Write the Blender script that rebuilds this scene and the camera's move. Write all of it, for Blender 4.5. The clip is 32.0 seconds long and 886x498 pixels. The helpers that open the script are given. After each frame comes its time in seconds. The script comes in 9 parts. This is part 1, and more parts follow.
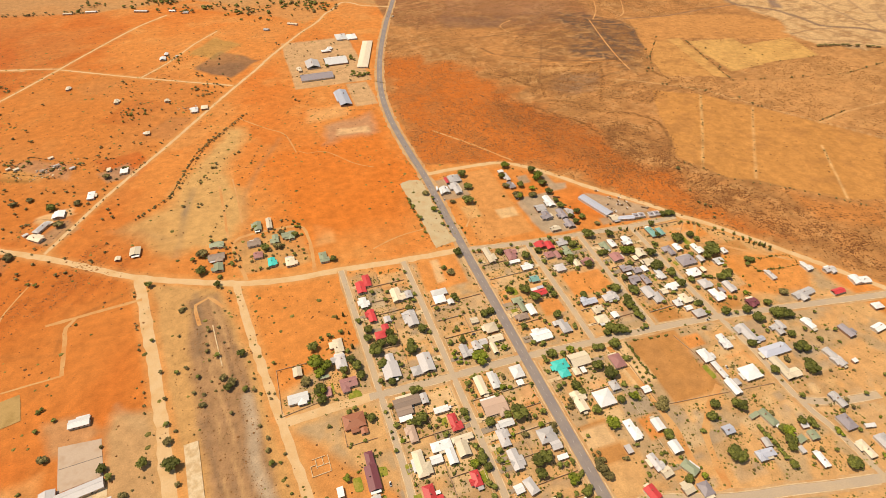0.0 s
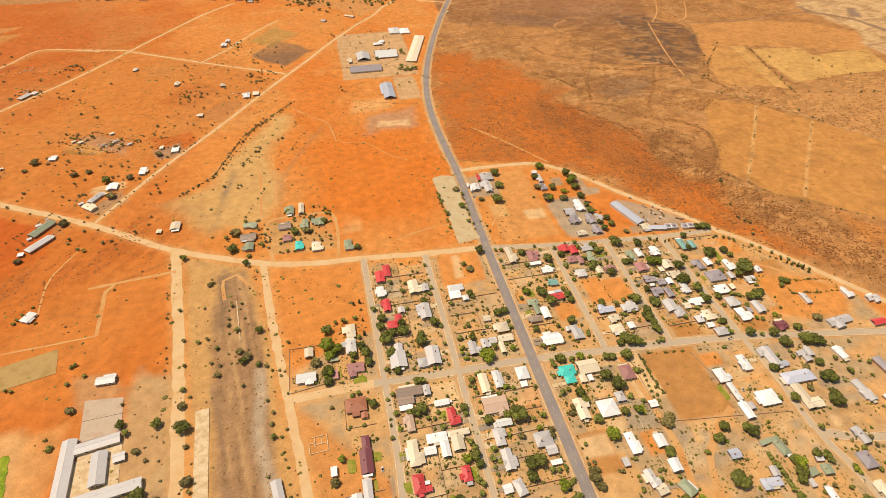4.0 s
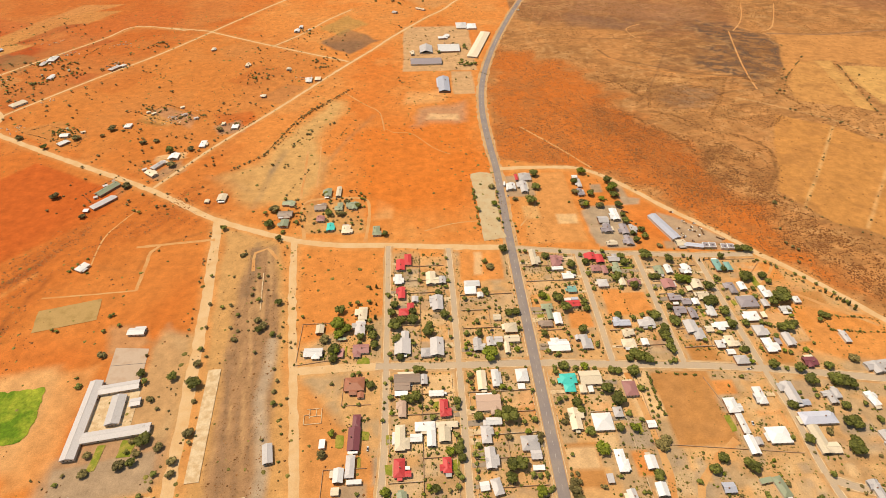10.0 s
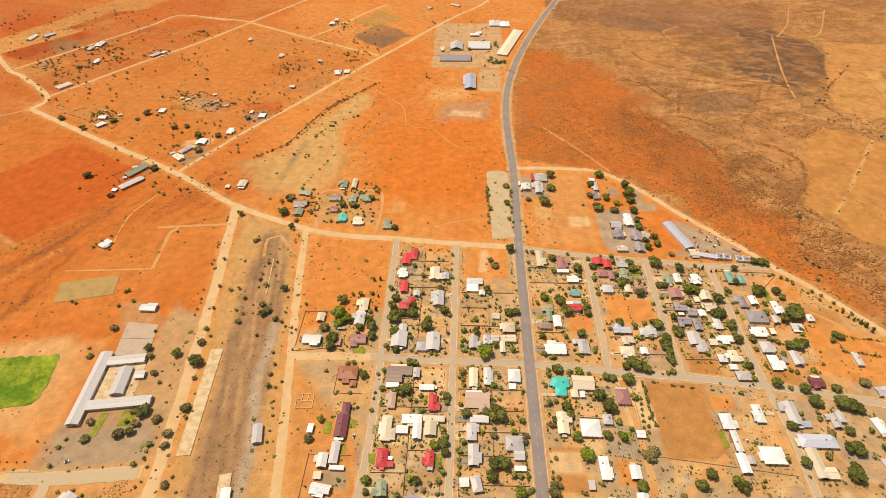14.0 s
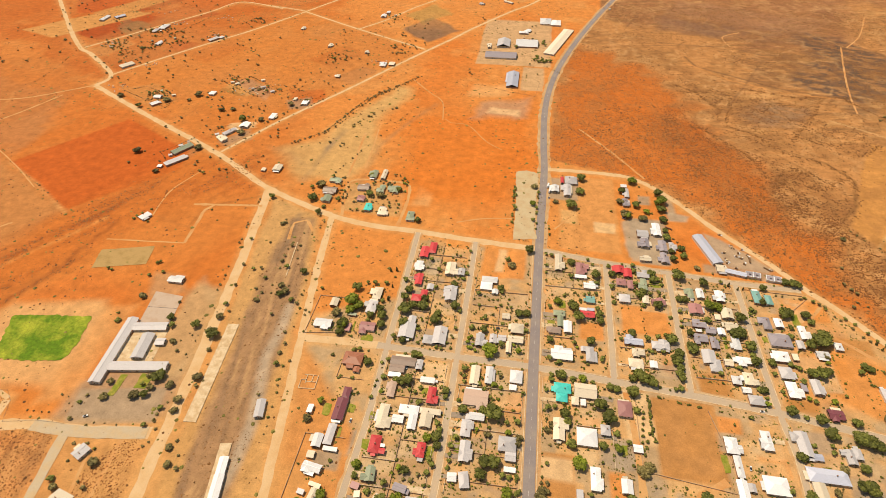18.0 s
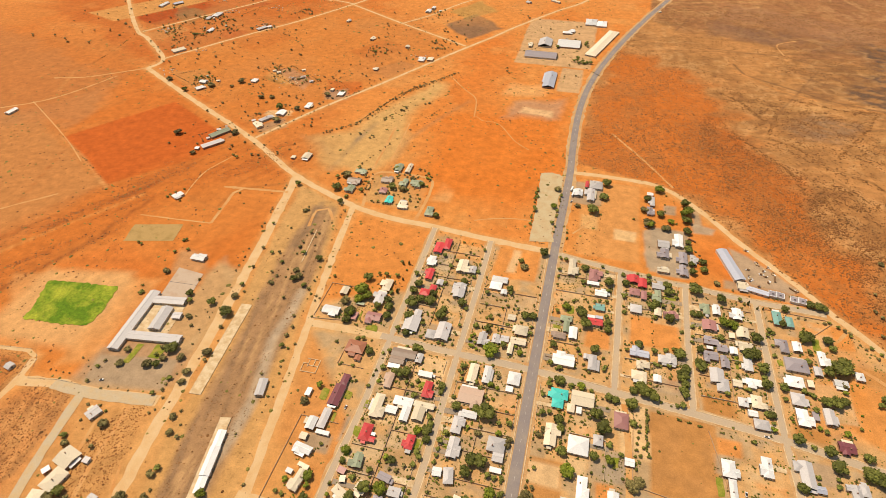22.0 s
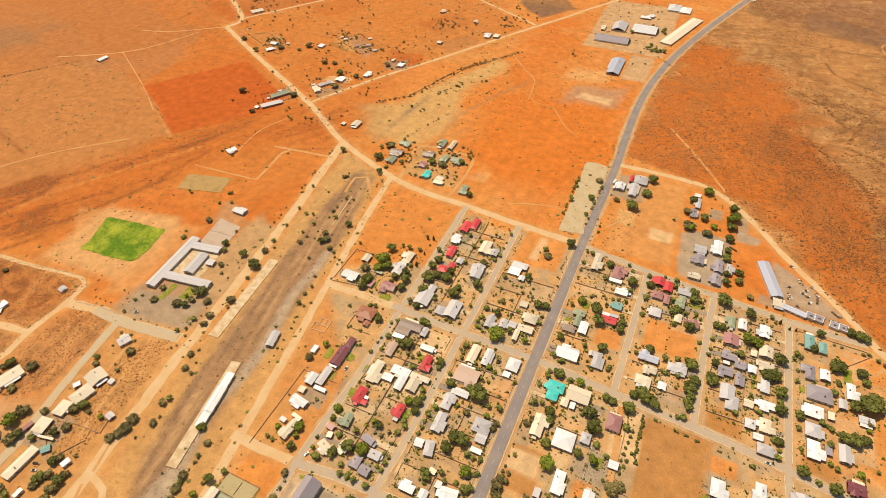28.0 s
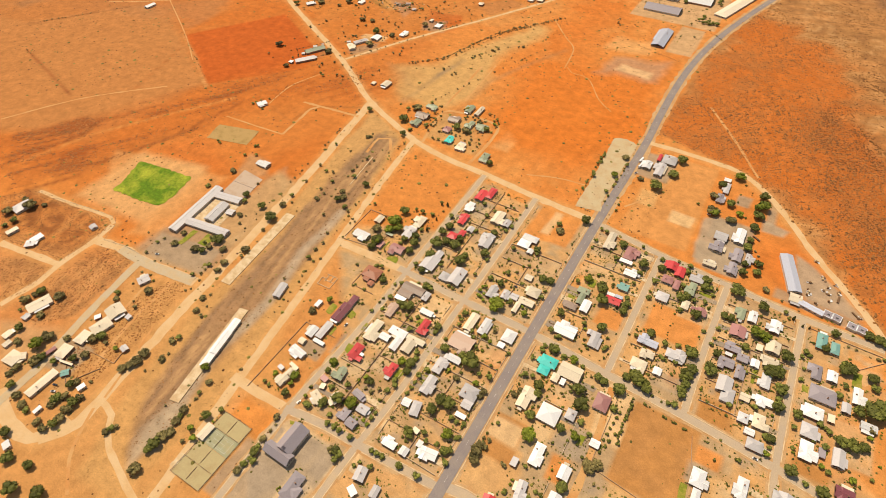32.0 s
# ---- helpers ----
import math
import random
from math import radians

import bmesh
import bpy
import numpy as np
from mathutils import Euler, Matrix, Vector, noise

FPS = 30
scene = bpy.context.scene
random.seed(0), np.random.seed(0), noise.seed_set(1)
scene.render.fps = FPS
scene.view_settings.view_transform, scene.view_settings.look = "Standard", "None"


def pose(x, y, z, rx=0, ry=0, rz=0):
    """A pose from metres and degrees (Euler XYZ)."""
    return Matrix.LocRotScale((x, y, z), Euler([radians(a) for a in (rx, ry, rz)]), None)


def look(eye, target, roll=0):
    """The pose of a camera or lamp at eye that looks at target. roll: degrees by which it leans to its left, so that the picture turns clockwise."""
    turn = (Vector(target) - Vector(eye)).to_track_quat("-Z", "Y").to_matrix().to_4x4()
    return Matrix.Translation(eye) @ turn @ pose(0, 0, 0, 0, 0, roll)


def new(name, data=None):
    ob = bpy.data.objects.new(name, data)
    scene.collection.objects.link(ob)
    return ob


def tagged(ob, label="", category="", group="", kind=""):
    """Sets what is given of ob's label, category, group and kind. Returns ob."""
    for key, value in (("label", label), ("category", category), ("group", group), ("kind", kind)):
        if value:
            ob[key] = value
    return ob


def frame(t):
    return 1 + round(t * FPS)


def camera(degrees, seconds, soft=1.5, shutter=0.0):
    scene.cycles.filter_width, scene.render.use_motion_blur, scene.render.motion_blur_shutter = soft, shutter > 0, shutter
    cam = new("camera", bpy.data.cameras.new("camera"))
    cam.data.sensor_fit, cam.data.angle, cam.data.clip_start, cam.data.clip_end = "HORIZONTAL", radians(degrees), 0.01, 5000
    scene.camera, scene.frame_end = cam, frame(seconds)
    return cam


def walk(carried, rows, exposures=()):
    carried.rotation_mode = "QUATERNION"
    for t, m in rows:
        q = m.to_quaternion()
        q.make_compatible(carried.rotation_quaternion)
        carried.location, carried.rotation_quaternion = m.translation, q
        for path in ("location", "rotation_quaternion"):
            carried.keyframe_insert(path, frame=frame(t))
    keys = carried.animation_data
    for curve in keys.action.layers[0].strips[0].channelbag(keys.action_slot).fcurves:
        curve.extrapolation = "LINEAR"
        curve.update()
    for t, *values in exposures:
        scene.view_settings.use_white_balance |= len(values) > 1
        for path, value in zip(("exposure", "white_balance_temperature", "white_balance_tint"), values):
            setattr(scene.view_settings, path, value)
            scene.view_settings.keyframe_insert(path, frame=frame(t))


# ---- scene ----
import functools
cam = camera(78.335, 32.0, soft=0.75)
PATH = [
    (0.0, look((-198.25, -506.58, 455.97), (-49.81, -75.83, 65.56), 0.120)),
    (1.0, look((-189.62, -510.77, 456.61), (-56.70, -75.70, 65.41), 0.002)),
    (2.0, look((-180.90, -514.67, 457.15), (-62.75, -75.94, 65.29), -0.097)),
    (3.0, look((-172.11, -518.28, 457.63), (-67.10, -77.00, 64.89), -0.182)),
    (3.5, look((-167.68, -519.97, 457.84), (-68.58, -77.25, 65.19), -0.220)),
    (5.5, look((-149.81, -526.01, 458.57), (-76.03, -79.63, 64.49), -0.346)),
    (6.0, look((-145.30, -527.34, 458.73), (-77.40, -80.47, 64.15), -0.372)),
    (7.0, look((-136.24, -529.77, 459.03), (-80.59, -81.28, 64.37), -0.420)),
    (8.0, look((-127.12, -531.92, 459.31), (-84.94, -82.19, 64.38), -0.464)),
    (9.0, look((-117.96, -533.78, 459.57), (-87.37, -83.37, 64.34), -0.504)),
    (10.0, look((-108.75, -535.35, 459.82), (-89.90, -84.61, 64.24), -0.543)),
    (11.0, look((-99.50, -536.63, 460.06), (-91.22, -85.71, 64.32), -0.580)),
    (12.0, look((-90.22, -537.63, 460.29), (-90.50, -86.94, 64.21), -0.618)),
    (13.0, look((-80.91, -538.34, 460.53), (-91.57, -88.48, 63.65), -0.657)),
    (14.0, look((-71.58, -538.77, 460.76), (-92.71, -90.02, 63.05), -0.698)),
    (14.5, look((-66.91, -538.88, 460.88), (-94.78, -90.75, 62.88), -0.719)),
    (16.5, look((-48.23, -538.61, 461.33), (-101.87, -94.15, 61.86), -0.811)),
    (17.0, look((-43.56, -538.37, 461.44), (-103.12, -94.95, 61.66), -0.836)),
    (18.0, look((-34.22, -537.67, 461.66), (-108.29, -97.04, 61.21), -0.889)),
    (19.0, look((-24.90, -536.69, 461.88), (-110.76, -98.74, 60.84), -0.945)),
    (20.0, look((-15.60, -535.42, 462.09), (-112.17, -100.01, 60.72), -1.006)),
    (21.0, look((-6.34, -533.87, 462.29), (-114.72, -101.78, 60.36), -1.070)),
    (22.0, look((2.90, -532.03, 462.48), (-118.03, -103.78, 60.02), -1.138)),
    (23.0, look((12.09, -529.91, 462.66), (-122.96, -106.38, 59.70), -1.210)),
    (24.0, look((21.23, -527.49, 462.83), (-126.73, -108.55, 59.61), -1.286)),
    (24.5, look((25.78, -526.17, 462.91), (-128.11, -109.58, 59.47), -1.325)),
    (26.5, look((43.84, -520.15, 463.21), (-130.95, -118.05, 53.63), -1.492)),
    (27.0, look((48.31, -518.46, 463.29), (-130.56, -121.19, 50.76), -1.536)),
    (28.0, look((57.20, -514.83, 463.42), (-131.30, -128.60, 44.75), -1.626)),
    (29.0, look((66.01, -510.90, 463.56), (-130.99, -135.89, 38.63), -1.720)),
    (30.0, look((74.74, -506.63, 463.69), (-130.05, -143.28, 32.38), -1.817)),
    (31.0, look((83.39, -502.04, 463.83), (-128.46, -150.28, 26.37), -1.918)),
    (32.0, look((91.95, -497.11, 463.99), (-126.56, -157.22, 20.46), -2.021)),
]
walk(cam, PATH, [(0.0, -0.10, 8120.0, 10.0)])

# ---- world and sun ----
SUN_DIR = Vector((-0.40, 0.20, 0.89)).normalized()
world = bpy.data.worlds.new("sky")
scene.world = world
world.use_nodes = True
wn = world.node_tree.nodes
sky = wn.new("ShaderNodeTexSky")
sky.sky_type = "NISHITA"
sky.sun_disc = False
sky.sun_elevation = math.asin(SUN_DIR.z)
sky.sun_rotation = math.atan2(SUN_DIR.x, SUN_DIR.y) % (2 * math.pi)
wn["Background"].inputs["Strength"].default_value = 0.125
world.node_tree.links.new(sky.outputs["Color"], wn["Background"].inputs["Color"])
sun_data = bpy.data.lights.new("sun", "SUN")
sun_data.energy = 4.05
sun_data.angle = radians(0.53)
sun_data.color = (1.0, 0.94, 0.85)
sun = new("sun", sun_data)
sun.matrix_world = look(SUN_DIR * 900, (0, 0, 0))

# ---- materials ----
def base_mat(name, rough=0.85, spec=0.25):
    m = bpy.data.materials.new(name)
    m.use_nodes = True
    nt = m.node_tree
    b = nt.nodes["Principled BSDF"]
    b.inputs["Roughness"].default_value = rough
    b.inputs["Specular IOR Level"].default_value = spec
    return m, nt, b


def noise_node(nt, vec, scale, detail=4.0, rough=0.6):
    n = nt.nodes.new("ShaderNodeTexNoise")
    n.inputs["Scale"].default_value = scale
    n.inputs["Detail"].default_value = detail
    n.inputs["Roughness"].default_value = rough
    nt.links.new(vec, n.inputs["Vector"])
    return n.outputs["Fac"]


def ramp_value(nt, fac, lo, hi, a, b):
    r = nt.nodes.new("ShaderNodeMapRange")
    r.inputs["From Min"].default_value, r.inputs["From Max"].default_value = lo, hi
    r.inputs["To Min"].default_value, r.inputs["To Max"].default_value = a, b
    nt.links.new(fac, r.inputs["Value"])
    return r.outputs["Result"]


def scale_colour(nt, col, value):
    mx = nt.nodes.new("ShaderNodeVectorMath")
    mx.operation = "SCALE"
    nt.links.new(col, mx.inputs[0])
    nt.links.new(value, mx.inputs["Scale"])
    return mx.outputs["Vector"]


def mix_colour(nt, fac, a, b):
    mx = nt.nodes.new("ShaderNodeMix")
    mx.data_type = "RGBA"
    nt.links.new(fac, mx.inputs["Factor"])
    for sock, v in ((mx.inputs[6], a), (mx.inputs[7], b)):
        if isinstance(v, tuple):
            sock.default_value = (*v, 1)
        else:
            nt.links.new(v, sock)
    return mx.outputs[2]


def multiply(nt, a, b):
    mm = nt.nodes.new("ShaderNodeMath")
    mm.operation = "MULTIPLY"
    nt.links.new(a, mm.inputs[0])
    nt.links.new(b, mm.inputs[1])
    return mm.outputs[0]


def position(nt):
    return nt.nodes.new("ShaderNodeNewGeometry").outputs["Position"]


def surface(name, col, other=None, big=0.05, small=0.7, rough=0.9, amount=0.22, spec=0.2, bump=0.15, stain=(0.5, 0.66)):
    """Worn surface: two colours mixed by a broad noise, grain at a small scale, fine relief."""
    m, nt, b = base_mat(name, rough, spec)
    pos = position(nt)
    f1 = noise_node(nt, pos, big, 5)
    f2 = noise_node(nt, pos, small, 5, 0.7)
    c = mix_colour(nt, ramp_value(nt, f1, stain[0], stain[1], 0, 1), col, other or tuple(v * 0.75 for v in col))
    v = ramp_value(nt, f2, 0.25, 0.75, 1 - amount, 1 + amount)
    nt.links.new(scale_colour(nt, c, v), b.inputs["Base Color"])
    bp = nt.nodes.new("ShaderNodeBump")
    bp.inputs["Strength"].default_value = bump
    bp.inputs["Distance"].default_value = 0.3
    nt.links.new(f2, bp.inputs["Height"])
    nt.links.new(bp.outputs["Normal"], b.inputs["Normal"])
    return m


def roof_paint(name, col, rust=(0.30, 0.17, 0.10), rust_amount=0.35, rough=0.45, spread=0.18):
    """Painted or bare corrugated sheet: tone differs from roof to roof, sheets and stains vary along it."""
    m, nt, b = base_mat(name, rough, 0.35)
    tc = nt.nodes.new("ShaderNodeTexCoord")
    info = nt.nodes.new("ShaderNodeObjectInfo")
    pos = position(nt)
    tone = ramp_value(nt, info.outputs["Random"], 0, 1, 1 - spread, 1 + spread * 0.7)
    stains = noise_node(nt, pos, 0.23, 5, 0.65)
    wave = nt.nodes.new("ShaderNodeTexWave")
    wave.inputs["Scale"].default_value = 0.55
    wave.inputs["Distortion"].default_value = 0.6
    nt.links.new(tc.outputs["Object"], wave.inputs["Vector"])
    sheets = ramp_value(nt, wave.outputs["Fac"], 0, 1, 0.93, 1.04)
    grain = ramp_value(nt, noise_node(nt, pos, 1.3, 4, 0.7), 0.25, 0.75, 0.88, 1.1)
    c = mix_colour(nt, ramp_value(nt, stains, 0.55, 0.85, 0, rust_amount), col, rust)
    c = scale_colour(nt, c, multiply(nt, tone, multiply(nt, sheets, grain)))
    nt.links.new(c, b.inputs["Base Color"])
    return m


def foliage(name, dark, light):
    m, nt, b = base_mat(name, 0.7, 0.2)
    info = nt.nodes.new("ShaderNodeObjectInfo")
    geo = nt.nodes.new("ShaderNodeNewGeometry")
    f = noise_node(nt, geo.outputs["Position"], 0.55, 4, 0.7)
    isl = ramp_value(nt, geo.outputs["Random Per Island"], 0, 1, 0.7, 1.35)
    c = mix_colour(nt, ramp_value(nt, f, 0.35, 0.65, 0, 1), dark, light)
    c = scale_colour(nt, c, multiply(nt, isl, ramp_value(nt, info.outputs["Random"], 0, 1, 0.7, 1.35)))
    nt.links.new(c, b.inputs["Base Color"])
    return m


ROOF = {
    "white": roof_paint("white_roof_sheet", (0.78, 0.76, 0.73), (0.50, 0.42, 0.34), 0.5, spread=0.22),
    "silver": roof_paint("galvanised_roof_sheet", (0.54, 0.50, 0.48), (0.40, 0.31, 0.24), 0.5),
    "cream": roof_paint("cream_roof_sheet", (0.72, 0.60, 0.43), (0.42, 0.30, 0.18), 0.4),
    "red": roof_paint("red_roof_sheet", (0.62, 0.06, 0.06), (0.40, 0.09, 0.06), 0.4),
    "maroon": roof_paint("maroon_roof_sheet", (0.24, 0.07, 0.08), (0.20, 0.10, 0.08), 0.4),
    "pink": roof_paint("faded_red_roof_sheet", (0.42, 0.19, 0.17), (0.40, 0.25, 0.18), 0.5),
    "sea": roof_paint("sea_green_roof_sheet", (0.20, 0.40, 0.35), (0.36, 0.34, 0.24), 0.4),
    "teal": roof_paint("turquoise_roof_sheet", (0.04, 0.55, 0.48), (0.10, 0.42, 0.36), 0.4, spread=0.08),
    "green": roof_paint("faded_green_roof_sheet", (0.30, 0.33, 0.21), (0.34, 0.28, 0.18), 0.45),
    "brown": roof_paint("brown_roof_sheet", (0.34, 0.24, 0.18), (0.28, 0.18, 0.12), 0.4),
    "slate": roof_paint("grey_tiled_roof", (0.34, 0.29, 0.30), (0.28, 0.21, 0.18), 0.4),
    "peach": roof_paint("peach_roof_sheet", (0.56, 0.38, 0.28), (0.42, 0.28, 0.2), 0.4),
    "blue": roof_paint("pale_blue_roof_sheet", (0.50, 0.51, 0.58), (0.40, 0.37, 0.36), 0.4),
    "brick": roof_paint("terracotta_tiled_roof", (0.40, 0.15, 0.08), (0.30, 0.12, 0.07), 0.4),
}
ROOF_WORDS = {
    "white": "white painted sheet", "silver": "weathered galvanised sheet", "cream": "cream painted sheet",
    "red": "bright red sheet", "maroon": "dark maroon sheet", "pink": "faded red sheet", "sea": "sea-green sheet",
    "teal": "bright turquoise sheet", "green": "faded green sheet", "brown": "brown sheet", "slate": "dark grey tiled",
    "peach": "peach coloured sheet", "blue": "pale blue sheet", "brick": "terracotta tiled",
}
PLASTER = surface("painted_plaster", (0.62, 0.52, 0.40), (0.50, 0.38, 0.27), 0.08, 1.5, amount=0.12)
BRICK = surface("brown_brickwork", (0.34, 0.19, 0.12), (0.40, 0.27, 0.18), 0.08, 2.0, amount=0.2)
GLASS = surface("dark_window_glass", (0.03, 0.035, 0.04), None, 0.3, 2.0, 0.12, 0.1, 0.6, 0.0)
TIMBER = surface("painted_door_timber", (0.22, 0.12, 0.06), None, 0.3, 2.0, 0.6, 0.2)
ASPHALT = surface("worn_asphalt", (0.455, 0.345, 0.240), (0.52, 0.375, 0.235), 0.04, 1.1, 0.9, 0.14, stain=(0.42, 0.7))
MAIN_ASPHALT = surface("road_asphalt", (0.250, 0.205, 0.188), (0.31, 0.25, 0.205), 0.05, 0.9, 0.85, 0.12, stain=(0.42, 0.7))
TAR_YARD = surface("grey_gravel_yard", (0.30, 0.235, 0.175), (0.37, 0.265, 0.17), 0.06, 1.0, 0.95, 0.16, stain=(0.42, 0.66))
DIRT_ROAD = surface("pale_dirt_road", (0.64, 0.425, 0.225), (0.60, 0.36, 0.165), 0.06, 0.9, 0.95, 0.12, stain=(0.42, 0.66))
TRACK = surface("faint_dirt_track", (0.585, 0.315, 0.125), (0.56, 0.245, 0.08), 0.05, 0.9, 0.95, 0.12, stain=(0.4, 0.62))
VERGE = surface("sandy_verge", (0.53, 0.33, 0.165), (0.50, 0.26, 0.105), 0.07, 0.8, 0.95, 0.2, stain=(0.42, 0.62))
GRAVEL_STREET = surface("grey_gravel_street", (0.50, 0.385, 0.25), (0.54, 0.37, 0.20), 0.08, 0.9, 0.95, 0.12, stain=(0.42, 0.66))
GRAVEL_LOT = surface("pale_gravel", (0.52, 0.40, 0.235), (0.50, 0.34, 0.18), 0.08, 0.9, 0.95, 0.12, stain=(0.42, 0.66))
ORANGE_YARD = surface("orange_sand_yard", (0.66, 0.26, 0.075), (0.60, 0.29, 0.11), 0.06, 0.8, 0.95, 0.12, stain=(0.45, 0.7))
BROWN_LOT = surface("dry_brown_soil", (0.44, 0.20, 0.065), (0.50, 0.26, 0.10), 0.07, 0.6, 0.95, 0.28, stain=(0.42, 0.62))
FIELD_GRASS = surface("watered_field_grass", (0.10, 0.185, 0.010), (0.33, 0.35, 0.035), 0.035, 0.30, 0.9, 0.42, stain=(0.42, 0.62))
LAWN = surface("green_lawn", (0.20, 0.22, 0.025), (0.36, 0.28, 0.06), 0.12, 1.4, 0.9, 0.3, stain=(0.45, 0.62))
CONCRETE = surface("pale_concrete", (0.66, 0.50, 0.31), (0.55, 0.37, 0.2), 0.15, 0.9, 0.9, 0.16, stain=(0.42, 0.6))
PITCH = surface("dry_pitch_grass", (0.43, 0.265, 0.10), (0.35, 0.215, 0.075), 0.08, 0.8, 0.9, 0.15)
COURT = surface("faded_court_surface", (0.44, 0.345, 0.175), (0.41, 0.305, 0.15), 0.08, 0.8, 0.9, 0.1)
COURT_GREEN = surface("faded_green_court", (0.335, 0.32, 0.19), (0.40, 0.33, 0.175), 0.1, 0.8, 0.9, 0.1)
PAVED = surface("pinkish_paved_court", (0.50, 0.37, 0.27), (0.46, 0.32, 0.22), 0.1, 0.8, 0.9, 0.08)
WHITE_LINE = surface("worn_white_paint", (0.62, 0.58, 0.52), None, 0.3, 2.0, 0.8, 0.2)
PALE_WALL = surface("pale_plastered_walling", (0.62, 0.47, 0.31), (0.52, 0.36, 0.22), 0.1, 1.5, 0.9, 0.15)
WALLING = surface("boundary_walling", (0.47, 0.31, 0.19), (0.38, 0.22, 0.13), 0.1, 1.5, 0.9, 0.2)
DARK_STEEL = surface("dark_painted_steel", (0.08, 0.075, 0.07), None, 0.3, 2.0, 0.5, 0.2)
RUBBER = surface("tyre_rubber", (0.03, 0.03, 0.03), None, 0.3, 2.0, 0.9, 0.1)
BARK = surface("tree_bark", (0.16, 0.10, 0.06), None, 0.8, 4.0, 0.9, 0.3)
CAR_WHITE = surface("white_car_paint", (0.78, 0.78, 0.77), (0.70, 0.68, 0.64), 0.5, 3.0, 0.3, 0.04, 0.5, 0.0)
CAR_DARK = surface("dark_car_paint", (0.05, 0.06, 0.08), None, 0.5, 3.0, 0.3, 0.04, 0.5, 0.0)
LEAF = foliage("garden_leaves", (0.075, 0.082, 0.016), (0.185, 0.180, 0.038))
LEAF_BRIGHT = foliage("fresh_leaves", (0.085, 0.112, 0.010), (0.215, 0.225, 0.025))
LEAF_DRY = foliage("dusty_leaves", (0.105, 0.084, 0.028), (0.24, 0.188, 0.068))
LEAF_CYPRESS = foliage("cypress_leaves", (0.042, 0.045, 0.012), (0.10, 0.09, 0.025))
SCRUB = foliage("karoo_scrub", (0.125, 0.052, 0.014), (0.24, 0.100, 0.028))
SCRUB_RED = foliage("rust_brown_scrub", (0.21, 0.072, 0.017), (0.33, 0.125, 0.032))
SCRUB_GREEN = foliage("small_green_bushes", (0.085, 0.075, 0.014), (0.21, 0.17, 0.04))


# ---- mesh helpers ----
def mesh_from(name, verts, faces, material):
    me = bpy.data.meshes.new(name)
    me.from_pydata([tuple(v) for v in verts], [], faces)
    me.materials.append(material)
    me.update()
    return me


def part(name, bm, material, parent=None, label="", m=None):
    """Links a bmesh or a mesh as one mesh object under a thing or a part."""
    if isinstance(bm, bmesh.types.BMesh):
        me = bpy.data.meshes.new(name)
        bm.to_mesh(me)
        bm.free()
        me.materials.append(material)
    else:
        me = bm
    ob = new(name, me)
    if parent is not None:
        ob.parent = parent
    if m is not None:
        ob.matrix_basis = m
    return tagged(ob, label)


def box_bm(x, y, z, w, d, h, rot=0.0, bevel=0.0):
    bm = bmesh.new()
    bmesh.ops.create_cube(bm, size=1, matrix=pose(x, y, z, 0, 0, rot) @ Matrix.Diagonal((w, d, h, 1)))
    if bevel:
        bmesh.ops.bevel(bm, geom=bm.edges[:], offset=bevel, segments=1, affect="EDGES")
    return bm


LAYER = [0.03]


def next_layer():
    LAYER[0] += 0.002
    return LAYER[0]


def smooth_line(pts, step=9.0):
    """A smooth line through the given points, in steps of about that length."""
    p = [Vector((*q, 0)) for q in pts]
    out = []
    for i in range(len(p) - 1):
        a, b, c, d = p[max(i - 1, 0)], p[i], p[i + 1], p[min(i + 2, len(p) - 1)]
        n = max(1, int((c - b).length / step))
        for k in range(n):
            t = k / n
            out.append(0.5 * (2 * b + (c - a) * t + (2 * a - 5 * b + 4 * c - d) * t * t + (3 * b - a - 3 * c + d) * t ** 3))
    out.append(p[-1])
    return out


def ribbon(name, pts, width, material, jag=0.0, offset=0.0, height=0.0, label="", step=9.0, kind="structure"):
    """A strip of road or track along a line; jag: how uneven its edges are; height: for kerbs."""
    line = smooth_line(pts, step)
    z = next_layer() + height
    verts, faces = [], []
    for i, q in enumerate(line):
        t = (line[min(i + 1, len(line) - 1)] - line[max(i - 1, 0)]).normalized()
        n = Vector((-t.y, t.x, 0))
        l = width / 2 * (1 + jag * noise.noise(q * 0.11 + Vector((3, 0, 7))))
        r = width / 2 * (1 + jag * noise.noise(q * 0.11 + Vector((9, 5, 1))))
        for s in (l, -r):
            v = q + n * (offset + s)
            verts.append((v.x, v.y, z))
        if height:
            for s in (l, -r):
                v = q + n * (offset + s)
                verts.append((v.x, v.y, 0.0))
    k = 4 if height else 2
    for i in range(len(line) - 1):
        a, b = i * k, (i + 1) * k
        faces.append((a, a + 1, b + 1, b))
        if height:
            faces.append((a, b, b + 2, a + 2))
            faces.append((a + 1, a + 3, b + 3, b + 1))
    ob = new(name, mesh_from(name, verts, faces, material))
    return tagged(ob, label, kind=kind)


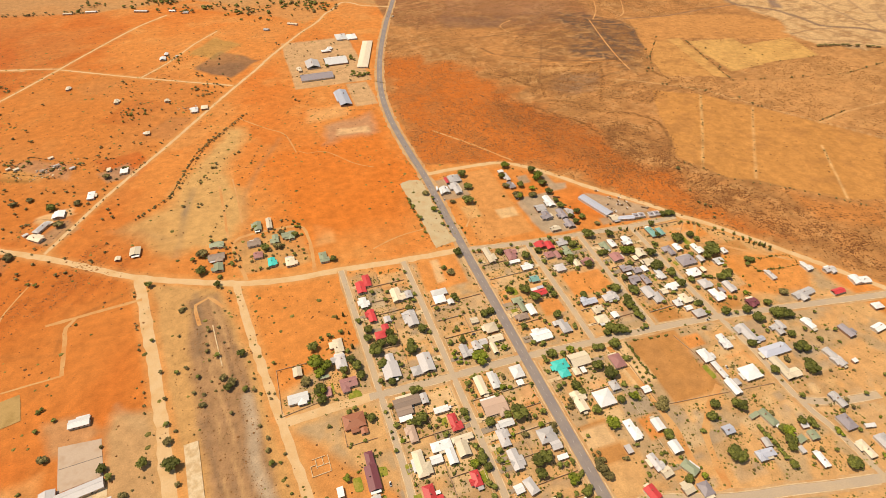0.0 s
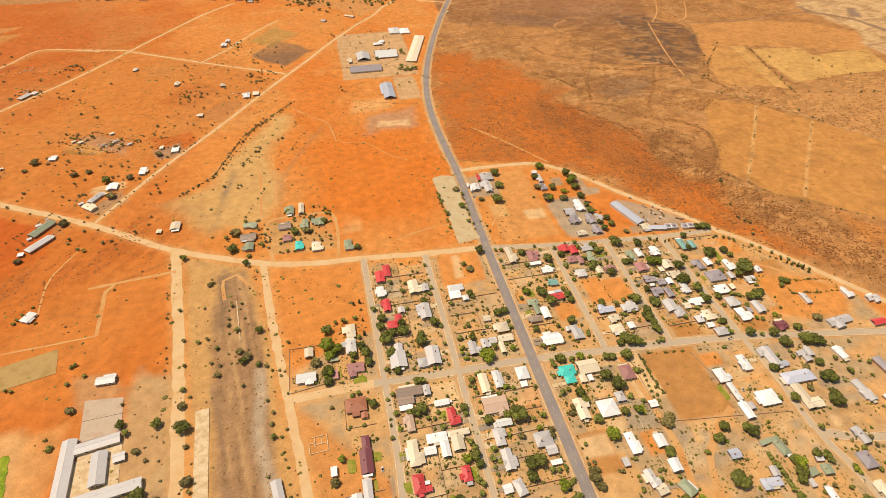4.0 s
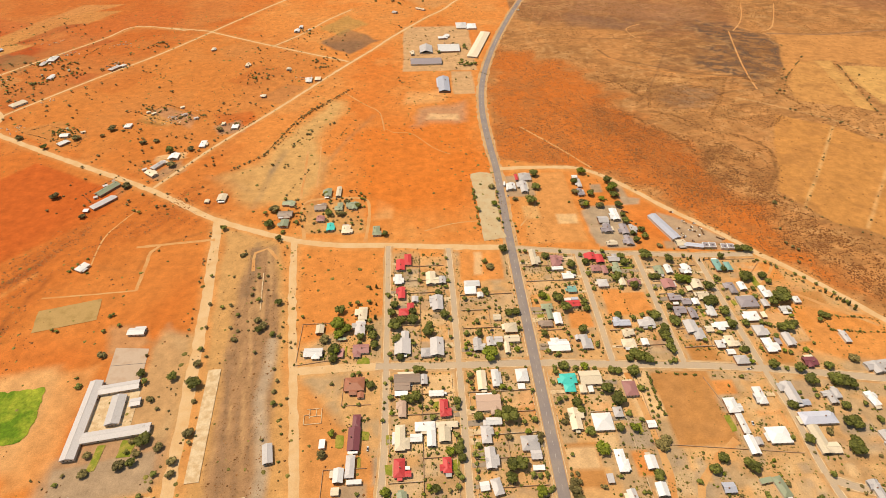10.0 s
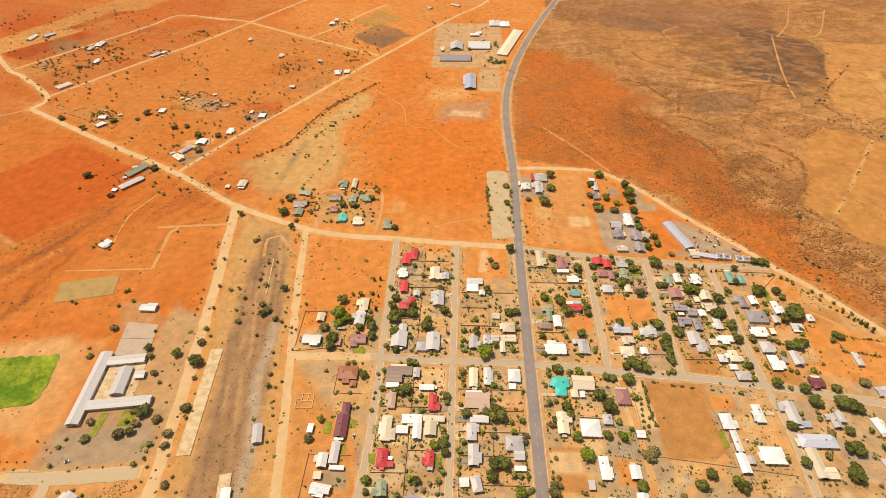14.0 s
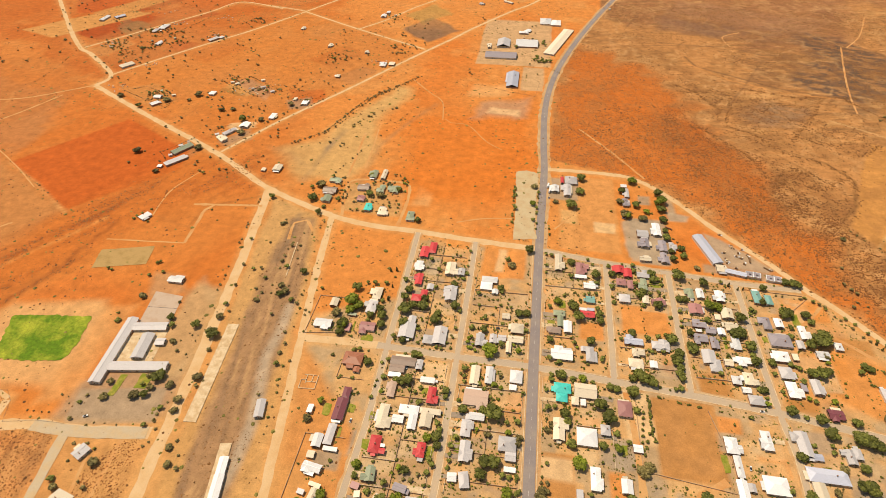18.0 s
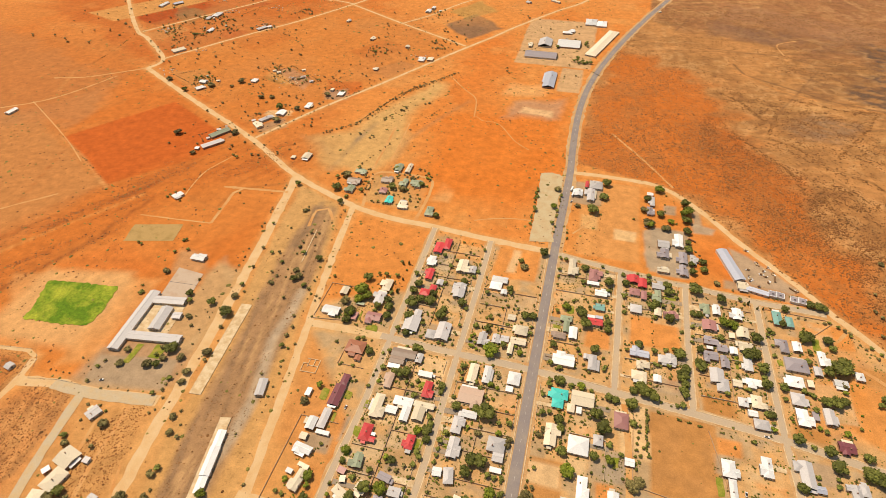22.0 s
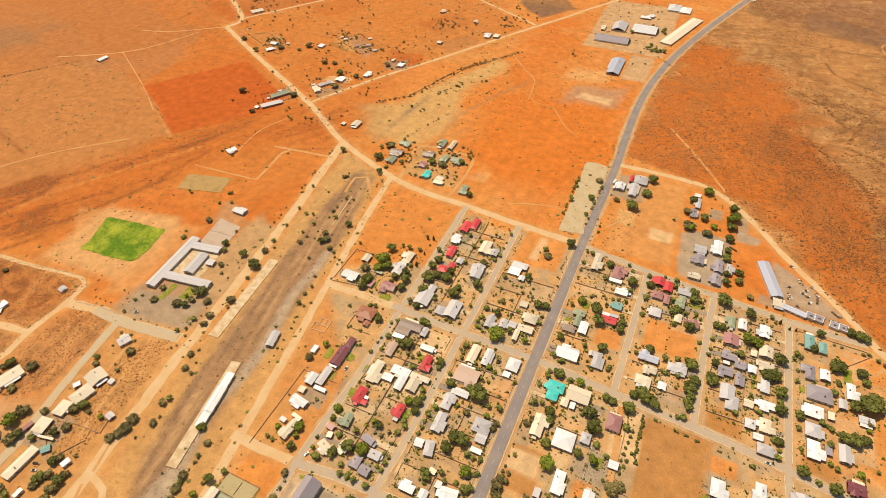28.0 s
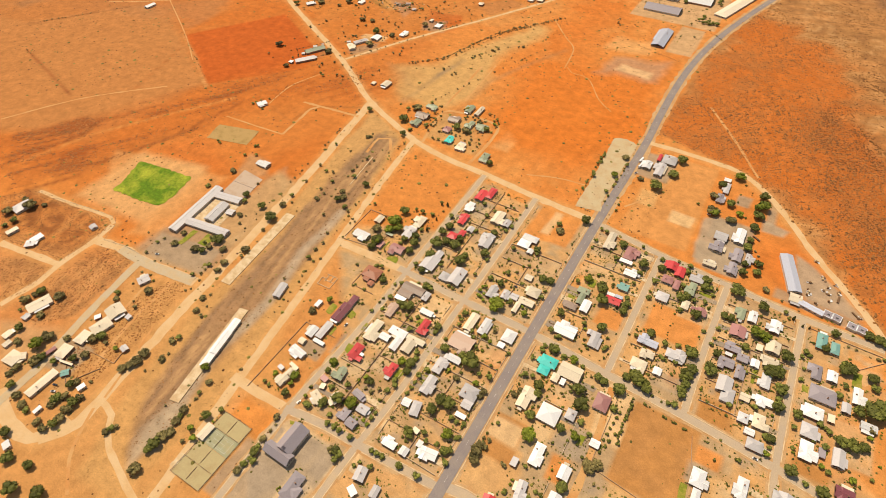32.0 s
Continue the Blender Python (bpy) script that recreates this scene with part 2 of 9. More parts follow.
def patch(name, x, y, w, d, material, rot=0.0, ragged=0.0, label=""):
    """A flat piece of ground with slightly wavering edges."""
    m = pose(x, y, next_layer(), 0, 0, rot)
    ring = []
    n = max(3, int((w + d) / 12))
    corners = [(-w / 2, -d / 2), (w / 2, -d / 2), (w / 2, d / 2), (-w / 2, d / 2)]
    for i in range(4):
        a, b = corners[i], corners[(i + 1) % 4]
        for k in range(n):
            t = k / n
            px, py = a[0] + (b[0] - a[0]) * t, a[1] + (b[1] - a[1]) * t
            wob = ragged * noise.noise(Vector((x + px, y + py, 2)) * 0.15)
            s = 1 + wob / max(4.0, math.hypot(px, py))
            ring.append(m @ Vector((px * s, py * s, 0)))
    ob = new(name, mesh_from(name, ring, [tuple(range(len(ring)))], material))
    return tagged(ob, label, kind="structure")


# ---- blocks between the streets, and lots without gardens ----
COLS = [(-149, -87), (-72, -9), (9, 75), (88, 147), (160, 223)]
BARE = [(-150, -475, -84, -386), (44, -196, 100, -100), (88, -150, 152, -92), (98, -300, 182, -210), (-246, -120, -160, -14), (-250, -400, -165, -200), (0, -400, 60, -270), (-70, -95, -8, -20), (18, 20, 95, 160), (-8, -900, 8, 900), (20, -260, 30, -230)]


# ---- lines of the dirt roads ----
DIRT_ROADS = [
    ([(-281, 16), (-394, 66), (-510, 144), (-691, 245), (-865, 346)], 9.5),
    ([(-865, 346), (-862, 394), (-967, 483), (-1072, 569), (-1500, 1050)], 9),
    ([(-281, 16), (-220, 3), (-160, 0), (-79, -8), (-4, -12)], 9.5),
    ([(-280, 16), (-268, -78), (-249, -194), (-236, -272), (-226, -335), (-213, -419), (-200, -500), (-190, -600)], 9),
    ([(-391, 62), (-367, -79), (-350, -202), (-341, -273), (-334, -337), (-320, -440), (-314, -490), (-330, -518)], 11.5),
    ([(-508, 150), (-445, 271), (-372, 390), (-277, 555), (-207, 670), (-171, 735), (-93, 857), (-42, 924), (-11, 983), (14, 1013), (38, 1056), (58, 1066), (77, 1049), (97, 1022), (165, 988)], 5.5),
    ([(-862, 394), (-767, 540), (-675, 668), (-600, 795), (-558, 871), (-467, 1024), (-399, 1104)], 5),
    ([(-598, 800), (-433, 700), (-258, 602)], 4.5),
    ([(-433, 700), (-381, 770), (-332, 862), (-278, 939)], 3.8),
    ([(-1008, 518), (-967, 577), (-925, 641), (-840, 766), (-791, 850), (-663, 815)], 4.5),
    ([(-713, 835), (-646, 818), (-596, 803)], 4),
    ([(4, 171), (64, 172), (132, 164), (181, 121), (233, 53), (281, -2), (305, -37), (339, -76), (392, -151), (470, -270), (640, -520)], 8),
    ([(-504, -337), (-465, -330), (-425, -330), (-386, -326), (-349, -322)], 12),
    ([(-602, -398), (-556, -391), (-507, -383)], 8), ([(-509, -310), (-505, -340), (-507, -383), (-503, -409), (-507, -434), (-509, -451)], 8),
    ([(-327, -492), (-330, -515), (-350, -524), (-386, -518), (-409, -508)], 12),
    ([(-649, -318), (-596, -313), (-523, -303), (-509, -308)], 5),
    ([(-245, -193), (-200, -191), (-160, -191)], 10),
    ([(-226, -384), (-190, -384), (-156, -383)], 9),
    ([(-320, -465), (-305, -466), (-293, -470), (-282, -482), (-268, -491), (-227, -504), (-203, -510)], 6),
]
SHOULDERS = [(pts, wide + 7) for pts, wide in DIRT_ROADS]


# ---- ground: one sheet, soil colours by zone ----
@functools.lru_cache(None)
def lattice(seed, n=257):
    return np.random.RandomState(seed).rand(n, n)


def value_noise(x, y, size, seed):
    g = lattice(seed)
    u, v = x / size + 50.3, y / size + 71.7
    i, j = np.floor(u).astype(int), np.floor(v).astype(int)
    fu, fv = u - i, v - j
    fu, fv = fu * fu * (3 - 2 * fu), fv * fv * (3 - 2 * fv)
    i, j = i % 256, j % 256
    return (g[i, j] * (1 - fu) + g[i + 1, j] * fu) * (1 - fv) + (g[i, j + 1] * (1 - fu) + g[i + 1, j + 1] * fu) * fv


def fbm(x, y, size, seed, octaves=4):
    t, a, s = 0, 1.0, 0.0
    for k in range(octaves):
        t = t + a * value_noise(x, y, size / 2 ** k, seed + k)
        s += a
        a *= 0.55
    return t / s


def inside(x, y, poly, soft=8.0, wobble=10.0, seed=5):
    """1 inside the outline, 0 outside, with a soft and wavering edge."""
    if x.ndim > 1:
        m = soft + wobble + 2
        px, py = [q[0] for q in poly], [q[1] for q in poly]
        sel = (x > min(px) - m) & (x < max(px) + m) & (y > min(py) - m) & (y < max(py) + m)
        out = np.zeros(x.shape)
        out[sel] = inside(x[sel], y[sel], poly, soft, wobble, seed)
        return out
    x = x + wobble * (fbm(x, y, 40.0, seed, 3) - 0.5) * 2
    y = y + wobble * (fbm(x, y, 40.0, seed + 31, 3) - 0.5) * 2
    dist = np.full(x.shape, 1e9)
    odd = np.zeros(x.shape, bool)
    n = len(poly)
    for k in range(n):
        (ax, ay), (bx, by) = poly[k], poly[(k + 1) % n]
        ex, ey = bx - ax, by - ay
        t = np.clip(((x - ax) * ex + (y - ay) * ey) / (ex * ex + ey * ey), 0, 1)
        dist = np.minimum(dist, np.hypot(x - ax - t * ex, y - ay - t * ey))
        if ey:
            cross = ((ay > y) != (by > y)) & (x < ex * (y - ay) / ey + ax)
            odd ^= cross
    return np.clip(0.5 + np.where(odd, dist, -dist) / soft, 0, 1)


def near_line(x, y, pts, width, soft=6.0):
    if x.ndim > 1:
        m = soft + width
        px, py = [q[0] for q in pts], [q[1] for q in pts]
        sel = (x > min(px) - m) & (x < max(px) + m) & (y > min(py) - m) & (y < max(py) + m)
        out = np.zeros(x.shape)
        out[sel] = near_line(x[sel], y[sel], pts, width, soft)
        return out
    dist = np.full(x.shape, 1e9)
    for (ax, ay), (bx, by) in zip(pts[:-1], pts[1:]):
        ex, ey = bx - ax, by - ay
        t = np.clip(((x - ax) * ex + (y - ay) * ey) / (ex * ex + ey * ey), 0, 1)
        dist = np.minimum(dist, np.hypot(x - ax - t * ex, y - ay - t * ey))
    return np.clip(0.5 + (width / 2 - dist) / soft, 0, 1)


def axis(lo, hi, step, near_lo, near_hi, near_step, far=6000.0):
    fine = np.concatenate([np.arange(lo, near_lo, step), np.arange(near_lo, near_hi, near_step), np.arange(near_hi, hi + step, step)])
    out = np.array([60.0 * 1.6 ** k for k in range(1, 11)])
    out = np.minimum(out, far)
    return np.unique(np.round(np.concatenate([lo - out, fine, hi + out]), 2))


GX, GY = np.meshgrid(axis(-1330, 1560, 6.5, -480, 700, 2.4), axis(-620, 1420, 6.0, -510, 760, 2.4), indexing="ij")
soil = np.empty(GX.shape + (3,))
soil[:] = (0.60, 0.225, 0.060)


def blend(mask, col):
    sel = mask > 0
    m = mask[sel][:, None]
    soil[sel] = soil[sel] * (1 - m) + np.array(col) * m


n_big = fbm(GX, GY, 170.0, 11)
n_mid = fbm(GX, GY, 45.0, 23)
blend(np.clip((n_big - 0.46) * 5, 0, 1) * 0.75, (0.575, 0.165, 0.034))
blend(np.clip((0.45 - n_mid) * 5, 0, 1) * 0.5, (0.62, 0.29, 0.095))
# farmland west of the dirt road
NORTH_FARM = [(-286, 25), (-868, 350), (-1400, 900), (-1400, 1500), (150, 1500), (100, 760), (10, 480), (2, 330), (0, 60)]
FARM_RED = [(-868, 360), (-1500, 700), (-1500, 1500), (-700, 1500), (-464, 992), (-598, 800)]
blend(inside(GX, GY, FARM_RED, 30, 40) * (0.35 + 0.5 * n_mid), (0.49, 0.135, 0.030))
blend(inside(GX, GY, [(-1000, 560), (-800, 760), (-905, 815), (-1110, 600)], 6, 5), (0.42, 0.09, 0.022))
blend(inside(GX, GY, [(-1120, 560), (-930, 800), (-1010, 850), (-1230, 600)], 6, 5), (0.60, 0.30, 0.10))
blend(inside(GX, GY, [(-508, 160), (-272, 563), (-440, 690), (-598, 790), (-850, 365)], 20, 20) * 0.55, (0.58, 0.22, 0.055))
blend(inside(GX, GY, [(-330, 710), (-260, 640), (-195, 720), (-275, 800)], 8, 8) * 0.85, (0.19, 0.115, 0.07))
blend(inside(GX, GY, [(-340, 800), (-290, 750), (-230, 830), (-290, 900)], 10, 10) * 0.6, (0.34, 0.24, 0.08))
for quad, col in (
    ([(-611, 383), (-581, 389), (-533, 355), (-563, 341)], (0.62, 0.36, 0.13)), ([(-597, 405), (-569, 416), (-521, 366), (-531, 349)], (0.40, 0.24, 0.15)),
    ([(-483, 376), (-413, 385), (-393, 342), (-420, 292)], (0.52, 0.125, 0.026)), ([(-467, 339), (-426, 353), (-410, 311), (-452, 302)], (0.38, 0.255, 0.16)),
    ([(-527, 180), (-495, 229), (-475, 195), (-509, 167)], (0.40, 0.27, 0.16)), ([(-813, 340), (-707, 270), (-673, 307), (-748, 371)], (0.55, 0.25, 0.08)),
    ([(-923, 636), (-871, 682), (-916, 735), (-959, 668)], (0.42, 0.14, 0.045)), ([(-1025, 697), (-925, 651), (-927, 575), (-1010, 638)], (0.30, 0.15, 0.065)),
    ([(-825, 573), (-768, 577), (-775, 516), (-820, 539)], (0.48, 0.105, 0.024)), ([(-1032, 756), (-974, 883), (-936, 878), (-1002, 738)], (0.38, 0.075, 0.018)),
    ([(-1105, 723), (-1094, 795), (-997, 1028), (-888, 1024), (-1025, 872), (-1066, 768)], (0.58, 0.285, 0.10)), ([(-600, 114), (-596, 150), (-577, 176), (-545, 149), (-559, 113), (-574, 93)], (0.36, 0.22, 0.125)),
    ([(-870, 420), (-800, 520), (-860, 560), (-930, 450)], (0.50, 0.15, 0.036)), ([(-700, 470), (-640, 560), (-700, 600), (-760, 510)], (0.55, 0.185, 0.045)),
    ([(-430, 480), (-380, 560), (-440, 600), (-490, 520)], (0.52, 0.17, 0.042)), ([(-410, 440), (-370, 500), (-330, 480), (-370, 410)], (0.46, 0.21, 0.08)),
    ([(-520, 640), (-460, 690), (-500, 740), (-560, 690)], (0.56, 0.235, 0.07)), ([(-174, 100), (-153, 86), (-155, 53), (-179, 53)], (0.64, 0.36, 0.15)),
    ([(-270, 30), (-278, 98), (-200, 104), (-190, 90), (-190, 25)], (0.50, 0.29, 0.12)),
):
    blend(inside(GX, GY, quad, 7, 6) * 0.8, col)
# fields and plots of the far farms
for quad, much, col in (
    ([(-1337, 966), (-1159, 930), (-1053, 877), (-1069, 826), (-1137, 728), (-1171, 717)], 0.9, (0.50, 0.115, 0.028)),
    ([(-1135, 725), (-1043, 886), (-963, 969), (-870, 970), (-920, 879), (-1020, 764), (-1090, 718)], 0.9, (0.56, 0.265, 0.085)),
    ([(-1029, 756), (-975, 870), (-928, 879), (-988, 757)], 0.9, (0.375, 0.08, 0.02)),
    ([(-1008, 756), (-924, 870), (-824, 970), (-717, 971), (-672, 839), (-791, 850), (-840, 766), (-891, 703), (-972, 727)], 0.75, (0.53, 0.15, 0.038)),
    ([(-999, 630), (-992, 691), (-933, 668), (-960, 602)], 0.85, (0.31, 0.165, 0.068)),
    ([(-827, 588), (-760, 566), (-779, 516), (-817, 544)], 0.85, (0.45, 0.105, 0.028)),
    ([(-992, 512), (-952, 577), (-906, 551), (-938, 472)], 0.7, (0.56, 0.28, 0.10)),
    ([(-938, 472), (-867, 558), (-789, 524), (-866, 411)], 0.6, (0.48, 0.16, 0.045)),
    ([(-608, 369), (-602, 385), (-542, 355), (-551, 338)], 0.8, (0.60, 0.32, 0.11)),
    ([(-610, 367), (-558, 342), (-567, 337), (-608, 358)], 0.8, (0.25, 0.16, 0.05)),
    ([(-599, 392), (-581, 416), (-511, 371), (-507, 328)], 0.8, (0.47, 0.27, 0.155)),
):
    blend(inside(GX, GY, quad, 6, 5) * much, col)
# greyish land beyond the far tree belts
blend(inside(GX, GY, [(-1500, 1260), (-799, 1216), (-600, 1182), (-466, 1201), (-352, 1226), (-200, 1110), (40, 1080), (140, 1010), (200, 1200), (200, 1700), (-1500, 1700)], 20, 14) * 0.8, (0.44, 0.255, 0.115))
blend(inside(GX, GY, [(-395, 1187), (-253, 1089), (-143, 1010), (-60, 930), (0, 1010), (-20, 1130)], 25, 18) * 0.65, (0.50, 0.255, 0.10))
# open ground north of the streets
blend(inside(GX, GY, NORTH_FARM, 40, 30) * np.clip((fbm(GX, GY, 120.0, 511) - 0.47) * 5, 0, 1) * 0.4, (0.54, 0.235, 0.078))
REDDER = [(-250, 290), (-110, 340), (-10, 430), (-5, 165), (-60, 60), (-190, 60), (-215, 170)]
blend(inside(GX, GY, REDDER, 60, 30) * 0.8, (0.60, 0.165, 0.028))
WASH = [(-420, 170), (-363, 208), (-330, 311), (-268, 422), (-242, 406), (-283, 282), (-257, 161), (-278, 108), (-356, 88), (-396, 135)]
blend(inside(GX, GY, WASH, 22, 14) * 0.9, (0.54, 0.325, 0.13))
blend(near_line(GX + 5 * (n_mid - 0.5), GY, [(-349, 92), (-346, 131), (-341, 175), (-330, 244)], 9, 7) * np.clip(n_mid * 1.7 - 0.2, 0, 1) * 0.9, (0.30, 0.20, 0.115))
blend(near_line(GX, GY, [(-434, 173), (-394, 158), (-359, 128)], 10, 10) * 0.5 * n_mid, (0.30, 0.20, 0.115))
blend(near_line(GX, GY, [(-270, 67), (-261, 114), (-261, 199), (-234, 272), (-193, 355)], 8, 8) * 0.6 * n_mid, (0.27, 0.175, 0.095))
blend(inside(GX, GY, [(-110, 380), (-20, 400), (-30, 330), (-120, 310)], 20, 15) * 0.6, (0.38, 0.26, 0.17))
blend(inside(GX, GY, [(-90, 355), (-45, 360), (-45, 335), (-95, 330)], 8, 10) * 0.8, (0.66, 0.42, 0.22))
blend(inside(GX, GY, [(-130, 440), (-60, 460), (-65, 410), (-140, 400)], 20, 15) * 0.6, (0.66, 0.36, 0.15))
# veld east of the main road
VELD = [(166, 1500), (128, 880), (75, 703), (40, 576), (20, 470), (12, 200), (140, 166), (190, 118), (305, -25), (345, -76), (520, -320), (1800, -900), (3000, 1500)]
veld = inside(GX, GY, VELD, 8, 3)
tufty = veld * 0.75
blend(veld, (0.478, 0.220, 0.080))
blend(veld * np.clip((n_mid - 0.45) * 4, 0, 1) * 0.6, (0.335, 0.165, 0.062))
# far slopes, purplish brown
FAR_SLOPE = [(87, 915), (180, 825), (286, 799), (383, 782), (426, 697), (528, 687), (643, 721), (757, 1047), (1100, 800), (1500, 1500), (250, 1500)]
blend(veld * inside(GX, GY, FAR_SLOPE, 50, 40) * (0.55 + 0.4 * n_mid), (0.285, 0.125, 0.062))
RED_BAND = [(61, 659), (120, 640), (176, 582), (222, 535), (228, 443), (262, 395), (270, 330), (300, 285), (333, 213), (322, 154), (335, 85), (372, -20), (430, -130), (345, -75), (302, -20), (236, 70), (179, 151), (16, 177), (14, 420)]
red_band = veld * np.clip(inside(GX, GY, RED_BAND, 36, 36) * (0.75 + 0.4 * n_mid), 0, 1)
blend(red_band, (0.51, 0.145, 0.030))
DARK_RED = [(225, 402), (246, 356), (302, 272), (329, 201), (306, 130), (334, 62), (273, 76), (219, 197), (178, 318)]
DENSE = [(226, 338), (304, 276), (329, 201), (311, 137), (340, 1), (395, -85), (450, -146), (480, -218), (532, -174), (467, -82), (410, 13), (388, 80), (372, 116), (350, 237)]
dark_red = veld * inside(GX, GY, DARK_RED, 40, 30)
blend(dark_red * 0.5, (0.39, 0.112, 0.027))
tufty = np.maximum(tufty, red_band * 0.55)
# contour banks: thin stretched streaks, darker and paler
bank = fbm(GX * 0.20 + GY * 0.10, GY - GX * 0.25 + 14 * n_mid, 9.0, 201, 3)
blend(veld * (1 - red_band) * np.clip((bank - 0.55) * 8, 0, 1) * np.clip((n_big - 0.35) * 4, 0.15, 1) * 0.7, (0.235, 0.115, 0.048))
blend(veld * (1 - red_band) * np.clip((0.41 - bank) * 8, 0, 1) * np.clip((n_big - 0.35) * 4, 0.15, 1) * 0.5, (0.56, 0.31, 0.125))
# burnt ground
for quad, much, col in (
    ([(538, 812), (630, 781), (690, 679), (692, 593), (611, 465), (532, 470), (459, 516), (468, 587), (528, 645)], 0.95, (0.130, 0.080, 0.055)),
    ([(423, 675), (487, 688), (540, 644), (471, 571), (449, 493), (413, 505), (381, 544)], 0.65, (0.20, 0.10, 0.05)),
    ([(366, 443), (456, 420), (408, 338), (337, 357), (337, 397)], 0.7, (0.24, 0.150, 0.095)),
    ([(313, 839), (453, 833), (554, 853), (560, 750), (448, 725), (292, 762)], 0.6, (0.20, 0.105, 0.06)),
    ([(341, 212), (389, 224), (387, 172), (333, 107), (303, 118)], 0.6, (0.25, 0.10, 0.035)),
    ([(392, 163), (452, 182), (406, 99), (364, 100)], 0.6, (0.25, 0.10, 0.035)),
    ([(493, 475), (572, 459), (577, 394), (534, 387)], 0.6, (0.17, 0.10, 0.055)),
):
    mask = veld * inside(GX, GY, quad, 18, 22)
    blend(mask * (0.35 + 0.65 * np.clip((fbm(GX * 0.45 - GY * 0.2, GY + GX * 0.3, 9.0, 77, 3) - 0.36) * 5, 0, 1)) * much, col)
# erosion rills beside the red ground
for size, seed, sharp, much, col in ((75.0, 131, 20, 0.6, (0.25, 0.11, 0.042)), (48.0, 151, 18, 0.45, (0.25, 0.115, 0.045)), (60.0, 171, 18, 0.4, (0.60, 0.34, 0.15))):
    rill = np.clip(1 - np.abs(fbm(GX + 0.35 * GY, GY - 0.2 * GX, size, seed, 4) - 0.5) * sharp, 0, 1)
    blend(veld * (1 - red_band) * rill * much * np.clip(0.2 + 1.3 * n_mid, 0, 1), col)
# tilled and stubble fields
blend(veld * inside(GX, GY, [(537, 352), (632, 299), (731, 119), (787, 35), (1141, 324), (999, 372), (698, 312), (584, 380)], 60, 40) * 0.6, (0.545, 0.275, 0.105))
FIELDS = (
    ([(518, 316), (594, 269), (652, 198), (719, 107), (775, 24), (618, -104), (564, -88), (514, -45), (476, -6), (440, 12), (425, 44), (405, 87), (438, 153), (470, 231)], (0.52, 0.238, 0.071)),
    ([(717, 700), (855, 682), (1000, 642), (1061, 552), (1024, 478), (982, 453), (874, 497), (722, 548), (617, 466)], (0.53, 0.245, 0.083)),
    ([(758, 513), (871, 498), (858, 391), (820, 350), (732, 342), (740, 442)], (0.585, 0.335, 0.115)),
    ([(850, 452), (1004, 461), (975, 352), (827, 355)], (0.585, 0.335, 0.112)),
    ([(718, 542), (751, 539), (702, 316), (679, 336)], (0.575, 0.315, 0.108)),
    ([(681, 535), (715, 543), (679, 336), (587, 364), (604, 437)], (0.54, 0.265, 0.088)),
)
for quad, col in FIELDS:
    mask = veld * inside(GX, GY, quad, 5, 4)
    blend(mask * 0.9, col)
    tufty *= 1 - 0.85 * inside(GX, GY, quad, 5, 4)
    drill = fbm(0.79 * GX - 0.61 * GY, (0.61 * GX + 0.79 * GY) * 0.05, 16.0, 411, 3)
    blend(mask * np.clip((drill - 0.5) * 6, 0, 1) * 0.35, tuple(v * 0.86 for v in col))
blend(veld * inside(GX, GY, [(550, -100), (614, -108), (560, -152), (490, -108), (502, -47)], 18, 14) * 0.7, (0.50, 0.185, 0.05))
# dry river bed with dark channels
BED = [(1057, 751), (1068, 558), (1031, 485), (1016, 392), (1153, 334), (1700, 180), (2600, 900), (1500, 1200)]
bed = veld * inside(GX, GY, BED, 14, 30)
blend(bed, (0.57, 0.36, 0.18))
braid = np.clip(1 - np.abs(fbm(GX * 0.6 + GY * 0.5, GY - GX * 0.3, 60.0, 431, 4) - 0.5) * 14, 0, 1)
blend(bed * braid * 0.8, (0.34, 0.195, 0.10))
for line, wide, col in (
    ([(1062, 750), (1058, 708), (1098, 669), (1130, 623), (1140, 557), (1138, 503), (1168, 480), (1214, 456), (1251, 414)], 14, (0.24, 0.15, 0.10)),
    ([(1287, 663), (1278, 598), (1263, 515), (1247, 411)], 7, (0.32, 0.195, 0.115)),
    ([(1386, 641), (1335, 544), (1363, 534), (1314, 466)], 6, (0.36, 0.215, 0.125)),
    ([(1024, 478), (1102, 486), (1148, 478)], 6, (0.33, 0.20, 0.11)),
    ([(1018, 472), (1045, 431), (1114, 400), (1172, 350)], 6, (0.36, 0.21, 0.115)),
    ([(698, 702), (824, 687), (962, 704), (1058, 708)], 7, (0.27, 0.15, 0.085)),
):
    blend(veld * near_line(GX + 16 * (n_mid - 0.5), GY, line, wide, 5) * 0.9, col)
blend(veld * inside(GX, GY, [(1173, 712), (1129, 653), (1155, 644), (1197, 704)], 10, 8) * 0.9, (0.25, 0.16, 0.12))
for quad, much, col in (
    ([(276, 872), (432, 810), (388, 744), (242, 776)], 0.75, (0.22, 0.115, 0.068)),
    ([(319, 1000), (640, 892), (581, 784), (280, 885)], 0.6, (0.33, 0.165, 0.088)),
):
    blend(veld * inside(GX, GY, quad, 26, 22) * much * (0.5 + 0.6 * n_mid), col)
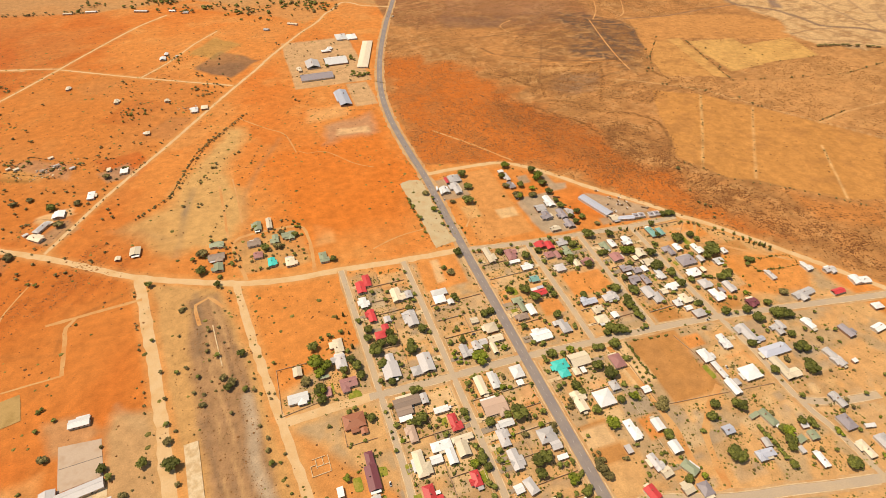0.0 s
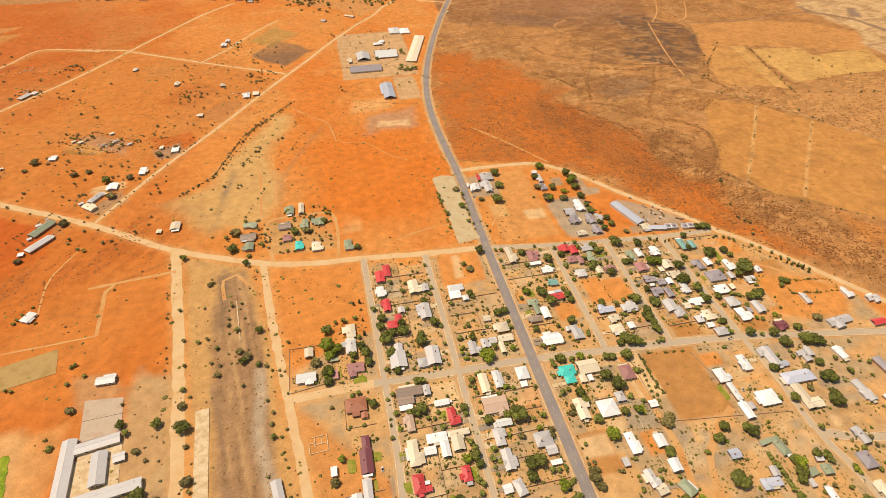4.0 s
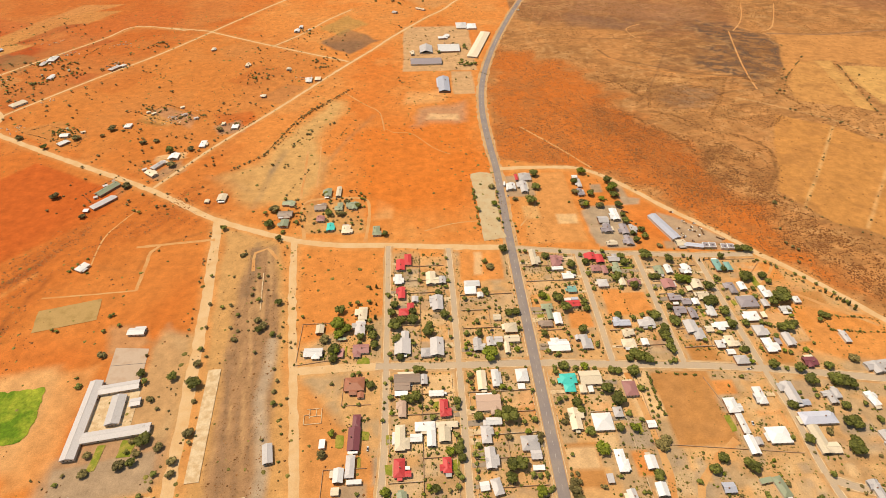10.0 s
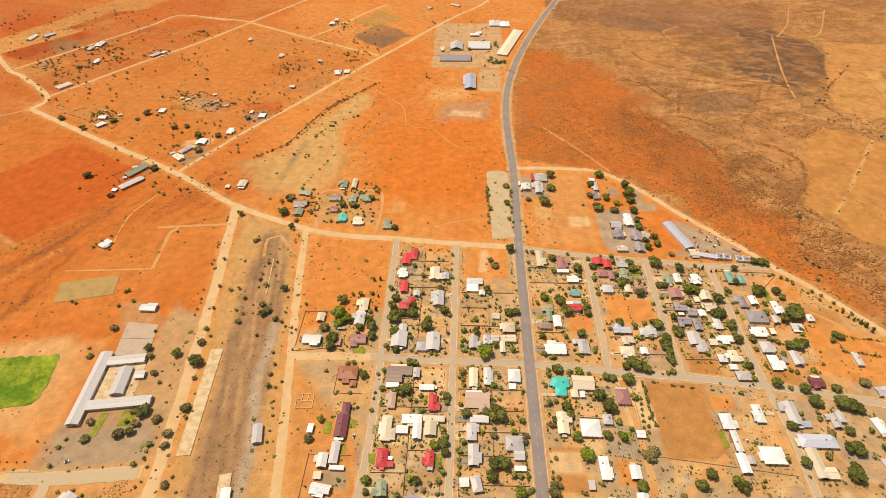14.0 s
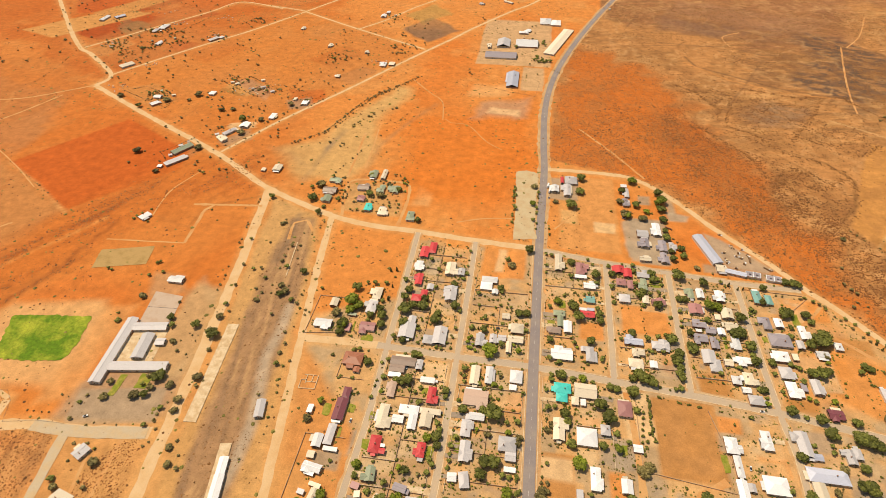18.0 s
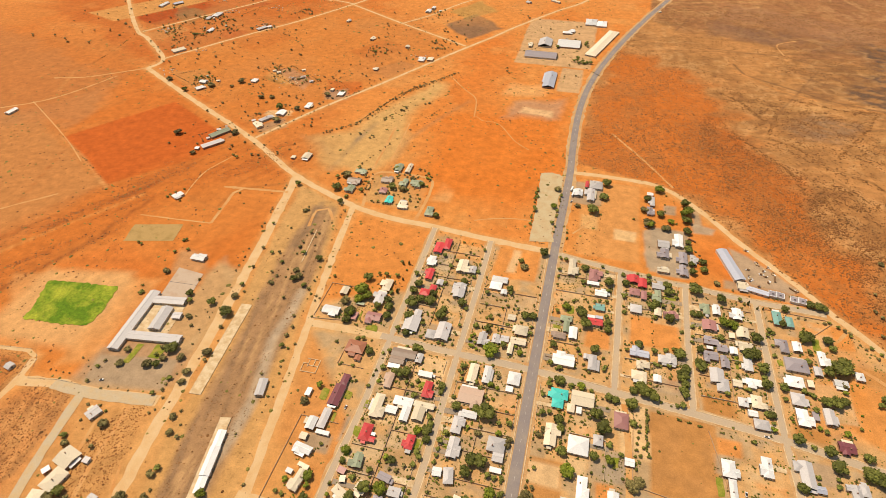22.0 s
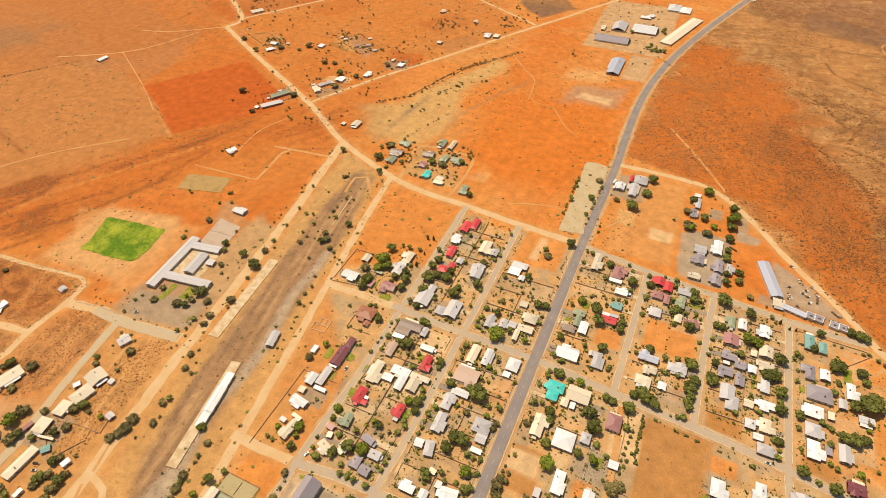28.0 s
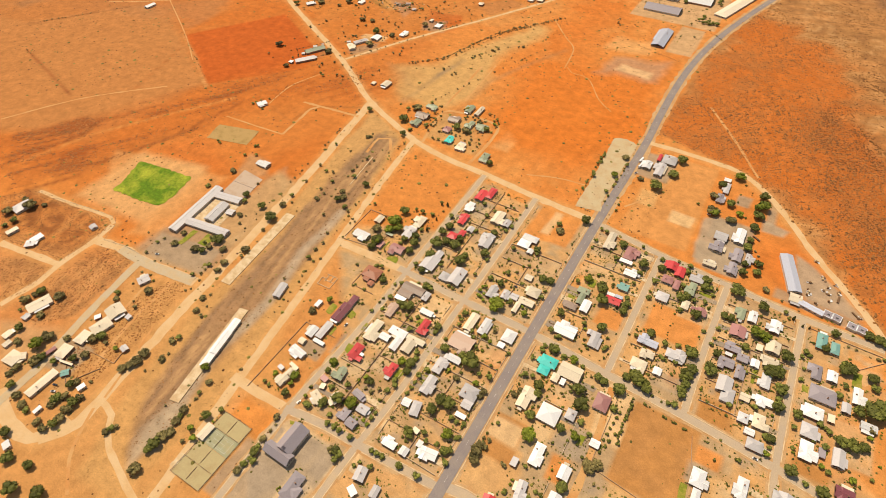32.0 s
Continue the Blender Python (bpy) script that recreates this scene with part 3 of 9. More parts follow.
for line, wide, col in (
    ([(480, 386), (535, 349), (618, 282), (668, 188), (722, 111), (778, 27)], 5, (0.62, 0.37, 0.17)),
    ([(719, 107), (804, 125), (906, 132)], 4, (0.62, 0.37, 0.17)),
    ([(692, 305), (822, 275), (952, 256), (1081, 275)], 4, (0.36, 0.19, 0.08)),
    ([(594, 269), (504, 152), (420, 46)], 7, (0.63, 0.37, 0.155)),
    ([(650, 194), (560, 92), (481, 0)], 7, (0.62, 0.35, 0.145)),
    ([(656, 43), (608, -26), (566, -87)], 5, (0.68, 0.41, 0.18)),
    ([(394, 87), (425, 44), (440, 12), (476, -6), (514, -45), (551, -71), (593, -125)], 5, (0.34, 0.17, 0.065)),
    ([(240, 704), (308, 696), (381, 696), (438, 660), (519, 670)], 5, (0.20, 0.105, 0.05)),
    ([(283, 632), (297, 585), (345, 555), (428, 503), (499, 482), (606, 470)], 6, (0.185, 0.095, 0.045)),
    ([(277, 602), (347, 530), (432, 485), (534, 470)], 6, (0.60, 0.26, 0.085)),
    ([(438, 636), (375, 514), (321, 411)], 5, (0.22, 0.11, 0.05)),
    ([(281, 344), (334, 331), (366, 302), (374, 275)], 6, (0.24, 0.115, 0.045)),
    ([(374, 275), (426, 246), (450, 203), (428, 136), (397, 99)], 7, (0.24, 0.115, 0.042)),
    ([(362, 256), (389, 224), (397, 167), (394, 109)], 6, (0.26, 0.12, 0.045)),
    ([(215, 877), (177, 780)], 5, (0.22, 0.11, 0.05)),
    ([(176, 676), (261, 691), (366, 694)], 4, (0.22, 0.11, 0.05)),
):
    blend(veld * near_line(GX + 3 * (n_mid - 0.5), GY, line, wide * 0.6, 3.5) * np.clip(0.35 + 1.0 * fbm(GX, GY, 14.0, 9, 2), 0, 1), col)
blend(veld * np.clip((fbm(GX, GY, 22.0, 91, 3) - 0.55) * 5, 0, 1) * 0.4, (0.30, 0.135, 0.05))
# ploughed field, pale field and washes in the west
blend(inside(GX, GY, [(-1400, 500), (-870, 340), (-520, 150), (-395, 60), (-350, -170), (-480, -420), (-900, -600), (-1500, -300)], 10, 5) * 0.55, (0.57, 0.185, 0.042))
blend(inside(GX, GY, [(-1400, 300), (-824, 77), (-656, -24), (-700, -220), (-1100, -350), (-1500, 0)], 25, 20) * 0.8, (0.50, 0.235, 0.085))
blend(inside(GX, GY, [(-1500, 500), (-900, 300), (-830, 120), (-1100, 60), (-1500, 150)], 40, 40) * 0.6, (0.45, 0.215, 0.09))
blend(inside(GX, GY, [(-824, 77), (-718, 231), (-563, 147), (-549, 94), (-656, -24)], 4, 2), (0.54, 0.130, 0.028))
WASH_BANDS = ([(-800, -262), (-752, -190), (-727, -162), (-705, -182), (-723, -250), (-745, -310)],
              [(-703, -138), (-646, -74), (-604, -8), (-560, 60), (-540, 50), (-595, -21), (-632, -91), (-687, -150)],
              [(-698, -275), (-680, -219), (-596, -143), (-572, -89), (-583, -133), (-616, -204), (-636, -251), (-665, -297), (-690, -340), (-725, -320)])
wash = near_line(GX, GY, [(-780, -330), (-700, -220), (-640, -110), (-600, -40), (-540, 60), (-440, 110)], 105, 40)
along, across = GX * 0.55 + GY * 0.83, GX * 0.83 - GY * 0.55
streaks = np.clip((fbm(along * 0.16, across, 9.0, 44, 3) - 0.47) * 7, 0, 1)
blend(wash * 0.55, (0.55, 0.165, 0.036))
blend(wash * streaks * 0.4, (0.42, 0.115, 0.028))
for quad in WASH_BANDS:
    blend(inside(GX, GY, quad, 10, 9) * (0.25 + 0.75 * streaks) * 0.75, (0.36, 0.10, 0.028))
for line, wide, col in (
    ([(-731, -294), (-716, -255), (-701, -204), (-672, -159), (-647, -118), (-618, -79), (-586, -29)], 5, (0.64, 0.28, 0.085)),
    ([(-726, -252), (-713, -213), (-719, -186)], 5, (0.27, 0.09, 0.03)),
    ([(-670, -332), (-635, -277), (-628, -240), (-616, -204), (-597, -162), (-584, -122), (-576, -75), (-566, -37)], 5, (0.31, 0.10, 0.03)),
    ([(-1039, -101), (-912, -133), (-830, -154)], 5, (0.36, 0.13, 0.045)),
    ([(-1135, -41), (-1082, 28), (-1019, 107)], 4, (0.32, 0.135, 0.05)),
    ([(-750, -91), (-796, 49)], 3, (0.46, 0.165, 0.05)),
    ([(-833, 78), (-748, 32), (-652, -30)], 4, (0.60, 0.31, 0.115)),
    ([(-967, 218), (-1003, 299)], 6, (0.60, 0.31, 0.115)),
):
    blend(near_line(GX + 3 * (n_mid - 0.5), GY, line, wide, 3.5) * np.clip(0.3 + 1.0 * fbm(GX, GY, 14.0, 9, 2), 0, 1), col)
blend(inside(GX, GY, [(-1146, -34), (-1023, 110), (-924, 179), (-867, 328), (-1000, 460), (-1500, 420), (-1500, -100)], 14, 12) * 0.5, (0.50, 0.185, 0.052))
blend(inside(GX, GY, [(-1390, 119), (-1212, 201), (-1193, 67), (-1219, 12), (-1500, -60)], 40, 30) * 0.6, (0.34, 0.19, 0.095))
blend(inside(GX, GY, [(-599, -185), (-556, -127), (-497, -120), (-457, -162), (-489, -181)], 14, 10) * 0.6, (0.62, 0.19, 0.045))

# rough scrub ground south-west of the school
ROUGH = [(-683, -352), (-659, -320), (-526, -305), (-507, -311), (-509, -378), (-557, -383), (-606, -396)], [(-495, -387), (-491, -338), (-436, -329), (-426, -419), (-452, -447), (-488, -439)], [(-582, -410), (-538, -395), (-507, -390), (-503, -430), (-517, -447)], [(-385, -361), (-374, -336), (-354, -325), (-342, -370), (-338, -409), (-338, -467), (-390, -462)]
blend(inside(GX, GY, [(-560, -60), (-395, 40), (-420, -110), (-470, -160), (-560, -120)], 30, 20) * 0.55, (0.62, 0.23, 0.06))
west = inside(GX, GY, [(-1500, -700), (-1500, 1500), (-1000, 1500), (-270, 560), (-420, 300), (-330, 80), (-395, 40), (-350, -180), (-430, -290), (-900, -330)], 60, 40)
soil *= 1 - west[..., None] * np.array((0.09, 0.15, 0.17))
# school, oval and scrub in the south-west
blend(inside(GX, GY, [(-461, -121), (-422, -120), (-405, -146), (-428, -166), (-449, -166)], 10, 8) * 0.6, (0.46, 0.29, 0.15))
blend(near_line(GX, GY, [(-520, -18), (-484, -31), (-465, -34), (-464, -1), (-452, 17), (-396, 44)], 5, 4) * (0.2 + 0.7 * fbm(GX, GY, 8.0, 12, 2)), (0.33, 0.12, 0.035))
blend(inside(GX, GY, [(-637, -211), (-518, -174), (-476, -192), (-459, -263), (-555, -294), (-617, -237)], 8, 6) * 0.7, (0.57, 0.275, 0.105))
blend(inside(GX, GY, [(-600, -300), (-600, -190), (-490, -175), (-465, -215), (-470, -290)], 14, 8) * 0.85, (0.62, 0.34, 0.145))
blend(inside(GX, GY, [(-450, -330), (-455, -275), (-365, -250), (-345, -190), (-380, -150), (-395, -120), (-350, -180), (-340, -310)], 10, 8) * 0.85, (0.38, 0.245, 0.145))
blend(inside(GX, GY, [(-408, -262), (-352, -262), (-342, -200), (-352, -140), (-398, -128), (-402, -150)], 10, 6) * 0.85, (0.47, 0.30, 0.15))
blend(inside(GX, GY, [(-482, -312), (-450, -300), (-452, -180), (-484, -185)], 10, 8) * 0.75, (0.585, 0.275, 0.10))
for quad in ROUGH:
    mask = inside(GX, GY, quad, 5, 4)
    tufty = np.maximum(tufty, mask * 0.7)
    blend(mask * 0.9, (0.50, 0.19, 0.058))
    heaps = fbm(GX * 0.98 + GY * 0.2, (GY * 0.98 - GX * 0.2) * 0.3, 6.0, 55, 3)
    blend(mask * np.clip((heaps - 0.5) * 7, 0, 1) * 0.85, (0.27, 0.095, 0.032))
    blend(mask * np.clip((0.42 - heaps) * 7, 0, 1) * 0.5, (0.60, 0.29, 0.105))
blend(inside(GX, GY, [(-494, -460), (-452, -447), (-419, -437), (-380, -492), (-389, -503), (-391, -518)], 12, 8) * 0.7, (0.50, 0.325, 0.175))
blend(inside(GX, GY, [(-365, -483), (-372, -462), (-350, -467), (-344, -492), (-357, -499)], 4, 3) * 0.85, (0.36, 0.27, 0.18))
blend(inside(GX, GY, [(-640, -600), (-640, -410), (-430, -335), (-345, -300), (-200, -390), (-150, -600)], 30, 20) * 0.45, (0.50, 0.27, 0.115))
# railway ground
RAIL = [(-380, 52), (-300, 15), (-285, -20), (-256, -195), (-216, -420), (-222, -520), (-275, -520), (-300, -450), (-322, -320), (-336, -200), (-356, -80)]
rail = inside(GX, GY, RAIL, 10, 6)
blend(rail, (0.52, 0.29, 0.115))
blend(inside(GX, GY, [(-420, -330), (-340, -300), (-335, -200), (-250, -195), (-150, -200), (-150, -480), (-230, -620), (-420, -520)], 30, 20) * 0.6, (0.54, 0.285, 0.105))
CORRIDOR = [(-335, 5), (-300, 5), (-280, -100), (-252, -330), (-236, -500), (-258, -480), (-280, -445), (-292, -401), (-302, -332), (-308, -300), (-319, -190), (-332, -60)]
corridor = inside(GX, GY, CORRIDOR, 8, 6)
blend(corridor * 0.9, (0.335, 0.190, 0.100))
ruts = fbm(GX * 0.97 + GY * 0.17, (GY * 0.97 - GX * 0.17) * 0.06, 4.0, 301, 3)
blend(corridor * np.clip((ruts - 0.52) * 7, 0, 1) * 0.6, (0.24, 0.145, 0.085))
blend(corridor * np.clip((0.42 - ruts) * 7, 0, 1) * 0.5, (0.55, 0.33, 0.155))
blend(near_line(GX + 5 * (n_mid - 0.5), GY, [(-278, -152), (-275, -178), (-276, -224), (-265, -271), (-260, -298), (-259, -339), (-264, -371), (-236, -470)], 11, 7) * 0.9, (0.43, 0.325, 0.225))
blend(near_line(GX, GY, [(-326, 12), (-321, -36), (-324, -82)], 9, 6) * 0.7 * n_mid, (0.20, 0.135, 0.085))
tufty = np.maximum(tufty, rail * 0.45)
blend(inside(GX, GY, [(-251, -485), (-241, -498), (-239, -472), (-240, -445), (-244, -428), (-258, -438), (-258, -465)], 10, 8) * 0.85, (0.43, 0.325, 0.22))
# built-up blocks
TOWN = [(-152, -12), (0, -22), (82, -34), (230, -50), (310, -48), (400, -170), (430, -420), (-150, -470), (-152, -300), (-245, -196), (-245, -160), (-152, -120)]
town = inside(GX, GY, TOWN, 10, 4)
blend(town * (0.6 + 0.4 * n_mid), (0.57, 0.335, 0.145))
blend(town * np.clip((fbm(GX, GY, 22.0, 61, 3) - 0.46) * 6, 0, 1) * 0.75, (0.395, 0.275, 0.155))
blend(inside(GX, GY, [(262, -75), (300, -70), (395, -175), (390, -205), (300, -200), (250, -185), (252, -100)], 14, 12) * 0.6, (0.63, 0.255, 0.072))
# yards and lots, each of its own soil
ORANGE, BROWN, GREY, PALE = (0.64, 0.235, 0.058), (0.45, 0.195, 0.058), (0.36, 0.265, 0.175), (0.66, 0.43, 0.22)
SANDY = (0.52, 0.335, 0.18)


def yard(col, x, y, w, d, much=0.88, rot=0.0):
    c, s = math.cos(radians(rot)), math.sin(radians(rot))
    q = [(x + c * a - s * e, y + s * a + c * e) for a, e in ((-w / 2, -d / 2), (w / 2, -d / 2), (w / 2, d / 2), (-w / 2, d / 2))]
    blend(inside(GX, GY, q, 3.0, 2.5, 17) * much, col)


for col, x, y, w, d in (
    (ORANGE, 119, -115, 51, 41),
    (ORANGE, -16, -243, 18, 27),
    (ORANGE, 54, -250, 18, 10),
    (ORANGE, 76, -307, 15, 24),
    (ORANGE, 181, -234, 21, 17),
    (ORANGE, 212, -270, 24, 18),
    (ORANGE, 282, -148, 22, 19),
    (ORANGE, 307, -152, 16, 22),
    (ORANGE, 359, -158, 41, 18),
    (ORANGE, 296, -74, 47, 31),
    (ORANGE, 10, -102, 23, 57),
    (ORANGE, 60, -139, 25, 25),
    (BROWN, 142, -254, 58, 80),
    (ORANGE, 130, -170, 18, 32),
    (BROWN, 176, -189, 26, 25),
    (BROWN, 257, -204, 26, 17),
):
    yard(col, x, y, w, d)
for col, x, y, w, d in (
    (ORANGE, -102, -28, 31, 49),
    (ORANGE, -41, -42, 53, 57),
    ((0.58, 0.265, 0.09), 65, 75, 78, 165),
    (PALE, 86, 42, 26, 22),
    ((0.60, 0.34, 0.14), 40, 60, 22, 30),
    (BROWN, 24, -307, 32, 41),
    (GREY, 82, -278, 22, 30),
    (GREY, 179, -49, 20, 15),
    (GREY, 142, 13, 34, 69),
    (GREY, -113, -302, 16, 21),
    (GREY, -127, -63, 17, 28),
    (GREY, -137, -139, 13, 14),
    (GREY, 32, 124, 44, 52),
    (GREY, 143, 111, 16, 21),
    (GREY, 178, 105, 10, 46),
    (GREY, -57, -111, 30, 16),
    (GREY, -22, -325, 27, 16),
    (GREY, 19, -44, 25, 36),
):
    yard(col, x, y, w, d)
for col, x, y, w, d in (
    (GREY, 175, -253, 13, 18),
    (GREY, 288, -285, 25, 19),
    (GREY, -157, -303, 12, 26),
    (GREY, -180, -323, 24, 17),
    (SANDY, -66, 672, 152, 259),
    (SANDY, -24, 485, 42, 104),
):
    yard(col, x, y, w, d)
for col, x, y, w, d in (
    (GREY, -132, -66, 24, 22), (GREY, -90, -73, 18, 23), (GREY, -58, -103, 20, 9), (GREY, -137, -138, 28, 19), (GREY, 17, -50, 20, 29),
    (GREY, -13, -129, 22, 7), (PALE, -103, -217, 35, 23), (PALE, 111, -171, 38, 32), (PALE, 200, -115, 13, 29), (GREY, 172, -58, 26, 26),
    (BROWN, 331, -120, 34, 21), (GREY, 128, 4, 31, 32), (GREY, 142, 47, 48, 35), (GREY, 156, 11, 21, 44), (GREY, -129, -100, 20, 13),
    (GREY, 74, -280, 25, 18), (GREY, -26, -323, 23, 21), (GREY, -107, -401, 46, 23), (PALE, -78, -379, 13, 24), (GREY, -93, -336, 13, 7),
    (PALE, 50, -286, 18, 17), (PALE, 21, -301, 35, 20), (BROWN, 178, -193, 32, 21), (BROWN, 254, -203, 26, 12), (PALE, -69, -348, 25, 11),
    (GREY, -81, -264, 17, 10), (PALE, 63, -265, 8, 16), (PALE, 94, -233, 18, 17), (PALE, 95, -253, 15, 21), (GREY, -38, -276, 13, 14),
):
    yard(col, x, y, w, d, 0.8)
for quad in ([(210, 49), (233, 37), (259, 16), (284, -11), (273, -19), (231, -13), (220, -2), (214, 33)], [(109, 58), (122, 67), (162, 69), (162, 23), (161, -19), (114, -18), (108, 13)], [(171, 89), (199, 82), (194, 69), (172, 68)]):
    blend(inside(GX, GY, quad, 4, 3) * 0.9, (0.40, 0.30, 0.205))
blend(inside(GX, GY, [(302, -129), (392, -154), (389, -186), (370, -211), (321, -208), (286, -183)], 6, 4) * 0.8, (0.61, 0.235, 0.06))
# soil of each plot
plots = random.Random(12)
TONES = ((0.60, 0.385, 0.195), SANDY, GREY, (0.60, 0.31, 0.115), (0.57, 0.34, 0.15), (0.47, 0.27, 0.12), (0.55, 0.38, 0.21))
for ci, (xa, xb) in enumerate(COLS + [(238, 300)]):
    for x1, x2 in ((xa, (xa + xb) / 2), ((xa + xb) / 2, xb)):
        y = -24 - 6 * max(0, ci - 1)
        while y > -366:
            d = plots.uniform(17, 26)
            cx, cy = (x1 + x2) / 2, y - d / 2
            if not any(a <= cx <= c and b_ <= cy <= e for a, b_, c, e in BARE) and abs(cy + 197) > 12:
                yard(plots.choice(TONES), cx, cy, x2 - x1 - 1, d - 1, plots.uniform(0.35, 0.75))
                for _ in range(3):
                    yard(plots.choice(TONES), plots.uniform(x1 + 4, x2 - 4), plots.uniform(y - d + 4, y - 4), plots.uniform(4, 12), plots.uniform(4, 10), plots.uniform(0.4, 0.8))
            y -= d
# church grounds: pale paths between grey gravel lots
blend(inside(GX, GY, [(-158, -398), (-148, -388), (-85, -388), (-87, -421), (-95, -440), (-129, -461), (-159, -430)], 4, 2) * 0.85, (0.60, 0.42, 0.245))
for quad in ([(-125, -393), (-108, -391), (-109, -414), (-128, -412)], [(-104, -390), (-88, -389), (-91, -418), (-104, -416)], [(-156, -397), (-155, -417), (-145, -417), (-145, -398)], [(-158, -432), (-143, -424), (-116, -423), (-118, -439), (-129, -461)], [(-94, -425), (-93, -435), (-100, -438), (-103, -427)]):
    blend(inside(GX, GY, quad, 2.5, 1) * 0.92, (0.385, 0.285, 0.195))
blend(inside(GX, GY, [(-220, -384), (-164, -384), (-168, -414), (-202, -416)], 4, 2) * 0.8, (0.66, 0.29, 0.10))
for col, x, y, w, d, rot in ((GREY, 240, -22, 80, 14, -5), (GREY, -112, -408, 42, 34, 0), (GREY, -142, -446, 54, 50, 0), (GREY, -398, -300, 88, 40, 10),
                              (ORANGE, -178, -402, 42, 32, 0), (PALE, 98, -222, 26, 30, 0), (PALE, 104, -252, 18, 26, 0), (PALE, -100, -222, 30, 34, 0), (PALE, -118, -275, 60, 26, 0),
                              (PALE, -510, 235, 44, 22, 20), (PALE, -45, -40, 10, 40, 0), (GREY, -383, -452, 34, 34, 9)):
    yard(col, x, y, w, d, 0.8, rot)
# worn, soft shoulders of the dirt roads
for pts, wide in SHOULDERS:
    blend(near_line(GX, GY, pts, wide, 9) * 0.5, (0.60, 0.325, 0.125))
soil *= (0.92 + 0.16 * fbm(GX, GY, 14.0, 3, 2))[..., None]
soil *= 1 - (1 - town)[..., None] * np.array((0.0, 0.03, 0.08))

nx, ny = GX.shape
me = bpy.data.meshes.new("ground")
co = np.stack([GX, GY, np.zeros_like(GX)], -1).reshape(-1, 3)
idx = np.arange(nx * ny).reshape(nx, ny)
quads = np.stack([idx[:-1, :-1], idx[1:, :-1], idx[1:, 1:], idx[:-1, 1:]], -1).reshape(-1, 4)
me.vertices.add(len(co))
me.vertices.foreach_set("co", co.ravel())
me.loops.add(quads.size)
me.loops.foreach_set("vertex_index", quads.ravel())
me.polygons.add(len(quads))
me.polygons.foreach_set("loop_start", np.arange(0, quads.size, 4))
me.update(calc_edges=True)
att = me.attributes.new("soil", "FLOAT_COLOR", "POINT")
att.data.foreach_set("color", np.concatenate([soil.reshape(-1, 3), np.clip(0.22 + tufty, 0, 1).reshape(-1, 1)], 1).astype(np.float32).ravel())
m, nt, b = base_mat("red_sand_soil", 0.95, 0.1)
an = nt.nodes.new("ShaderNodeAttribute")
an.attribute_name = "soil"
pos = position(nt)
g1 = ramp_value(nt, noise_node(nt, pos, 0.085, 6, 0.7), 0.25, 0.75, 0.74, 1.24)
g2 = ramp_value(nt, noise_node(nt, pos, 0.8, 4, 0.7), 0.25, 0.75, 0.80, 1.20)
tufts = ramp_value(nt, noise_node(nt, pos, 0.36, 3, 0.6), 0.54, 0.66, 0, 1.0)
clumps = ramp_value(nt, noise_node(nt, pos, 0.11, 4, 0.65), 0.46, 0.66, 0.15, 1.0)
col = scale_colour(nt, an.outputs["Color"], multiply(nt, g1, g2))
dry = multiply(nt, multiply(nt, tufts, clumps), an.outputs["Alpha"])
col = mix_colour(nt, dry, col, scale_colour(nt, col, ramp_value(nt, g2, 0, 1, 0.42, 0.42)))
nt.links.new(col, b.inputs["Base Color"])
bp = nt.nodes.new("ShaderNodeBump")
bp.inputs["Strength"].default_value = 0.25
bp.inputs["Distance"].default_value = 0.4
nt.links.new(g2, bp.inputs["Height"])
nt.links.new(bp.outputs["Normal"], b.inputs["Normal"])
me.materials.append(m)
tagged(new("ground", me), "red-orange sandy soil with sparse dry tufts", kind="structure")

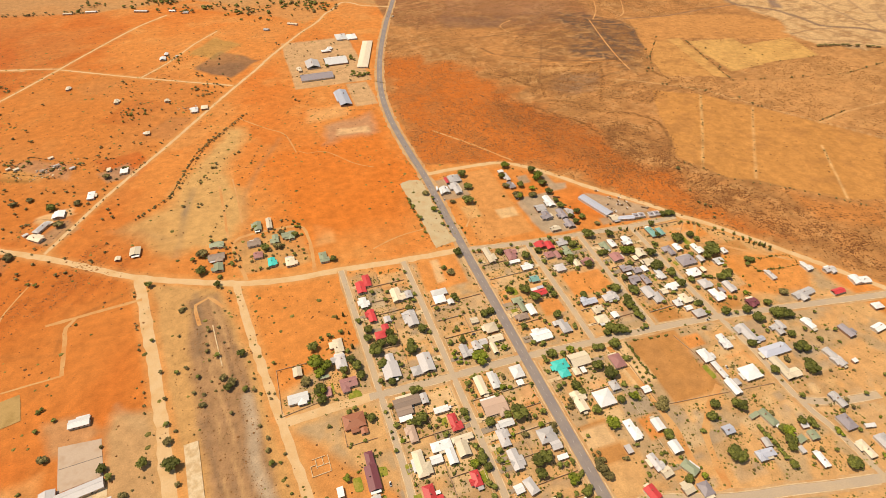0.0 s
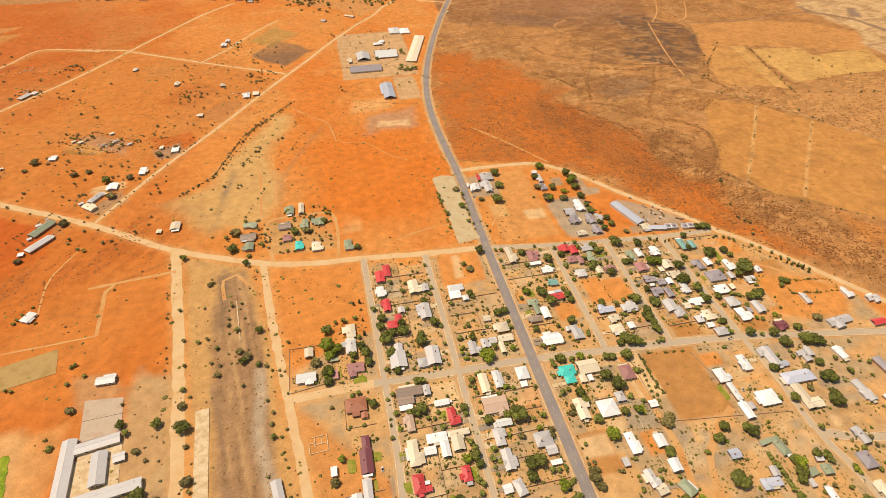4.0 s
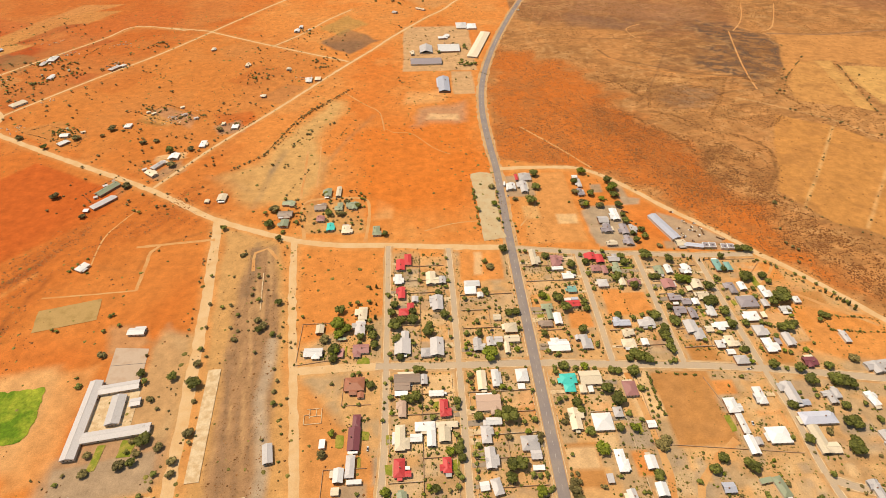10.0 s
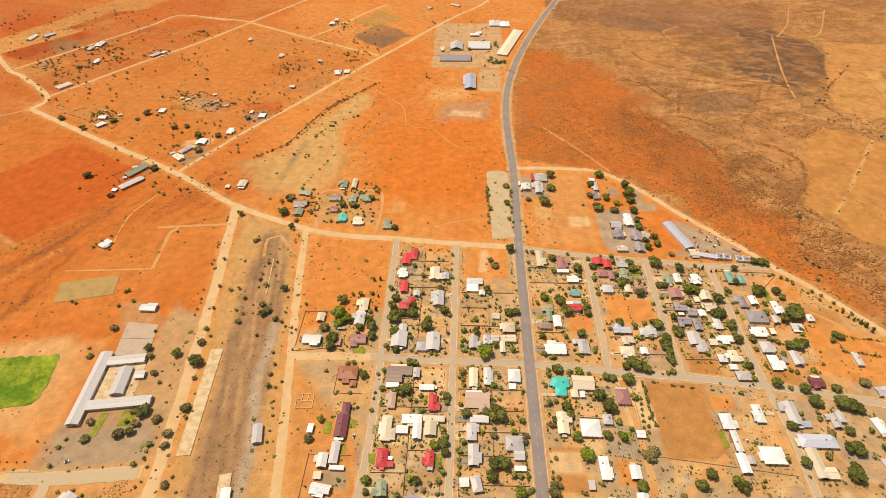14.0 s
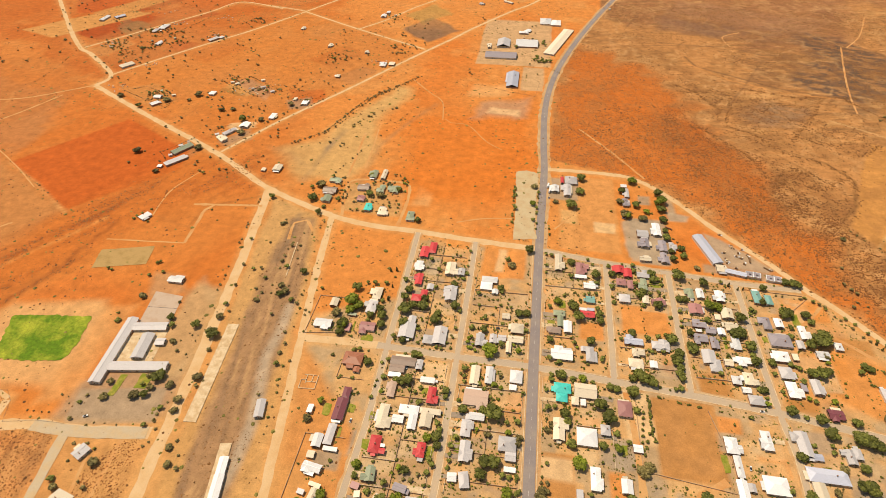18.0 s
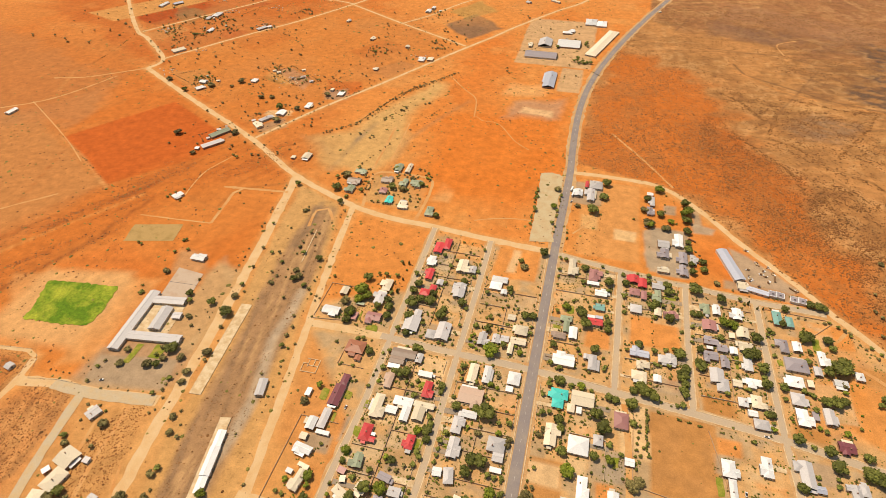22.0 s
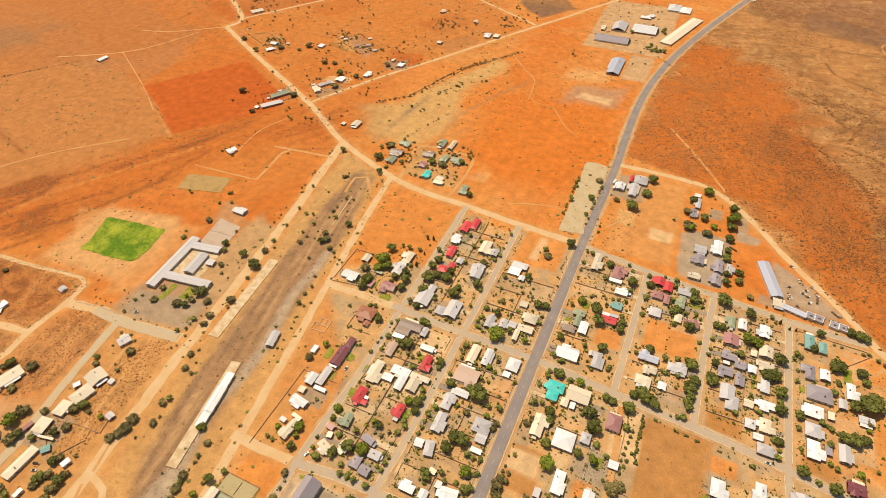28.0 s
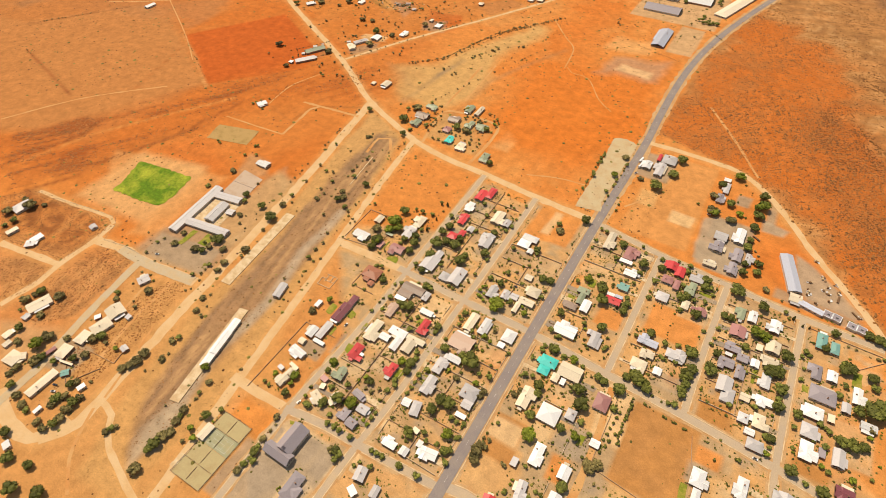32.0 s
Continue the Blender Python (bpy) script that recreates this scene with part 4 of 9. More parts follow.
# ---- roads ----
MAIN = [(-2, -900), (0, -380), (0, -190), (1, -10), (3, 100), (4, 169), (2, 235), (1, 320), (4, 396), (14, 480), (34, 576), (69, 703), (118, 853), (166, 984), (300, 1350)]
ribbon("road_verge", MAIN, 20, VERGE, 0.35)
for pts, wide in DIRT_ROADS:
    ribbon("dirt_road", pts, wide, DIRT_ROAD, 0.45, label="pale compacted dirt road")
for pts, wide in (
    ([(-483, 14), (-434, 19), (-385, 24)], 4.5), ([(-453, 16), (-461, 4), (-457, -34), (-454, -66)], 4.5), ([(-560, -73), (-509, -70), (-454, -66)], 2.5), ([(-512, 96), (-531, 47), (-532, 16), (-527, -18)], 2),
    ([(-256, 455), (-211, 400), (-183, 367), (-172, 301)], 2.2), ([(-169, 305), (-156, 293), (-126, 288), (-91, 240), (-64, 218)], 1.6), ([(-266, 130), (-269, 193), (-274, 254)], 2),
    ([(-110, 26), (-85, 36), (-60, 42), (-36, 44)], 1.8), ([(60, 300), (110, 230), (150, 165)], 3.5),
    ([(90, -212), (96, -300), (86, -380)], 6), ([(168, -290), (120, -330), (100, -395)], 7), ([(20, 30), (45, 70), (60, 130)], 2.5),
    ([(-372, -330), (-365, -400), (-352, -450)], 4), ([(-395, -345), (-380, -420)], 3), ([(-710, -60), (-800, -150), (-860, -250)], 3),
    ([(-980, 170), (-824, 77), (-740, 20)], 2), ([(-900, 300), (-960, 180), (-1080, 100)], 4), ([(617, 724), (590, 638), (563, 545), (546, 476), (535, 418)], 3.5), ([(738, 921), (680, 796), (627, 723)], 3), ([(426, 785), (383, 752), (388, 696)], 3), ([(821, 911), (734, 749), (689, 716)], 3),
    ([(320, -60), (290, -95), (250, -120)], 4), ([(385, -165), (340, -130), (290, -92)], 4),
    ([(-268, 18), (-280, 81), (-276, 101), (-257, 107), (-199, 106), (-187, 89), (-185, 54), (-187, 8)], 4.5), ([(-286, 108), (-289, 176), (-293, 240)], 3.5),
    ([(-264, -534), (-283, -520), (-297, -506), (-314, -474)], 3), ([(-314, -462), (-326, -424), (-340, -386)], 2.5),
    ([(-296, -20), (-312, 2), (-326, -6), (-322, -40)], 4), ([(-865, 346), (-904, 317), (-960, 280), (-1020, 262)], 4),
):
    ribbon("dirt_track", pts, wide, TRACK, 0.6, label="faint pale vehicle track in sand")

STREETS = [
    ([(-157, -2), (-155, -110), (-154, -198), (-153, -276), (-156, -359), (-155, -433), (-153, -520), (-153, -900)], 5.5),
    ([(-80, -10), (-79, -100), (-79, -193), (-79, -321), (-82, -385), (-83, -470), (-85, -900)], 5.5),
    ([(82, -28), (81, -127), (80, -198)], 5.5),
    ([(155, -36), (153, -132), (153, -204)], 5.5),
    ([(230, -44), (230, -129), (231, -212), (234, -260), (231, -310), (232, -340), (240, -430), (250, -900)], 5.5),
    ([(2, -14), (82, -27), (155, -34), (230, -41), (302, -42)], 6.5),
    ([(-165, -191), (-75, -194), (-1, -195), (79, -201), (153, -206), (230, -214), (282, -222), (342, -232), (460, -252)], 7.5),
    ([(-160, -383), (-115, -377), (-78, -376), (-42, -374), (-1, -371)], 7),
    ([(1, -368), (35, -366), (103, -387), (153, -397), (193, -406), (240, -415), (330, -430)], 8),
    ([(232, -330), (262, -342), (310, -350)], 7),
]
for pts, wide in STREETS:
    ribbon("street_verge", pts, wide + 6, VERGE, 0.4, label="sandy street verge")
for pts, wide in STREETS:
    ribbon("street", pts, wide, ASPHALT, 0.12, label="worn grey asphalt street")


def off_line(p, pts):
    """How far a point lies from a line of points."""
    best = 1e9
    for (ax, ay), (bx, by) in zip(pts[:-1], pts[1:]):
        ex, ey = bx - ax, by - ay
        t = min(1.0, max(0.0, ((p.x - ax) * ex + (p.y - ay) * ey) / (ex * ex + ey * ey)))
        best = min(best, math.hypot(p.x - ax - t * ex, p.y - ay - t * ey))
    return best


def kerbs(pts, off, wide, height, label):
    """Kerbs on both sides of a street, broken where other streets and the main road cross."""
    line = smooth_line(pts, 3.0)
    for side in (-1, 1):
        run = []
        for i, q in enumerate(line + [None]):
            free = False
            if q is not None:
                t = (line[min(i + 1, len(line) - 1)] - line[max(i - 1, 0)]).normalized()
                p = q + Vector((-t.y, t.x, 0)) * off * side
                free = q.y > -520 and all(other is pts or off_line(p, other) > w / 2 + 1.6 for other, w in STREETS + [(MAIN, 11.5)])
            if free:
                run.append((q.x, q.y))
            else:
                if len(run) > 3:
                    ribbon("kerb", run, wide, CONCRETE, 0.0, side * off, height, label)
                run = []


for pts, wide in STREETS:
    kerbs(pts, wide / 2 + 0.55, 0.8, 0.12, "pale concrete street kerb")
ribbon("street", [(-429, -330), (-422, -374), (-414, -414), (-405, -452), (-399, -478), (-397, -520)], 9.5, GRAVEL_STREET, 0.25, label="pale grey gravel street")
ribbon("street", [(-465, -331), (-425, -331), (-386, -327), (-352, -322)], 12, GRAVEL_STREET, 0.3, label="pale grey gravel street")
ribbon("main_road", MAIN, 10.5, MAIN_ASPHALT, 0.05, label="grey asphalt main road")
for side in (-1, 1):
    run = []
    for k in range(165):
        y = -514 + 3.0 * k
        p = Vector((6.6 * side, y, 0))
        if y < -22 and all(off_line(p, other) > w / 2 + 1.6 for other, w in STREETS):
            run.append((0.0, y))
        else:
            if len(run) > 3:
                ribbon("kerb", run, 0.7, CONCRETE, 0.0, -side * 6.6, 0.14, "pale concrete kerb")
            run = []
dash_v, dash_f = [], []
dz = next_layer()
main_line = smooth_line(MAIN, 4.0)
for i in range(0, len(main_line) - 2, 3):
    a, c = main_line[i], main_line[i + 1]
    t = (c - a).normalized()
    n = Vector((-t.y, t.x, 0)) * 0.08
    k = len(dash_v)
    dash_v += [(v.x, v.y, dz) for v in (a + n, a - n, c - n, c + n)]
    dash_f.append((k, k + 1, k + 2, k + 3))
tagged(new("road_marking", mesh_from("road_marking", dash_v, dash_f, WHITE_LINE)), "broken white centre line", kind="stuff")

# ---- yards, lawns and slabs ----
for material, x, y, w, d in (
    (LAWN, 17, -133, 8, 23),
    (LAWN, 138, -58, 13, 10),
    (LAWN, 282, -92, 7, 19),
    (LAWN, -178, -183, 12, 8),
    (LAWN, -194, -273, 7, 12),
    (LAWN, -171, -269, 7, 9),
    (LAWN, -148, -274, 7, 10),
    (LAWN, -149, -303, 6, 10),
    (LAWN, -105, -240, 6, 8),
    (LAWN, -89, -301, 7, 10),
    (LAWN, -68, -282, 8, 9),
    (LAWN, 199, -135, 3, 17),
    (LAWN, -411, -278, 7, 24),
    (LAWN, -387, -270, 13, 18),
    (LAWN, -66, -294, 5, 10),
    (LAWN, 242, -124, 5, 7),
    (LAWN, 84, -274, 5, 10),
    (LAWN, 170, -274, 5, 16),
    (LAWN, 29, -103, 8, 12),
    (LAWN, -197, -170, 2, 13),
    (LAWN, -175, -295, 3, 11),
    (LAWN, -149, -326, 5, 10),
):
    nm = {"green_lawn": "lawn", "pale_concrete": "paving"}[material.name]
    patch(nm, x, y, w, d, material, random.uniform(-1.5, 1.5), 2.4)


def flat_piece(name, ring, material, label):
    z = next_layer()
    return tagged(new(name, mesh_from(name, [(x, y, z) for x, y in ring], [tuple(range(len(ring)))], material)), label, kind="structure")


flat_piece("school_court", [(-436, -199), (-401, -194), (-407, -155), (-443, -152)], PAVED, "pale paved school court")
flat_piece("school_quad", [(-437, -256), (-392, -249), (-397, -206), (-433, -210)], CONCRETE, "pale concrete school quadrangle")
patch("dry_field", -517, -102, 66, 34, PITCH, 14, 1.0, "dry yellowish sports pitch")


def ragged_piece(name, ring, material, label, waver=2.0, step=2.5):
    """A flat piece of ground whose outline wavers between its corners."""
    z = next_layer()
    out = []
    for i, (ax, ay) in enumerate(ring):
        bx, by = ring[(i + 1) % len(ring)]
        L = math.hypot(bx - ax, by - ay)
        n = max(1, int(L / step))
        for k in range(n):
            q = Vector((ax + (bx - ax) * k / n, ay + (by - ay) * k / n, 0))
            off = waver * (noise.noise(q * 0.12) + 0.7 * noise.noise(q * 0.45))
            out.append((q.x - (by - ay) / L * off, q.y + (bx - ax) / L * off, z))
    return tagged(new(name, mesh_from(name, out, [tuple(range(len(out)))], material)), label, kind="structure")


ragged_piece("gravel_lot", [(-38, 158), (-22, 164), (-4, 158), (-5, 118), (-6, 65), (-7, 24), (-2, 7), (-33, 1), (-33, 35), (-34, 89)], GRAVEL_LOT, "pale gravel truck stop beside the road", 1.6)
ragged_piece("sports_field", [(-584, -211), (-568, -207), (-495, -199), (-486, -228), (-485, -254), (-490, -260), (-517, -264), (-566, -268), (-568, -252)], FIELD_GRASS, "patchy green grass sports field on sand", 2.6)
ragged_piece("lawn", [(-138, -390), (-133, -388), (-127, -389), (-127, -396), (-133, -395)], LAWN, "green lawn beside the church", 0.6)
ragged_piece("lawn", [(-148, -390), (-142, -388), (-141, -391), (-145, -392)], LAWN, "green lawn beside the church", 0.6)
ragged_piece("paving", [(-210, -473), (-209, -460), (-204, -460), (-202, -472)], CONCRETE, "pale worn concrete patch beside the courts", 0.8)


# ---- houses ----
def gable_bm(w, d, h, rise, hip):
    """Closed roof over w by d with its ridge along the longer side; hip: how far the ridge stops short of the ends."""
    turn = d > w
    if turn:
        w, d = d, w
    t = 0.18
    x, y = w / 2, d / 2
    r = x - hip
    v = [(-x, -y, h), (x, -y, h), (x, y, h), (-x, y, h), (-r, 0, h + rise), (r, 0, h + rise)]
    v += [(p[0], p[1], p[2] - t) for p in v]
    f = [(0, 1, 5, 4), (2, 3, 4, 5), (1, 2, 5), (3, 0, 4), (1, 0, 6, 7), (2, 1, 7, 8), (3, 2, 8, 9), (0, 3, 9, 6), (6, 10, 11, 7), (8, 11, 10, 9), (7, 11, 8), (9, 10, 6)]
    if turn:
        v = [(-p[1], p[0], p[2]) for p in v]
    bm = bmesh.new()
    vs = [bm.verts.new(p) for p in v]
    for q in f:
        bm.faces.new([vs[k] for k in q])
    return bm


def lean_bm(w, d, h, rise, side):
    """Closed single-pitch roof."""
    x, y, t = w / 2, d / 2, 0.15
    up = [h + (rise if (side == 0 and sx > 0) or (side == 1 and sy > 0) else 0) for sx, sy in ((-1, -1), (1, -1), (1, 1), (-1, 1))]
    v = [(-x, -y, up[0]), (x, -y, up[1]), (x, y, up[2]), (-x, y, up[3])]
    v += [(p[0], p[1], p[2] - t) for p in v]
    bm = bmesh.new()
    vs = [bm.verts.new(p) for p in v]
    for q in ((0, 1, 2, 3), (7, 6, 5, 4), (0, 4, 5, 1), (1, 5, 6, 2), (2, 6, 7, 3), (3, 7, 4, 0)):
        bm.faces.new([vs[k] for k in q])
    return bm


WINDOW_MESH = mesh_from("window", [(x, y, z) for x in (-0.8, 0.8) for y in (-0.06, 0.06) for z in (-0.6, 0.6)],
                        [(0, 1, 3, 2), (4, 6, 7, 5), (0, 4, 5, 1), (2, 3, 7, 6), (0, 2, 6, 4), (1, 5, 7, 3)], GLASS)
DOOR_MESH = mesh_from("door", [(x, y, z) for x in (-0.5, 0.5) for y in (-0.06, 0.06) for z in (-1.05, 1.05)],
                      [(0, 1, 3, 2), (4, 6, 7, 5), (0, 4, 5, 1), (2, 3, 7, 6), (0, 2, 6, 4), (1, 5, 7, 3)], TIMBER)
FOOT = []
rng = random.Random(7)


def veranda(thing, at, w, d, hh, colour):
    """A lower lean-to roof on posts along one side of a house."""
    side = rng.choice("snew")
    along = (w if side in "sn" else d) * rng.uniform(0.4, 0.8)
    deep = rng.uniform(2.2, 3.6)
    shift = rng.uniform(-0.15, 0.15) * (w if side in "sn" else d)
    turn = {"s": 0, "e": 90, "n": 180, "w": 270}[side]
    out = (d if side in "sn" else w) / 2 + deep / 2 - 0.25
    m = at @ pose(0, 0, 0, 0, 0, turn) @ Matrix.Translation((shift, -out, 0))
    col = rng.choice((colour, colour, "white", "silver", "cream"))
    roof = part("veranda_roof", lean_bm(along, deep, hh - 0.75, 0.45, 1), ROOF[col], thing, "" if col == colour else ROOF_WORDS[col] + " lean-to roof", m)
    for sx in (-1, 1):
        part("post", box_bm(sx * (along / 2 - 0.2), -deep / 2 + 0.2, (hh - 0.9) / 2, 0.16, 0.16, hh - 0.9), PLASTER, roof)


def cross_wings(x, y, w, d, rot):
    """Splits an oblong plan into a main block and a wing that crosses it."""
    side, end, f = rng.choice((-1, 1)), rng.choice((-1, 1)), rng.uniform(0.68, 0.82)
    c, s = math.cos(radians(rot)), math.sin(radians(rot))
    if w >= d:
        ww = min(w * rng.uniform(0.38, 0.55), d * 0.92)
        blocks = [(0, side * d * (1 - f) / 2, w, d * f), (end * (w - ww) / 2 * rng.uniform(0.45, 0.95), -side * 0.2, ww, d - 0.4)]
    else:
        ww = min(d * rng.uniform(0.38, 0.55), w * 0.92)
        blocks = [(side * w * (1 - f) / 2, 0, w * f, d), (-side * 0.2, end * (d - ww) / 2 * rng.uniform(0.45, 0.95), w - 0.4, ww)]
    return [(x + c * a - s * e, y + s * a + c * e, p, q) for a, e, p, q in blocks]


def house(colour, wings, rot=0.0, wall_mat=None, h=None, name="", label="", category=""):
    """A building of one or more wings (x, y, width, depth) under roofs of one colour."""
    if len(wings) > 1:
        wings = [(x, y + 0.3, w + 0.9, d + 0.3) for x, y, w, d in wings]
    else:
        wings = [(x, y + (0.5 if d > 9 else 0.3), w + 0.9, d - (1.0 if d > 9 else 0.5)) for x, y, w, d in wings]
    area = sum(w * d for _, _, w, d in wings)
    small = area < 75
    if len(wings) == 1 and not name and min(wings[0][2:]) > 9.6 and max(wings[0][2:]) < 30 and area > 115 and wings[0][0] > -330 and (max(wings[0][2:]) > 1.3 * min(wings[0][2:]) or rng.random() < 0.5):
        wings = cross_wings(*wings[0], rot)
    x0, y0 = wings[0][:2]
    shed = small or name
    nm = name or ("outbuilding" if small else "house")
    words = ROOF_WORDS[colour]
    if not label:
        if small:
            label = "small outbuilding with a " + words + " roof"
        elif len(wings) > 1:
            label = "single-storey house with L-shaped " + words + " roof"
        elif area > 260:
            label = "large single-storey house with " + words + " roof"
        else:
            label = "single-storey house with plastered walls and " + words + " roof"
    thing = tagged(new(nm), label, category or ("shed" if small else "house"), "" if name else ("outbuildings of the town" if small else "houses of the town"))
    thing.matrix_basis = pose(x0, y0, 0, 0, 0, rot)
    back = thing.matrix_basis.inverted()
    wmat = wall_mat or (BRICK if rng.random() < 0.25 else PLASTER)
    for k, (x, y, w, d) in enumerate(wings):
        FOOT.append((x, y, w, d, rot))
        p = back @ Vector((x, y, 0))
        at = Matrix.Translation(p)
        hh = (h or (2.5 if small else 3.1)) - 0.22 * k
        e = 0.25 if small else 0.5
        iw, idp = max(w - 2 * e, 1.2), max(d - 2 * e, 1.2)
        wall = part("wall", box_bm(0, 0, hh / 2 - 0.1, iw, idp, hh + 0.2), wmat, thing, m=at)
        short = min(w, d)
        if small and short < 6.5:
            roof = part("roof", lean_bm(w, d, hh + 0.2, 0.1 * short, 0 if w < d else 1), ROOF[colour], thing, m=at)
        else:
            rise = short / 2 * rng.uniform(0.24, 0.36)
            hip = short / 2 * (0.9 if (rng.random() < 0.45 and not shed) else 0.0)
            hip = min(hip, max(w, d) / 2 - 0.4)
            roof = part("roof", gable_bm(w, d, hh + 0.12, rise, max(hip, 0.0)), ROOF[colour], thing, m=at)
            if not shed and k == 0 and rng.random() < 0.45:
                part("chimney", box_bm(w * rng.uniform(-0.25, 0.25), d * rng.uniform(-0.2, 0.2), hh + rise * 0.8 + 0.4, 0.9, 0.7, rise + 1.0), BRICK, roof, "square brick chimney")
            if hip == 0:
                long_x = w >= d
                cap = box_bm(0, 0, hh + 0.14 + rise, (w - 0.05) if long_x else 0.5, 0.5 if long_x else (d - 0.05), 0.1)
                part("ridge_cap", cap, ROOF[colour], roof)
        if not shed and k == 0 and rng.random() < 0.6:
            veranda(thing, at, w, d, hh, colour)
        zc = 1.55
        n = 1 if small else 2
        for i in range(n):
            q = (i + 0.5) / n - 0.5
            part("window", WINDOW_MESH, None, wall, m=pose(iw * q, -idp / 2 - 0.03, zc))
            part("window", WINDOW_MESH, None, wall, m=pose(iw / 2 + 0.03, idp * q, zc, 0, 0, 90))
        if k == 0:
            part("door", DOOR_MESH, None, wall, m=pose(0.0, -idp / 2 - 0.03, 1.05))
    return thing


# A1
house("red", [(-140.8, -41.9, 9.9, 18.6), (-131.7, -32.1, 8.0, 20.0)])
house("white", [(-141.9, -67.0, 10.3, 17.6)])
house("cream", [(-102.4, -67.6, 14.8, 21.4)])
house("silver", [(-90.6, -71.2, 7.5, 12.6)])
house("red", [(-140.1, -90.3, 10.0, 19.4)])
house("silver", [(-123.5, -100.6, 7.0, 9.9)])
house("silver", [(-99.2, -108.0, 14.8, 23.9)])
house("red", [(-136.3, -120.2, 10.6, 10.3), (-128.9, -112.1, 6.8, 11.4)])
house("silver", [(-137.2, -169.1, 16.2, 20.5), (-134.7, -153.6, 7.7, 10.3)])
house("silver", [(-100.8, -171.0, 13.6, 23.5), (-112.7, -177.7, 9.9, 11.2)])
house("cream", [(-184.3, -119.9, 13.5, 19.8)])
house("silver", [(-185.7, -141.3, 14.3, 19.6)])
house("cream", [(-227.6, -140.7, 8.1, 13.1)])
house("white", [(-230.9, -173.5, 18.9, 15.0)])
house("pink", [(-181.1, -172.3, 16.3, 17.3)])
house("pink", [(-202.1, -173.9, 5.0, 12.0)])
house("green", [(-202.3, -155.1, 8.3, 3.9)])

# A2
house("white", [(-55.7, -78.9, 17.9, 9.5), (-58.5, -89.6, 13.0, 12.0)])
house("white", [(-47.7, -97.1, 6.3, 8.2)])
house("cream", [(-32.4, -132.7, 7.8, 8.4)])
house("cream", [(-19.2, -149.2, 12.8, 14.4)])
house("silver", [(-55.8, -170.9, 12.1, 17.4)])
house("silver", [(-43.9, -167.3, 6.8, 13.0)])
house("silver", [(-34.6, -164.3, 8.1, 8.5)])
house("cream", [(-20.4, -164.5, 15.9, 8.5), (-26.9, -175.8, 4.7, 14.2)])

# A3
house("cream", [(26.6, -37.1, 11.3, 29.3)])
house("pink", [(53.2, -44.4, 14.8, 21.6)])
house("white", [(50.9, -58.1, 13.2, 6.0)])
house("white", [(60.6, -71.0, 12.9, 13.6)])
house("sea", [(60.6, -94.6, 9.4, 11.0)])
house("red", [(56.6, -117.7, 15.0, 10.4)])
house("blue", [(60.5, -109.5, 7.3, 4.4)])
house("white", [(51.9, -110.2, 7.3, 4.4)])
house("green", [(25.8, -120.3, 12.2, 7.8), (26.9, -131.8, 5.7, 15.1)])
house("brown", [(20.8, -145.3, 12.9, 8.9)])
house("white", [(34.6, -138.9, 7.9, 17.3)])
house("white", [(28.1, -175.0, 21.6, 18.8)])
house("silver", [(56.9, -172.4, 7.5, 18.9), (50.5, -166.6, 4.8, 6.1)])

# A4
house("red", [(96.9, -39.4, 11.2, 12.5), (106.4, -43.7, 9.4, 14.5)])
house("pink", [(97.8, -60.7, 10.9, 11.9)])
house("pink", [(107.8, -63.4, 5.7, 14.8)])
house("silver", [(99.3, -86.8, 11.7, 13.1)])
house("green", [(121.7, -61.1, 9.7, 19.9)])
house("silver", [(124.1, -42.9, 13.4, 14.5)])
house("cream", [(122.7, -85.3, 6.8, 13.1)])
house("pink", [(136.4, -86.4, 14.9, 11.2)])
house("blue", [(103.1, -147.2, 18.5, 13.7)])
house("silver", [(130.6, -149.2, 17.6, 13.7)])
house("cream", [(106.7, -163.9, 12.2, 11.6)])
house("cream", [(102.8, -179.0, 13.8, 15.6)])
house("white", [(120.5, -176.2, 6.8, 9.7)])

# A5
house("green", [(172.9, -68.3, 9.4, 16.6)])
house("white", [(185.1, -67.5, 7.6, 14.7)])
house("white", [(204.5, -68.2, 12.3, 17.6)])
house("cream", [(208.7, -94.4, 12.1, 15.6)])
house("pink", [(175.8, -92.1, 13.7, 15.7)])
house("cream", [(197.6, -100.6, 5.0, 8.2)])
house("slate", [(175.5, -113.3, 13.9, 12.3)])
house("slate", [(185.9, -121.3, 9.5, 10.3)])
house("white", [(173.8, -123.2, 5.6, 4.3)])
house("white", [(197.3, -121.4, 6.9, 10.3)])
house("cream", [(209.3, -113.3, 12.8, 13.2)])
house("slate", [(173.5, -135.5, 13.5, 15.0)])
house("slate", [(186.0, -138.9, 5.6, 16.5)])
house("white", [(207.8, -135.9, 10.0, 18.3)])
house("silver", [(177.4, -158.2, 12.5, 17.3), (182.0, -168.3, 10.8, 15.3)])
house("white", [(211.4, -159.4, 13.7, 12.5)])
house("cream", [(196.0, -162.3, 7.8, 9.3)])
house("cream", [(212.9, -180.4, 13.1, 15.6)])
house("white", [(198.5, -183.9, 8.2, 11.0)])
house("white", [(205.7, -193.8, 7.7, 7.2)])
house("silver", [(211.8, -204.8, 12.7, 11.8)])

